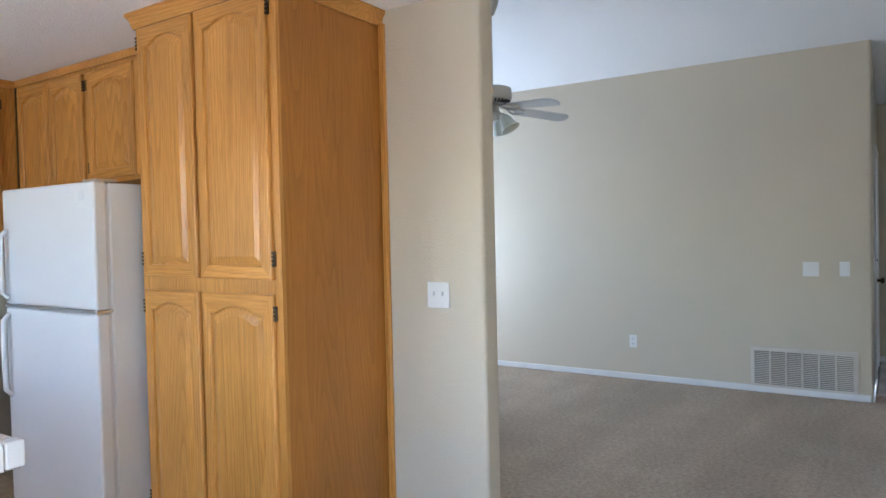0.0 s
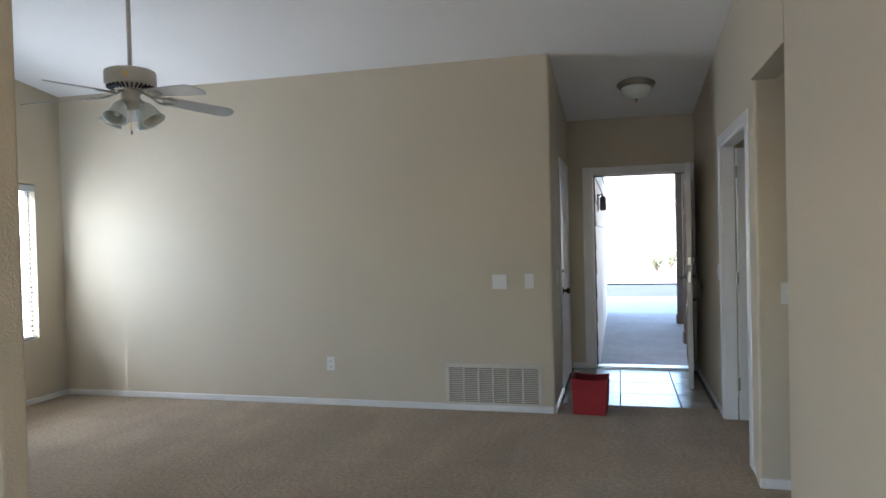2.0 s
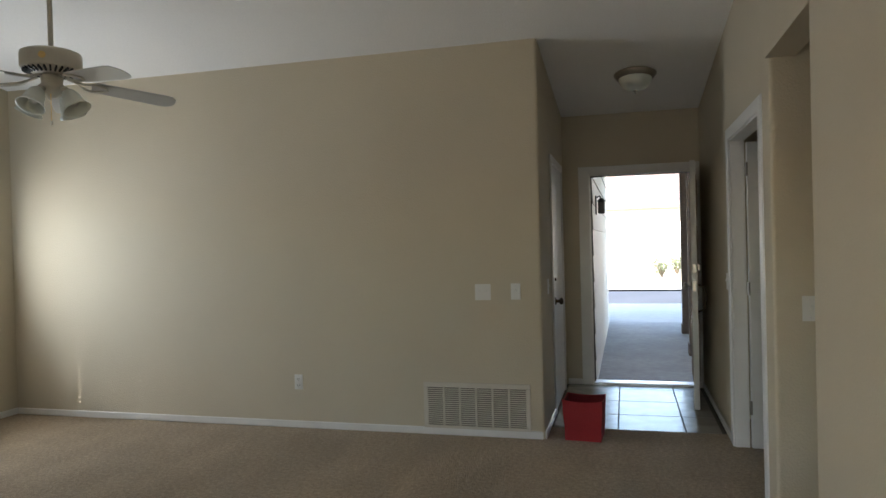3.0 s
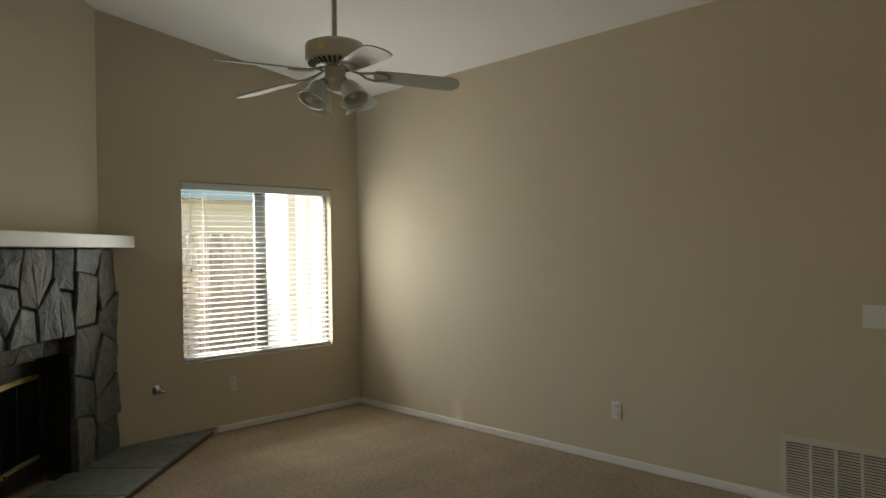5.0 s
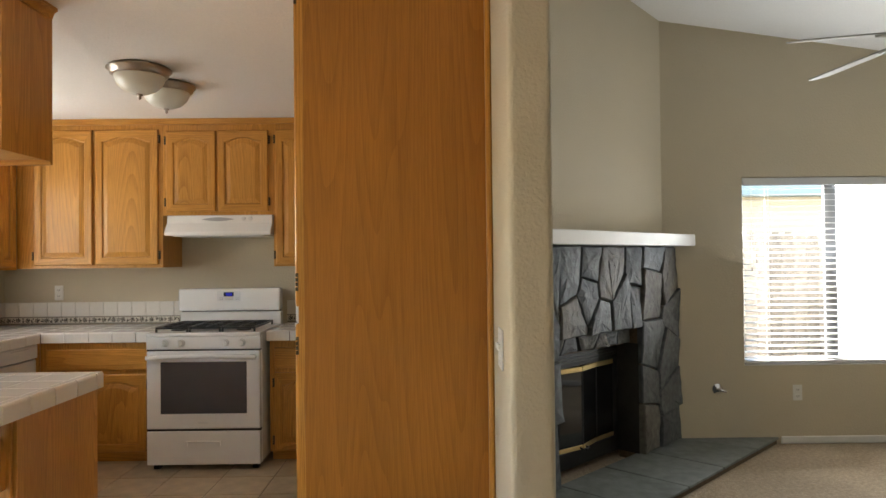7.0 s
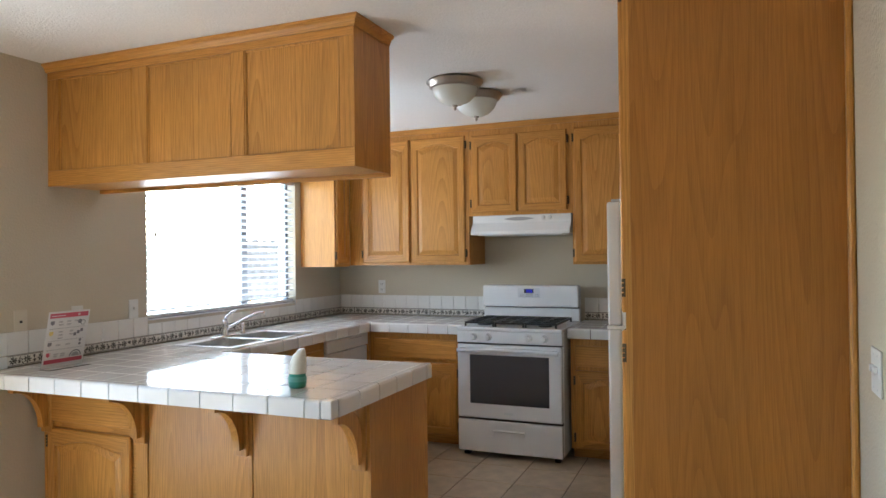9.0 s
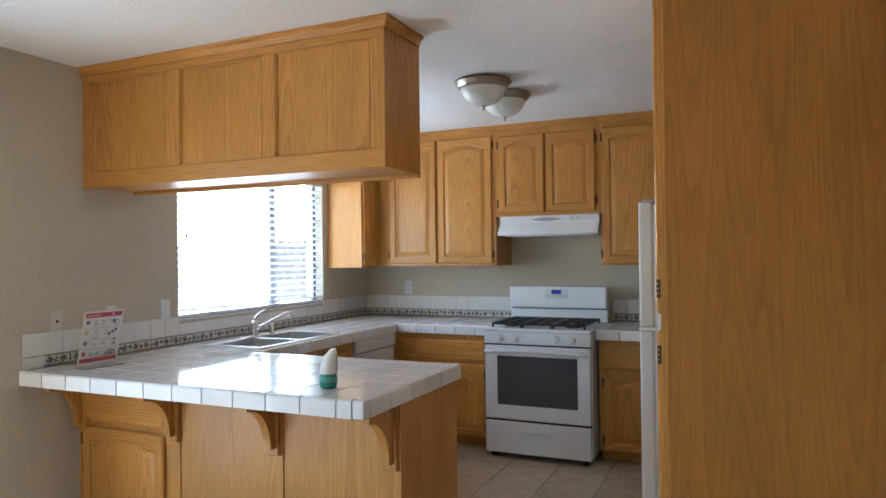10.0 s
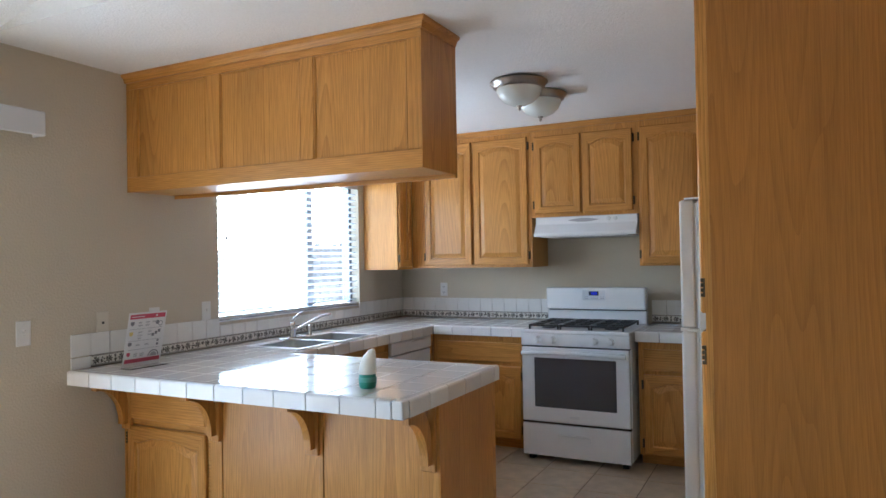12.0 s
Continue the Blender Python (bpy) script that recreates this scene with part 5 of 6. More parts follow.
# dishwasher
dw = thing("dishwasher", (-3.99, -7.0, 0), "white built-in dishwasher with a control strip", "dishwasher")
part("tub", box((-4.285, YS + 0.05, 0.1), (-3.690, -6.74, 0.838)), WHITE, dw)
part("front_door", box((-4.285, -6.739, 0.11), (-3.690, -6.710, 0.735), 0.006), WHITE, dw)
ctl = part("control_strip", box((-4.285, -6.739, 0.742), (-3.690, -6.698, 0.838), 0.010, 2), WHITE, dw)
bm = bmesh.new()
for k in range(9):
    add_box(bm, (-4.17 + k * 0.022, -6.6982, 0.815), (-4.16 + k * 0.022, -6.6972, 0.820))
part("key_print", bm, INK, ctl)
part("handle_recess", box((-4.07, -6.6985, 0.765), (-3.89, -6.6972, 0.79)), GREYPANEL, ctl)
part("toe_kick", box((-4.285, -6.82, 0.0), (-3.690, -6.80, 0.0995)), BLACK, dw)


# ---------------------------------------------------------------- corner fireplace
R2 = math.sqrt(0.5)
FPM = Matrix.Identity(4)       # a runs along the angled wall from the window wall, o stands out from it
for i, (u, v, w) in enumerate(zip((R2, -R2, 0), (0, 0, 1), (R2, R2, 0))):
    FPM[i][0], FPM[i][1], FPM[i][2], FPM[i][3] = u, v, w, (XW, -2.28, 0)[i]
# in this frame: x = along (a), y = up, z = out (o)
A1 = 1.945


def fbox(a0, a1, z0, z1, o0, o1, bevel=0.0, seg=1):
    return placed(box((a0, z0, o0), (a1, z1, o1), bevel, seg), FPM)


bm = prism([(XW, -2.28), (XW + A1 * R2 + 0.0, -2.28 - A1 * R2), (XW, -2.28 - A1 * R2)], 1.2, lambda x, y: vault(x, y) + 0.02)
structure("wall_fireplace", bm, WALL, "beige angled chimney wall above the mantel")
OP0, OP1, OPZ, ZH = 0.49, 1.45, 0.910, 0.050
OUTM = 0.177
stonework = thing("fireplace_surround", FPM @ Vector((0.97, 0, 0.0)), "rough grey fieldstone fireplace surround with dark joints", "fireplace")


bm = bmesh.new()
for a0, a1, z0, z1, o0, o1 in ((None, OP0 - 0.01, 0, 1.468, -0.10, 0.062), (OP1 + 0.01, None, 0, 1.468, -0.10, 0.062), (OP0 - 0.01, OP1 + 0.01, OPZ + 0.01, 1.468, -0.10, 0.062), (OP0 - 0.01, OP1 + 0.01, 0.79, OPZ + 0.01, -0.10, -0.05)):
    pts = [(a0 if a0 is not None else -o0 + 0.002, o0), (a1 if a1 is not None else A1 + o0 - 0.002, o0), (a1 if a1 is not None else A1 + o1 - 0.002, o1), (a0 if a0 is not None else -o1 + 0.002, o1)]
    vs = [bm.verts.new((a, z, o)) for z in (z0, z1) for a, o in pts]
    for f in ((0, 1, 2, 3), (7, 6, 5, 4), (0, 4, 5, 1), (1, 5, 6, 2), (2, 6, 7, 3), (3, 7, 4, 0)):
        bm.faces.new([vs[i] for i in f])
part("mortar_bed", placed(bm, FPM), MORTAR, stonework)


def clip(poly, px, py, nx, ny):
    """The part of a polygon on the side of a line that n points away from."""
    out = []
    for i, p in enumerate(poly):
        q = poly[(i + 1) % len(poly)]
        dp, dq = (p[0] - px) * nx + (p[1] - py) * ny, (q[0] - px) * nx + (q[1] - py) * ny
        if dp <= 0:
            out.append(p)
        if dp * dq < 0:
            t = dp / (dp - dq)
            out.append((p[0] + (q[0] - p[0]) * t, p[1] + (q[1] - p[1]) * t))
    return out


def stones(a0, a1, z0, z1, across, tall, base, seed, proud=0.024):
    """Fieldstones that fill a rectangle: cells round scattered points, each with a rough, slightly domed face."""
    rnd = random.Random(seed)
    nx, nz = max(1, round((a1 - a0) / across)), max(1, round((z1 - z0) / tall))
    sites = []
    for i in range(nx):
        for k in range(nz):
            off = 0.5 * (i % 2)
            sites.append((a0 + (a1 - a0) * (i + 0.5 + rnd.uniform(-0.38, 0.38)) / nx, z0 + (z1 - z0) * (k + 0.5 + (off - 0.25) * 0.8 + rnd.uniform(-0.36, 0.36)) / nz))
    squash = across / tall
    for i, (sx, sz) in enumerate(sites):
        poly = [(a0, z0), (a1, z0), (a1, z1), (a0, z1)]
        for j, (tx, tz) in enumerate(sites):
            if j != i and len(poly) > 2:
                dx, dz = tx - sx, (tz - sz) * squash * squash
                poly = clip(poly, (sx + tx) / 2, (sz + tz) / 2, dx, dz)
        if len(poly) < 3:
            continue
        cx, cz = sum(p[0] for p in poly) / len(poly), sum(p[1] for p in poly) / len(poly)
        ring = []
        for p, q in zip(poly, poly[1:] + poly[:1]):
            d = math.hypot(q[0] - p[0], q[1] - p[1])
            n = max(1, int(d / 0.04))
            for s in range(n):
                ring.append((p[0] + (q[0] - p[0]) * s / n, p[1] + (q[1] - p[1]) * s / n))
        if len(ring) < 3:
            continue
        size = sum(math.hypot(x - cx, z - cz) for x, z in ring) / len(ring)
        if size < 0.02:
            continue
        gap = 0.004
        tilt = (rnd.uniform(-0.10, 0.10), rnd.uniform(-0.08, 0.08))
        lift = rnd.uniform(0.0, 0.014)
        bm = bmesh.new()

        def loop(shrink, o, rough):
            row = []
            for x, z in ring:
                r = math.hypot(x - cx, z - cz)
                f = max(0.05, 1 - shrink / r) if r > 1e-6 else 1
                jit = 1 + rough * noise.noise((x * 31 + seed, z * 31, i * 3.1))
                px, pz = cx + (x - cx) * f * jit, cz + (z - cz) * f * jit
                px, pz = min(max(px, a0 + 0.002), a1 - 0.002), min(max(pz, z0 + 0.002), z1 - 0.002)
                row.append(bm.verts.new((px, pz, o + (0 if o <= base else (px - cx) * tilt[0] + (pz - cz) * tilt[1] + 0.008 * noise.noise((px * 14, pz * 14, seed + i))))))
            return row
        rows = [loop(gap, base - 0.01, 0.03), loop(gap, base + proud * 0.55 + lift, 0.03), loop(gap + 0.008, base + proud + lift, 0.05), loop(gap + size * 0.5, base + proud + lift + 0.004, 0.1)]
        for ra, rb in zip(rows, rows[1:]):
            for k in range(len(ra)):
                j = (k + 1) % len(ra)
                bm.faces.new((ra[k], ra[j], rb[j], rb[k]))
        bm.faces.new(rows[-1])
        part("stone", placed(bm, FPM), STONEB if rnd.random() < 0.4 else STONE, stonework)


stones(-0.075, OP0, ZH, 1.466, 0.25, 0.30, 0.064, 3)
stones(OP1, A1 + 0.06, ZH, 1.466, 0.20, 0.34, 0.064, 5)
stones(OP0 + 0.002, OP1 - 0.002, OPZ, 1.466, 0.185, 0.27, 0.064, 8)
stones(OP0 + 0.002, OP1 - 0.002, 0.80, OPZ - 0.002, 0.17, 0.14, -0.05, 12, 0.05)
# reveals of the opening
for a0 in (OP0 - 0.012, OP1):
    part("reveal", fbox(a0, a0 + 0.012, ZH, 0.80, -0.16, 0.06), DARKBRICK, stonework, "near-black inner reveal")

mantel = thing("mantel_shelf", FPM @ Vector((0.97, 1.47, 0.1)), "white painted mantel shelf above the stonework", "mantel")
bm = bmesh.new()
pts = [(0.002, 0.0), (A1 - 0.002, 0.0), (A1 + OUTM - 0.002, OUTM), (-OUTM + 0.002, OUTM)]
vs = [bm.verts.new((a, z, o)) for z in (1.469, 1.556) for a, o in pts]
for f in ((0, 1, 2, 3), (7, 6, 5, 4), (0, 4, 5, 1), (1, 5, 6, 2), (2, 6, 7, 3), (3, 7, 4, 0)):
    bm.faces.new([vs[i] for i in f])
bmesh.ops.bevel(bm, geom=bm.edges[:], offset=0.004, segments=1, affect="EDGES")
part("board", placed(bm, FPM), TRIM, mantel)

# firebox with folding glass doors
fb = thing("fireplace_insert", FPM @ Vector((0.97, ZH, -0.2)), "black fireplace insert with brass-trimmed glass doors", "fireplace insert")
part("firebox", placed(boxes(((OP0, ZH, -0.52), (OP1, 0.79, -0.50)), ((OP0, ZH, -0.50), (OP0 + 0.02, 0.79, -0.17)), ((OP1 - 0.02, ZH, -0.50), (OP1, 0.79, -0.17)), ((OP0 + 0.02, 0.77, -0.50), (OP1 - 0.02, 0.79, -0.17)), ((OP0 + 0.02, ZH, -0.50), (OP1 - 0.02, ZH + 0.02, -0.17))), FPM), DARKBRICK, fb)
ff = part("door_frame", placed(boxes(((OP0, 0.69, -0.17), (OP1, 0.79, -0.10)), ((OP0, ZH, -0.17), (OP1, 0.155, -0.10)), ((OP0, 0.155, -0.17), (OP0 + 0.045, 0.69, -0.10)), ((OP1 - 0.045, 0.155, -0.17), (OP1, 0.69, -0.10)), bevel=0.003), FPM), BLACK, fb)
for z in (0.715, 0.735, 0.755):
    part("louvre", fbox(OP0 + 0.02, OP1 - 0.02, z, z + 0.006, -0.10, -0.092), BLACK, ff)
PW = (OP1 - OP0 - 0.09) / 4
for k in range(4):
    a0 = OP0 + 0.045 + PW * k
    if k in (1, 2):
        o0, o1 = (-0.115, -0.080) if k == 1 else (-0.080, -0.115)
    else:
        o0 = o1 = -0.115
    ang = math.atan2(o1 - o0, PW)
    mm = FPM @ Matrix.Translation((a0, 0, o0)) @ Matrix.Rotation(-ang, 4, "Y")
    d = part("glass_door", placed(box((0.004, 0.185, -0.004), (PW - 0.004, 0.655, 0.004), 0.001), mm), DARKGLASS, fb)
    for z0, z1 in ((0.656, 0.688), (0.157, 0.184)):
        part("brass_rail", placed(box((0.002, z0, -0.008), (PW - 0.002, z1, 0.008), 0.002), mm), BRASS, d, "polished brass rail")
    for u in (0.0, PW - 0.006):
        part("stile", placed(box((u, 0.185, -0.007), (u + 0.006, 0.655, 0.007)), mm), BLACK, d)
    if k in (1, 2):
        u = PW - 0.03 if k == 1 else 0.03
        part("handle", placed(tube([(u, 0.17, 0.008), (u, 0.165, 0.03), (u + (0.05 if k == 1 else -0.05), 0.16, 0.035)], 0.006, 8), mm), BLACK, d)

# hearth: slate slabs on a low bed
hearth = thing("hearth", FPM @ Vector((0.97, 0, 0.3)), "low hearth of large grey slate slabs", "hearth")
HO = 0.60


def trap(a0, a1, o0, o1, z0, z1, bevel=0.0):
    """A slab between two depths, cut off at the side walls."""
    bm = bmesh.new()
    pts = []
    for o, a in ((o0, a0), (o0, a1), (o1, a1), (o1, a0)):
        pts.append((min(max(a, -o + 0.003), A1 + o - 0.003 if A1 + o < A1 + 0.62 else a), o))
    vs = [bm.verts.new((a, z, o)) for z in (z0, z1) for a, o in pts]
    for f in ((0, 1, 2, 3), (7, 6, 5, 4), (0, 4, 5, 1), (1, 5, 6, 2), (2, 6, 7, 3), (3, 7, 4, 0)):
        bm.faces.new([vs[i] for i in f])
    bmesh.ops.remove_doubles(bm, verts=bm.verts, dist=0.0005)
    if bevel:
        bmesh.ops.bevel(bm, geom=bm.edges[:], offset=bevel, segments=1, affect="EDGES")
    return placed(bm, FPM)


part("bed", trap(-0.6, A1 + 0.6, 0.03, HO - 0.012, 0.0, 0.031), MORTAR, hearth)
cuts = [-0.62, -0.17, 0.40, 0.90, 1.40, 1.90, 2.55]
for a0, a1 in zip(cuts, cuts[1:]):
    part("slab", trap(a0 + 0.005, a1 - 0.005, 0.035, HO, 0.032, 0.050, 0.003), SLATE, hearth)

# gas key on the wall
gk = thing("gas_valve", (XW, -1.886, 0.41), "chrome gas valve key on the wall", "valve")
M = facing("+x", (XW, -1.886, 0.41))
part("rosette", placed(lathe([(0, 0.0005), (0.042, 0.0005), (0.039, 0.008), (0.022, 0.016), (0.018, 0.026), (0, 0.027)], 24), M), CHROME, gk, smooth=True)
part("key", placed(tube([(0, 0, 0.018), (0, 0, 0.055), (0.042, -0.012, 0.062)], 0.010, 10), M), CHROME, gk, smooth=True)


# ---------------------------------------------------------------- plates on the walls
def outlet(face, at, label, name="wall_outlet"):
    m = facing(face, at)
    th = thing(name, at, label, "outlet", "wall outlets")
    p = part("plate", placed(box((-0.035, -0.058, 0.0005), (0.035, 0.058, 0.006), 0.003, 2), m), PLASTIC, th)
    for v in (-0.024, 0.024):
        part("receptacle", placed(box((-0.017, v - 0.014, 0.006), (0.017, v + 0.014, 0.0085), 0.004, 2), m), PLASTIC, p)
        part("slots", placed(boxes(((-0.009, v - 0.005, 0.0086), (-0.006, v + 0.006, 0.0092)), ((0.006, v - 0.005, 0.0086), (0.009, v + 0.006, 0.0092)), ((-0.002, v - 0.011, 0.0086), (0.002, v - 0.007, 0.0092))), m), SLOT, p)
    return th


def switch(face, at, gangs, label):
    m = facing(face, at)
    th = thing("light_switch", at, label, "light switch", "light switches")
    w = 0.035 + 0.023 * (gangs - 1)
    p = part("plate", placed(box((-w, -0.058, 0.0005), (w, 0.058, 0.006), 0.003, 2), m), PLASTIC, th)
    for k in range(gangs):
        u = (k - (gangs - 1) / 2) * 0.046
        part("toggle", placed(box((u - 0.005, -0.002, 0.006), (u + 0.005, 0.016, 0.016), 0.002), m), PLASTIC, p)
        part("toggle_surround", placed(box((u - 0.008, -0.014, 0.006), (u + 0.008, 0.014, 0.0072), 0.0005), m), PLASTIC, p)
        for v in (-0.042, 0.042):
            part("screw", placed(lathe([(0, 0), (0.003, 0), (0.0025, 0.001), (0, 0.0012)], 8), m @ Matrix.Translation((u, v, 0.006))), GREYPANEL, p)
    return th


outlet("-y", (-1.897, 0, 0.355), "white duplex outlet low on the beige wall")
outlet("+x", (XW, -1.291, 0.376), "white duplex outlet below the window")
outlet("+x", (XK, -6.911, 1.158), "white duplex outlet above the backsplash")
outlet("+y", (-2.211, YS, 1.128), "white outlet half hidden above the counter")
switch("-y", (-0.423, 0, 1.044), 2, "white double switch plate with one toggle up")
switch("-y", (-0.185, 0, 1.047), 1, "white single switch plate near the corner")
switch("-y", (-1.543, YP, 1.134), 2, "white double switch plate on the wall end")
switch("+x", (0, 0.38, 1.055), 1, "white switch plate beside the closet door")
switch("-x", (XF, 0.24, 1.09), 1, "white switch plate in the entry")
switch("-y", (1.385, HALL[1], 1.065), 1, "white switch plate in the hall opening")
switch("+y", (-2.589, YS, 1.137), 1, "white switch plate beside the kitchen window")
switch("+y", (-1.482, YS, 1.117), 1, "white switch plate near the patio door")
ph = thing("phone_plate", (-1.890, YS, 1.130), "cream blank plate with a phone socket", "wall plate")
M = facing("+y", (-1.890, YS, 1.130))
pp = part("plate", placed(box((-0.035, -0.058, 0.0005), (0.035, 0.058, 0.006), 0.003, 2), M), CREAMPLATE, ph)
part("socket", placed(box((-0.007, -0.006, 0.006), (0.007, 0.006, 0.0075)), M), SLOT, pp)

# return-air grille
gr = thing("return_air_grille", (-0.49, 0, 0.05), "cream steel return-air grille low on the wall", "vent")
gx0, gx1, gz0, gz1 = -0.885, -0.097, 0.040, 0.386
part("backing", box((gx0 + 0.03, -0.004, gz0 + 0.03), (gx1 - 0.03, -0.0005, gz1 - 0.03)), DUST, gr, "dusty dark filter")
part("frame", boxes(((gx0, -0.012, gz0), (gx1, -0.0005, gz0 + 0.033)), ((gx0, -0.012, gz1 - 0.033), (gx1, -0.0005, gz1)), ((gx0, -0.012, gz0 + 0.033), (gx0 + 0.033, -0.0005, gz1 - 0.033)), ((gx1 - 0.033, -0.012, gz0 + 0.033), (gx1, -0.0005, gz1 - 0.033)), bevel=0.003), GRILLE, gr)
inner = gx1 - gx0 - 0.066
for k in range(1, 6):
    part("bar", box((gx0 + 0.033 + inner * k / 6 - 0.008, -0.013, gz0 + 0.033), (gx0 + 0.033 + inner * k / 6 + 0.008, -0.004, gz1 - 0.033), 0.002), GRILLE, gr)
bm = box((-inner / 2, -0.004, -0.0045), (inner / 2, 0.004, 0.0045), 0.001)
bm.transform(Matrix.Rotation(radians(38), 4, "X"))
sl = mesh_of("slat", bm, GRILLE)
for k in range(19):
    piece("slat", sl, gr, ((gx0 + gx1) / 2, -0.0075, gz0 + 0.043 + k * 0.0150))

# ---------------------------------------------------------------- ceiling fan
FC = Vector((-2.30, -1.89, 0))
fan = thing("ceiling_fan", (FC.x, FC.y, 2.2), "cream five-blade ceiling fan with frosted bell lights", "ceiling fan")
FAN_DROP = 0.04
zc = vault(FC.x, FC.y)
part("canopy", lathe([(0.0, zc + 0.05 - 2.5), (0.065, zc + 0.05 - 2.5), (0.062, zc - 2.49), (0.03, zc - 2.57), (0.014, zc - 2.575)], 28, (FC.x, FC.y, 2.5)), FANWHITE, fan, smooth=True)
part("downrod", tube([(FC.x, FC.y, 2.5), (FC.x, FC.y, zc - 0.06)], 0.013, 14), FANWHITE, fan, smooth=True)
mo = part("motor", lathe([(0.0, 2.508), (0.03, 2.508), (0.07, 2.500), (0.125, 2.494), (0.142, 2.486), (0.146, 2.474), (0.146, 2.412), (0.138, 2.400), (0.10, 2.385), (0.085, 2.378), (0.0, 2.376)], 40, (FC.x, FC.y, 0)), FANWHITE, fan, smooth=True)
bm = bmesh.new()
for k in range(30):
    a = 2 * math.pi * k / 30
    b2 = box((0.096, -0.004, 2.385), (0.134, 0.004, 2.402))
    for v in b2.verts:
        v.co.z += (0.135 - v.co.x) * -0.35 + 0.002
    b2.transform(Matrix.Translation(FC) @ Matrix.Rotation(a, 4, "Z"))
    tmp = bpy.data.meshes.new("tmp")
    b2.to_mesh(tmp)
    b2.free()
    bm.from_mesh(tmp)
    bpy.data.meshes.remove(tmp)
part("vent_slots", bm, SLOT, mo, "dark vent slots")
part("emblem", placed(lathe([(0, 0), (0.018, 0), (0.017, 0.003), (0, 0.004)], 18), Matrix.Translation((FC.x, FC.y, 2.444)) @ Matrix.Rotation(radians(-62), 4, "Z") @ Matrix.Translation((0.145, 0, 0)) @ Matrix.Rotation(radians(90), 4, "Y")), BRASS, mo)
hub = part("light_hub", lathe([(0.0, 2.376), (0.05, 2.376), (0.055, 2.36), (0.05, 2.33), (0.062, 2.318), (0.06, 2.295), (0.035, 2.27), (0.02, 2.255), (0, 2.252)], 28, (FC.x, FC.y, 0)), FANWHITE, fan, smooth=True)
for k in range(5):
    ang = 54.5 + 72 * k
    M = Matrix.Translation((FC.x, FC.y, 2.352)) @ Matrix.Rotation(radians(ang), 4, "Z") @ Matrix.Rotation(radians(5), 4, "Y")
    bm = bmesh.new()
    out = [(0.20, -0.052), (0.30, -0.06), (0.56, -0.068), (0.60, -0.062), (0.625, -0.035), (0.632, 0.0), (0.625, 0.035), (0.60, 0.062), (0.56, 0.068), (0.30, 0.06), (0.20, 0.052), (0.19, 0.0)]
    lo = [bm.verts.new((x, y, -0.003)) for x, y in out]
    hi = [bm.verts.new((x, y, 0.003)) for x, y in out]
    bm.faces.new(lo[::-1])
    bm.faces.new(hi)
    for i in range(len(out)):
        j = (i + 1) % len(out)
        bm.faces.new((lo[i], lo[j], hi[j], hi[i]))
    bm.transform(M @ Matrix.Rotation(radians(-13), 4, "X"))
    bl_ = part("blade", bm, BLADE, fan)
    bm = tube([(0.07, 0, 0.018), (0.12, 0.0, 0.005), (0.16, -0.03, -0.006), (0.20, -0.045, -0.008), (0.25, -0.03, -0.007), (0.27, 0.0, -0.006), (0.25, 0.03, -0.005), (0.20, 0.045, -0.004), (0.16, 0.03, -0.004), (0.12, 0.0, 0.005)], 0.007, 8)
    bm.transform(M @ Matrix.Rotation(radians(-13), 4, "X"))
    part("blade_iron", bm, FANWHITE, bl_, "curled cream blade bracket", True)
for k in range(4):
    ang = 3 + 90 * k
    M = Matrix.Translation((FC.x, FC.y, 2.285)) @ Matrix.Rotation(radians(ang), 4, "Z")
    arm = part("light_arm", placed(tube([(0.045, 0, 0.01), (0.08, 0, 0.012), (0.098, 0, 0.0), (0.10, 0, -0.015)], 0.012, 10), M), FANWHITE, fan, smooth=True)
    MS = M @ Matrix.Translation((0.092, 0, -0.002)) @ Matrix.Rotation(radians(-30), 4, "Y")
    part("shade", placed(lathe([(0.024, 0.0), (0.034, -0.012), (0.045, -0.04), (0.050, -0.07), (0.058, -0.095), (0.070, -0.112), (0.066, -0.112), (0.054, -0.094), (0.046, -0.07), (0.041, -0.04), (0.030, -0.013), (0.0, -0.010)], 28), MS), FROST, arm, "frosted glass bell shade", True)
    part("bulb", placed(lathe([(0.0, -0.012), (0.012, -0.02), (0.014, -0.035), (0.024, -0.055), (0.026, -0.068), (0.018, -0.085), (0, -0.092)], 16), MS), PLASTIC, arm, smooth=True)
part("pull_chain", tube([(FC.x + 0.02, FC.y - 0.03, 2.27), (FC.x + 0.02, FC.y - 0.03, 2.13)], 0.002, 6), BRASS, fan)
part("chain_pull", lathe([(0, 0.0), (0.006, 0.004), (0.006, 0.02), (0, 0.026)], 10, (FC.x + 0.02, FC.y - 0.03, 2.105)), FANWHITE, fan)


fan.location.z -= FAN_DROP


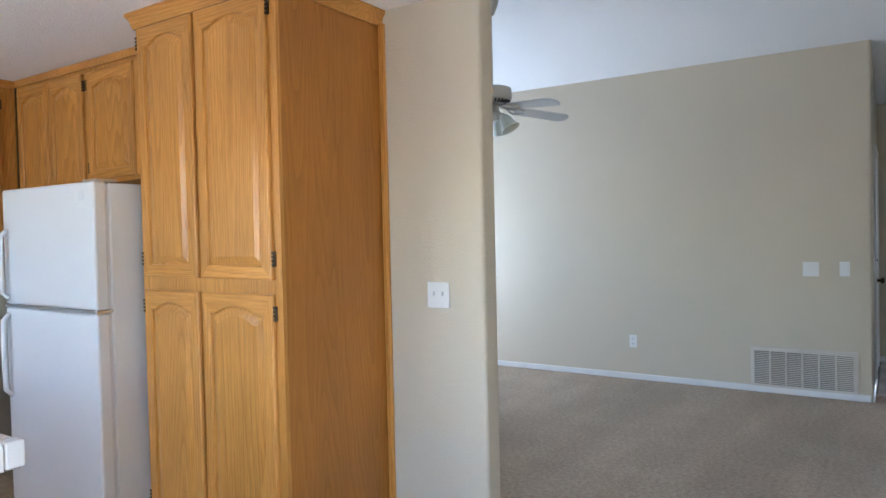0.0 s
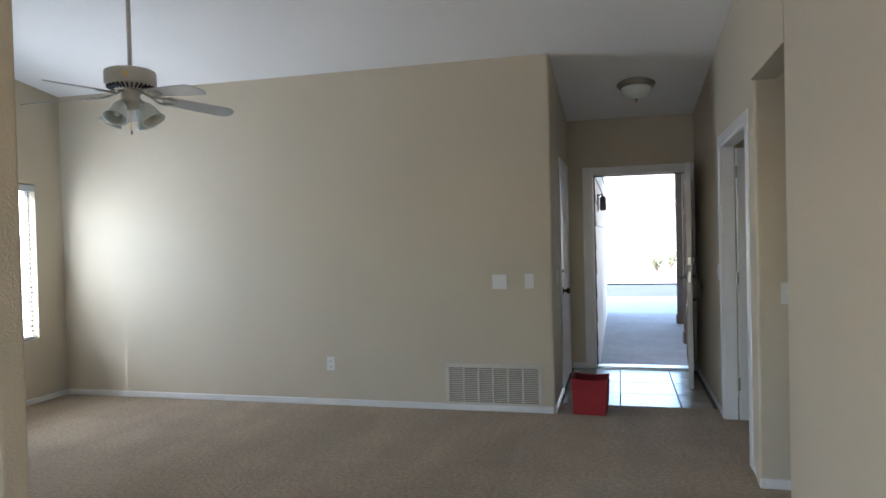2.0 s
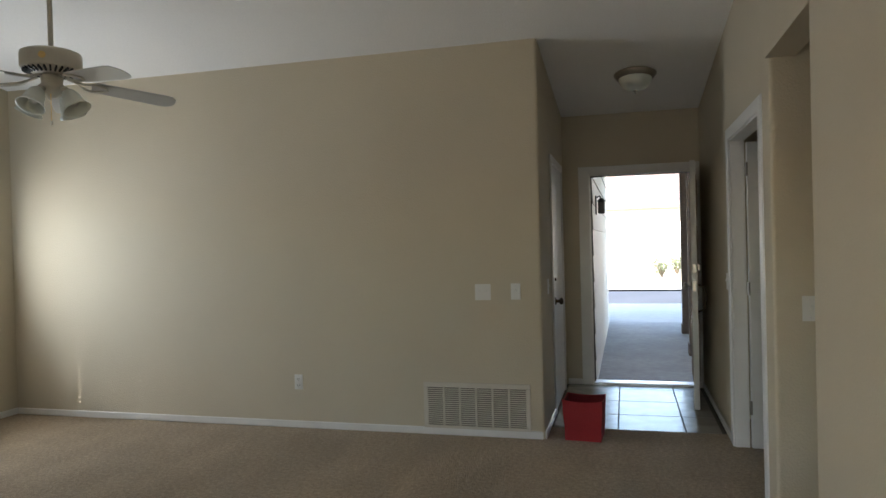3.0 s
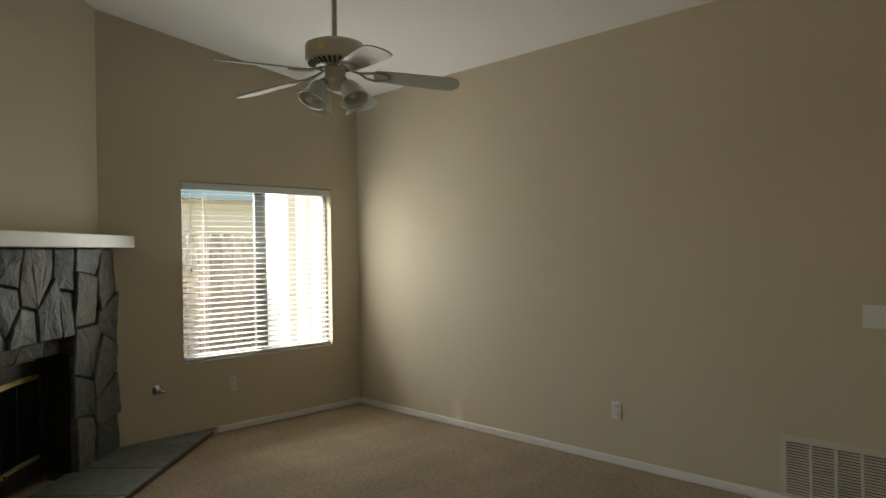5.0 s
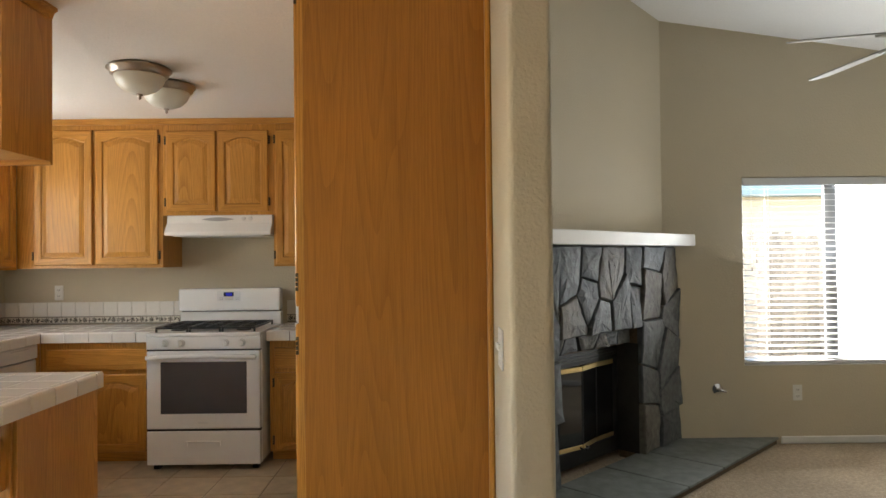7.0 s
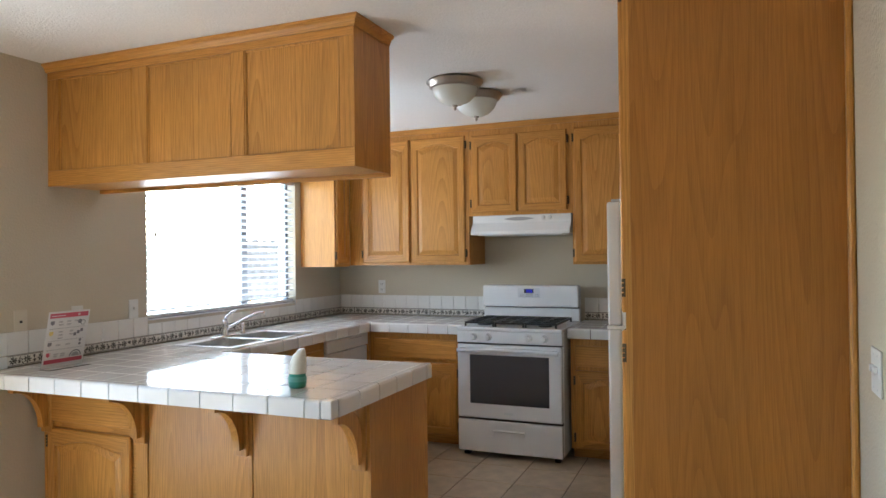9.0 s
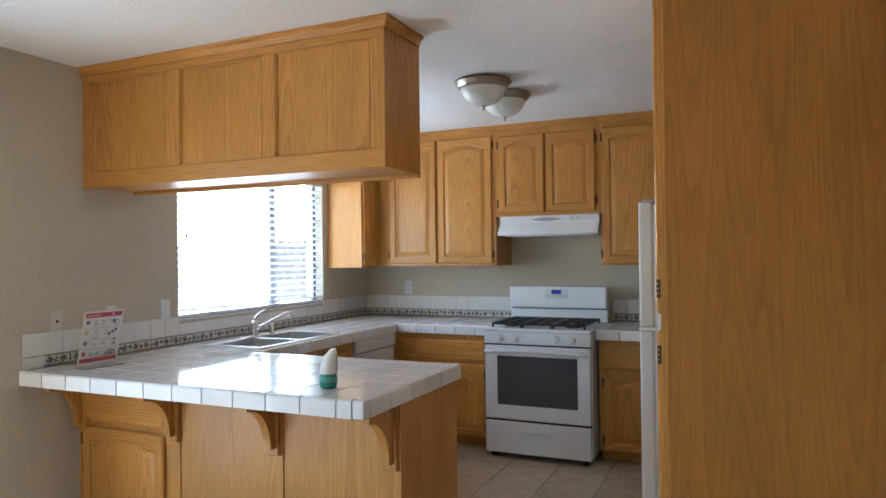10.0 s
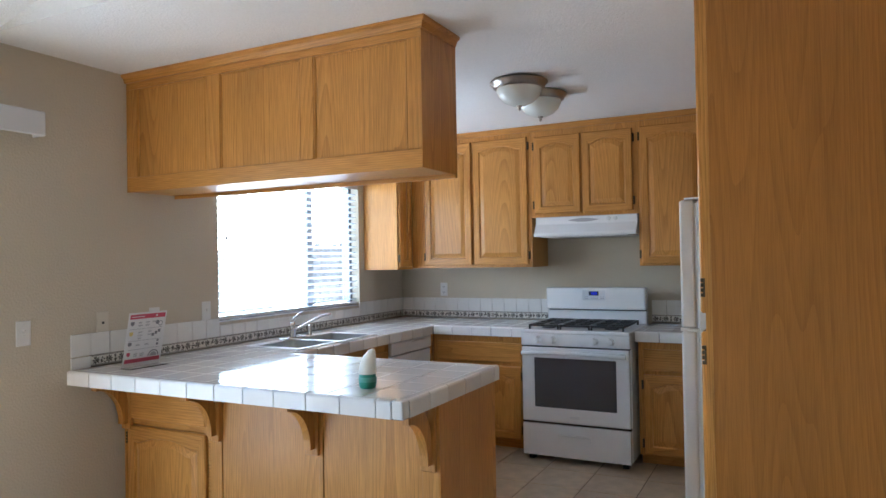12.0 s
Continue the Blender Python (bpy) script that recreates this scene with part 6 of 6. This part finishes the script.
# ---------------------------------------------------------------- dome lamps
def dome(at, label, radius=0.165, lean=0.0):
    th = thing("ceiling_lamp", at, label, "ceiling lamp", "dome ceiling lamps")
    M = Matrix.Translation(at) @ Matrix.Rotation(lean, 4, "X")
    k = radius / 0.165
    part("metal_pan", placed(lathe([(0.0, 0.0), (0.150 * k, 0.0), (0.165 * k, -0.010), (0.165 * k, -0.018), (0.150 * k, -0.030), (0.148 * k, -0.042), (0.128 * k, -0.050), (0.0, -0.050)], 40), M), NICKEL, th, "stepped brushed nickel rim", True)
    part("glass_bowl", placed(lathe([(0.129 * k, -0.046), (0.128 * k, -0.064), (0.114 * k, -0.095), (0.085 * k, -0.124), (0.043 * k, -0.142), (0.0, -0.147)], 40), M), FROST, th, "frosted glass bowl", True)
    part("finial", placed(lathe([(0.0, -0.143), (0.016, -0.145), (0.016, -0.151), (0.006, -0.156), (0.009, -0.164), (0.005, -0.173), (0, -0.176)], 16), M), NICKEL, th, smooth=True)
    return th


dome((-3.229, -5.54, ZK), "brushed nickel ceiling lamp with a frosted bowl")
dome((-3.585, -5.536, ZK), "brushed nickel ceiling lamp with a frosted bowl")
dome((0.68, 0.86, vault(0.68, 0.86)), "brushed nickel ceiling lamp over the entry", 0.165, -math.atan(0.122))

# ---------------------------------------------------------------- loose things
bag = thing("storage_bin", (0.27, 0.10, 0), "open red fabric storage bin on the carpet", "bin")
bm = bmesh.new()
bw, bd_, bh = 0.265, 0.24, 0.285
def bin_ring(w, d, z, sag=0.0):
    pts = []
    for x0, y0, x1, y1 in ((-1, -1, 1, -1), (1, -1, 1, 1), (1, 1, -1, 1), (-1, 1, -1, -1)):
        for k in range(5):
            q = k / 5
            pts.append(((x0 + (x1 - x0) * q) * w / 2, (y0 + (y1 - y0) * q) * d / 2, z - sag * math.sin(math.pi * q)))
    return pts
rows = []
for w, d, z, s in ((bw * 0.94, bd_ * 0.94, 0.003, 0), (bw * 0.97, bd_ * 0.99, 0.10, 0), (bw, bd_, 0.2, 0), (bw * 1.03, bd_ * 1.02, bh, 0.012), (bw * 1.03 - 0.012, bd_ * 1.02 - 0.012, bh, 0.012), (bw - 0.012, bd_ - 0.012, 0.2, 0), (bw * 0.94 - 0.012, bd_ * 0.94 - 0.012, 0.012, 0)):
    rows.append([bm.verts.new(Vector(p) + Vector((0.006 * noise.noise((p[0] * 9, p[1] * 9, p[2] * 7)), 0.006 * noise.noise((p[0] * 9, p[2] * 9, 5)), 0))) for p in bin_ring(w, d, z, s)])
for ri, (ra, rb) in enumerate(zip(rows, rows[1:])):
    for k in range(len(ra)):
        j = (k + 1) % len(ra)
        f = bm.faces.new((ra[k], ra[j], rb[j], rb[k]))
        f.material_index = 1 if ri > 3 else 0
bm.faces.new(rows[0][::-1])
f = bm.faces.new(rows[-1])
f.material_index = 1
bm.transform(Matrix.Translation((0.27, 0.10, 0)) @ Matrix.Rotation(radians(-4), 4, "Z"))
part("bin_body", bm, [RED, REDIN], bag)
part("rim_binding", placed(tube([(p[0], p[1], p[2]) for p in bin_ring(bw * 1.035, bd_ * 1.025, bh, 0.012)] + [bin_ring(bw * 1.035, bd_ * 1.025, bh, 0.012)[0]], 0.004, 6), Matrix.Translation((0.27, 0.10, 0)) @ Matrix.Rotation(radians(-4), 4, "Z")), RED, bag)

FA = (-1.878, -5.710, ZT)
fresh = thing("air_freshener", FA, "cone air freshener, cream top on a green base", "air freshener")
fbase = part("base", lathe([(0, 0.001), (0.030, 0.001), (0.034, 0.008), (0.0365, 0.024), (0.0355, 0.030), (0.034, 0.046), (0.033, 0.058), (0.0, 0.058)], 32, FA), GREEN, fresh, smooth=True)
part("band", lathe([(0.0362, 0.027), (0.0372, 0.030), (0.0366, 0.044), (0.0348, 0.047)], 32, FA), GREENPALE, fbase, "paler translucent green band", True)
bm = lathe([(0.0345, 0.0585), (0.0355, 0.066), (0.0345, 0.085), (0.031, 0.108), (0.0255, 0.130), (0.0185, 0.149), (0.0135, 0.157), (0.009, 0.1585), (0, 0.159)], 32, FA)
away = Vector((-0.62, -0.78)).orthogonal().normalized()
for v in bm.verts:
    q = max(0, v.co.z - ZT - 0.062) / 0.097
    v.co.x += away.x * -0.017 * q ** 1.5
    v.co.y += away.y * -0.017 * q ** 1.5
    if v.co.z > ZT + 0.145:
        d = (v.co.x - FA[0]) * away.x + (v.co.y - FA[1]) * away.y
        v.co.z -= (d + 0.03) * 0.30
part("cone", bm, CREAM, fresh, smooth=True)

# counter card in a clear stand
SB = Matrix.Translation((-1.942, -7.116, ZT + 0.0015)) @ Matrix.Rotation(radians(177), 4, "Z")
SG = SB @ Matrix.Translation((0, 0, 0.004)) @ Matrix.Rotation(radians(13.6), 4, "X")
sign = thing("counter_card", (-1.942, -7.116, ZT), "printed letter-size card in a clear stand on the counter", "card stand")
sb = part("card", placed(box((-0.108, -0.001, 0.0), (0.108, 0.001, 0.279)), SG), PAPER, sign)
part("stand", placed(boxes(((-0.112, -0.072, 0.003), (0.112, -0.069, 0.19)), ((-0.112, -0.072, 0.0), (0.112, 0.012, 0.003))), SB), CLEAR, sign, "clear acrylic holder")
for v0, v1 in ((0.247, 0.270), (0.020, 0.040)):
    part("heading_band", placed(box((-0.100, -0.0016, v0), (0.100, -0.0011, v1)), SG), PINK, sb, "crimson printed band")
bm = boxes(((-0.094, -0.0016, 0.256), (-0.02, -0.0013, 0.260)))
for u in (0.045, 0.051):
    add_box(bm, (u, -0.0018, 0.254), (u + 0.004, -0.0016, 0.264))
part("heading_print", placed(bm, SG), PAPER, sb)
bm = bmesh.new()
rnd = random.Random(4)
for v in (0.194, 0.133, 0.088):
    add_box(bm, (-0.095, -0.0016, v), (0.092, -0.0012, v + 0.0012))
for v0, cols in ((0.228, (-0.05, -0.008, 0.03)), (0.213, (-0.05, -0.008)), (0.178, (-0.045, 0.012)), (0.162, (-0.045, 0.012)), (0.146, (-0.045,)), (0.112, (-0.05, 0.0)), (0.066, (-0.055, -0.02)), (0.055, (-0.055, -0.02))):
    for u0 in cols:
        for k in range(2):
            add_box(bm, (u0, -0.0016, v0 - 0.004 * k), (u0 + rnd.uniform(0.018, 0.027), -0.0011, v0 - 0.004 * k + 0.0016))
part("print_lines", placed(bm, SG), INK, sb)


def shield(u, v, mat):
    pts = [(-0.010, 0.011), (0.010, 0.011), (0.010, -0.003), (0.0, -0.011), (-0.010, -0.003)]
    bm = bmesh.new()
    rows = [[bm.verts.new((u + a, w, v + b)) for a, b in pts] for w in (-0.0011, -0.0017)]
    for row in rows:
        bm.faces.new(row)
    for k in range(5):
        bm.faces.new((rows[0][k], rows[0][(k + 1) % 5], rows[1][(k + 1) % 5], rows[1][k]))
    part("icon", placed(bm, SG), mat, sb)


for v, mat in ((0.222, INK), (0.170, YELLOW), (0.116, INK), (0.064, PINK)):
    shield(-0.083, v, mat)


def print_ring(u, v, r0, r1, mat, a0=0.0, a1=2 * math.pi):
    """A flat printed ring or arc."""
    bm = bmesh.new()
    n = 24
    rows = [[bm.verts.new((u + math.cos(a0 + (a1 - a0) * k / n) * r, -0.0016, v + math.sin(a0 + (a1 - a0) * k / n) * r)) for k in range(n + 1)] for r in (r0, r1)]
    for k in range(n):
        bm.faces.new((rows[0][k], rows[0][k + 1], rows[1][k + 1], rows[1][k]))
    part("picture_ring", placed(bm, SG), mat, sb)


print_ring(0.060, 0.222, 0.0005, 0.011, INK)
print_ring(0.078, 0.215, 0.010, 0.013, INK)
print_ring(0.075, 0.125, 0.0005, 0.007, INK)
print_ring(0.075, 0.106, 0.0005, 0.007, INK)
print_ring(0.060, 0.045, 0.026, 0.032, INK, 0.0, math.pi)
print_ring(0.060, 0.045, 0.0005, 0.021, VENTGREY, 0.0, math.pi)
bm = bmesh.new()
for k in range(3):
    add_box(bm, (0.035 + 0.017 * k, -0.0016, 0.150 + 0.009 * k), (0.049 + 0.017 * k, -0.0012, 0.166 + 0.009 * k))
part("picture_blocks", placed(bm, SG), INK, sb)

# ---------------------------------------------------------------- outdoors
structure("ground", boxes(((-400, -400, -0.5), (400, -9.2, -0.12)), ((-400, -9.2, -0.5), (XW - 0.15, 7.4, -0.12)), ((XR + 0.13, -9.2, -0.5), (400, 7.4, -0.12)), ((-400, 7.4, -0.5), (400, 11.4, -0.12)), ((-400, 16.0, -0.5), (400, 400, -0.12))), DIRT, "dry pale ground round the house")
structure("road", box((-400, 11.4, -0.5), (400, 16.0, -0.17)), ASPHALT, "grey asphalt street")
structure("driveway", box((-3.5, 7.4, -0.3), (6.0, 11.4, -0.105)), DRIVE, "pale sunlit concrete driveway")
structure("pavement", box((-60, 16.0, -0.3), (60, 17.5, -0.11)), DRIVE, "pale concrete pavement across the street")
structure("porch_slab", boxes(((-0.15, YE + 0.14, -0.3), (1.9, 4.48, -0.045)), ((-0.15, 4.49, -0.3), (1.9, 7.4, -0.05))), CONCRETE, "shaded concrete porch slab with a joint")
# added reflector below the window, out of view; brightens the ceiling
structure("pavement_side", box((-6.9, -6.5, -0.3), (XW - 0.15, 0.34, -0.08)), BOUNCE, "added unseen pale slab that bounces sun up to the ceiling")
# added out of view to keep sky light off the porch and entry
structure("wall_porch_east", box((2.3, YE + 0.2, -0.12), (2.5, 7.4, 2.72)), STUCCO, "added unseen wall that cuts sky light from the porch")
structure("patio_slab", box((XK - 0.3, -9.2, -0.3), (XR + 0.3, YS - 0.15, -0.05)), CONCRETE, "concrete patio slab")

# added out of view: its depth sets the sun patch on the dining floor
pc = thing("patio_sun_block", (-0.3, -8.6, -0.05), "added unseen roof that limits sun through the patio door", "patio cover")
part("roof", box((-2.40, -8.5, 2.46), (XR + 0.6, YS - 0.151, 2.54)), STUCCO, pc)
for x in (-2.3, XR + 0.3):
    part("post", box((x - 0.05, -8.45, -0.05), (x + 0.05, -8.35, 2.46)), STUCCO, pc)
# the wing beside the porch, with lap siding
sd = structure("wall_porch", box((-3.6, YE + 0.14, -0.12), (0.262, 7.45, 2.75)), SIDING, "pale lap-sided garage wall along the porch")
bm = box((0, 0, 0), (0.016, 7.45 - YE - 0.14, 0.255))
for v in bm.verts:
    if v.co.z > 0.2:
        v.co.x *= 0.25
board = mesh_of("siding_board", bm, SIDING)
for k in range(11):
    piece("siding_board", board, sd, (0.2625, YE + 0.14, -0.05 + k * 0.258))
# reaches well past the posts, out of view, to cut sky light
structure("porch_roof", box((-3.7, YE + 0.14, 2.72), (4.6, 8.6, 2.9)), STUCCOT, "porch roof")
structure("roof_eave", box((XW - 0.60, YB, 2.56), (XW - 0.1505, 0.34, 2.66)), STUCCOW, "pale boxed eave over the side window")
structure("roof_house", boxes(((XW - 0.6, -3.72, 3.6), (XR + 0.6, -3.5, 3.7))), ROOF, "brown roof ridge")
for x, y in ((1.37, 4.0), (1.44, 6.0)):
    pt = thing("porch_post", (x, y, -0.05), "brown stained square porch post", "post", "porch posts")
    part("shaft", box((x - 0.06, y - 0.06, -0.045), (x + 0.06, y + 0.06, 2.72), 0.006), POSTW, pt)
    part("base_trim", box((x - 0.075, y - 0.075, -0.045), (x + 0.075, y + 0.075, 0.10), 0.006), POSTW, pt)
sc = thing("wall_lantern", (0.282, 2.60, 1.75), "small black wall lantern on the siding", "wall lamp")
part("back_plate", box((0.2795, 2.56, 1.66), (0.293, 2.64, 1.86), 0.004), BLACK, sc)
part("lantern_cage", box((0.307, 2.55, 1.67), (0.377, 2.65, 1.80), 0.01), BLACK, sc)
part("arm", tube([(0.292, 2.60, 1.84), (0.327, 2.60, 1.86), (0.342, 2.60, 1.80)], 0.008, 8), BLACK, sc)
part("lantern_cap", lathe([(0.05, 0.0), (0.02, 0.03), (0, 0.04)], 12, (0.342, 2.60, 1.80)), BLACK, sc)
mat_ = structure("trim_doormat", box((0.35, YE + 0.18, -0.045), (1.08, YE + 0.46, -0.033), 0.004), DUST, "worn dark doormat")


def house(x0, x1, y0, y1, h, roof, label, wins, wall=STUCCO):
    """A single-storey house across the way with a gabled roof."""
    th = thing("house", ((x0 + x1) / 2, (y0 + y1) / 2, -0.12), label, "house")
    part("wall", box((x0, y0, -0.12), (x1, y1, h)), wall, th)
    bm = bmesh.new()
    yr = (y0 + y1) / 2
    pts = [(y0 - 0.6, h), (y1 + 0.6, h), (y1 + 0.6, h + 0.15), (yr, h + roof), (y0 - 0.6, h + 0.15)]
    rows = [[bm.verts.new((x, y, z)) for y, z in pts] for x in (x0 - 0.4, x1 + 0.4)]
    for k in range(5):
        bm.faces.new((rows[0][k], rows[0][(k + 1) % 5], rows[1][(k + 1) % 5], rows[1][k]))
    bm.faces.new(rows[0])
    bm.faces.new(rows[1])
    part("roof", bm, ROOF, th)
    for a, b, z0, z1 in wins:
        w = part("window", box((a, y0 - 0.03, z0), (b, y0 + 0.02, z1)), DARKGLASS, th)
        part("window_frame", boxes(((a - 0.07, y0 - 0.05, z0 - 0.07), (a, y0 - 0.001, z1 + 0.07)), ((b, y0 - 0.05, z0 - 0.07), (b + 0.07, y0 - 0.001, z1 + 0.07)), ((a, y0 - 0.05, z1), (b, y0 - 0.001, z1 + 0.07)), ((a, y0 - 0.05, z0 - 0.07), (b, y0 - 0.001, z0)), (((a + b) / 2 - 0.03, y0 - 0.05, z0), ((a + b) / 2 + 0.03, y0 - 0.031, z1))), TRIM, w)
    return th


house(-9, 10, 28, 37, 2.7, 2.2, "pale single-storey house across the street", [], STUCCO)


def shrub(at, spread, height, seed, label):
    th = thing("shrub", at, label, "shrub", "shrubs across the street")
    rnd = random.Random(seed)
    tw, lv = bmesh.new(), bmesh.new()
    for k in range(16):
        a, r = rnd.uniform(0, 6.28), rnd.uniform(0.3, 1) * spread
        tip = Vector((at[0] + math.cos(a) * r, at[1] + math.sin(a) * r, at[2] + height * rnd.uniform(0.5, 1)))
        base = Vector(at)
        t = tube([base, base.lerp(tip, 0.5) + Vector((0, 0, 0.1)), tip], [0.02, 0.012, 0.004], 5)
        tmp = bpy.data.meshes.new("tmp")
        t.to_mesh(tmp)
        t.free()
        tw.from_mesh(tmp)
        bpy.data.meshes.remove(tmp)
        for j in range(40):
            p = base.lerp(tip, rnd.uniform(0.35, 1.05)) + Vector((rnd.gauss(0, 0.12), rnd.gauss(0, 0.12), rnd.gauss(0, 0.1)))
            d = Vector((rnd.uniform(-1, 1), rnd.uniform(-1, 1), rnd.uniform(-0.3, 1))).normalized() * 0.07
            s = d.orthogonal().normalized() * 0.03
            lv.faces.new([lv.verts.new(q) for q in (p, p + d * 0.5 + s, p + d, p + d * 0.5 - s)])
    part("branches", tw, BARK, th)
    part("leaves", lv, LEAF, th)
    return th


for x, y, s, h, k in ((1.9, 22.4, 0.9, 0.9, 1), (3.4, 23.0, 0.8, 1.1, 2), (2.6, 24.5, 0.7, 0.8, 3)):
    shrub((x, y, -0.12), s, h, k, "low dusty green shrub across the street")

structure("wall_back_yard", box((-12, -15.2, -0.12), (9, -15.0, 1.7)), STUCCOT, "tan garden wall behind the patio")

# the side yard seen through the living-room window
fence = thing("board_fence", (-7.5, -1.0, -0.12), "weathered dog-eared board fence in the side yard", "fence")
rnd = random.Random(11)
for kind in range(3):
    h = 1.76 + 0.02 * kind
    bm = bmesh.new()
    out = [(0, 0), (0.138, 0), (0.138, h - 0.04), (0.105, h), (0.033, h), (0, h - 0.04)]
    a = [bm.verts.new((0.0, u, v)) for u, v in out]
    b = [bm.verts.new((0.018, u, v)) for u, v in out]
    bm.faces.new(a[::-1])
    bm.faces.new(b)
    for i in range(6):
        j = (i + 1) % 6
        bm.faces.new((a[i], a[j], b[j], b[i]))
    tile_meshes["fence", kind] = mesh_of("board", bm, FENCE)
# carried on south as a dark backdrop; stops where open sky should show
y = -10.45
while y < 3.6:
    piece("board", tile_meshes["fence", rnd.randrange(3)], fence, (-7.5, y, -0.12))
    y += 0.146
for z in (0.25, 1.35):
    part("rail", box((-7.56, -10.45, z), (-7.501, 3.7, z + 0.09)), FENCE, fence)
nb = thing("neighbour_house", (-11.0, 2.0, -0.12), "yellowish neighbouring house behind the fence with a teal fascia", "house")
part("wall", box((-14, -3.0, -0.12), (-9.6, 7.0, 2.25)), STUCCOY, nb)
part("fascia", box((-14.4, -3.4, 2.25), (-9.3, 7.4, 2.42)), TEAL, nb)
part("roof", box((-14.4, -3.4, 2.421), (-9.35, 7.35, 2.52)), ROOF, nb)
# added house: hides bright sky so the kitchen blind's gaps turn dark
sn = thing("neighbour_house", (-12.4, -9.7, -0.12), "added tan house that darkens the view behind the kitchen blind", "house")
part("wall", box((-14.5, -11.9, -0.12), (-10.4, -7.6, 2.9)), STUCCOT, sn)
part("fascia", box((-14.9, -12.3, 2.9), (-10.0, -7.2, 3.08)), TEAL, sn)
part("roof", box((-14.9, -12.3, 3.081), (-10.05, -7.25, 3.5)), ROOF, sn)
# our own pale garage wing to the north-west, lit by the sun
wing = structure("wall_wing", box((-6.9, 0.35, -0.12), (-6.3, 6.0, 2.6)), STUCCOW, "pale sunlit stucco wall in the side yard")
structure("wall_wing_return", box((-6.3, 0.55, -0.12), (XW - 0.15, 0.75, 2.6)), STUCCOW, "pale sunlit stucco wall beside the window")
dsp = thing("downspout", (-6.28, 0.29, -0.12), "pale downspout on the stucco corner", "downspout")
part("pipe", box((-6.33, 0.24, -0.12), (-6.23, 0.345, 2.3), 0.01), PIPEW, dsp)
part("elbow", box((-6.33, 0.24, 2.3), (-6.23, 0.5, 2.38), 0.01), PIPEW, dsp)

# ---------------------------------------------------------------- floor tiles, piece by piece
KT = 0.335
kt = mesh_of("floor_tile", box((0, 0, -0.006), (KT - 0.006, KT - 0.006, 0.0), 0.0015), FLOORTILE)
for i in range(-10, 0):
    for j in range(-11, 0):
        x, y = -1.32 + i * KT + 0.0, YP + j * KT + 0.09
        if x > XK - 0.02 and y > YS - 0.02 and y + KT < YP + 0.12:
            piece("floor_tile", kt, kfloor, (x, y, 0))
ET = 0.475
et = mesh_of("floor_tile", box((0, 0, -0.006), (ET - 0.008, ET - 0.008, 0.0), 0.0015), ENTRYTILE)
for i in range(-1, 3):
    for j in range(0, 4):
        x, y = 0.495 - 0.475 + (i) * ET + 0.004, 0.345 + j * ET - 0.03
        w0, w1 = max(0.0, x), min(XR, x + ET - 0.008)
        v0, v1 = max(0.345, y), min(YE - 0.0, y + ET - 0.008)
        if w1 - w0 > 0.05 and v1 - v0 > 0.05:
            piece("floor_tile", tile_mesh((w1 - w0, v1 - v0, 0.006), ENTRYTILE), efloor, ((w0 + w1) / 2, (v0 + v1) / 2, -0.003))
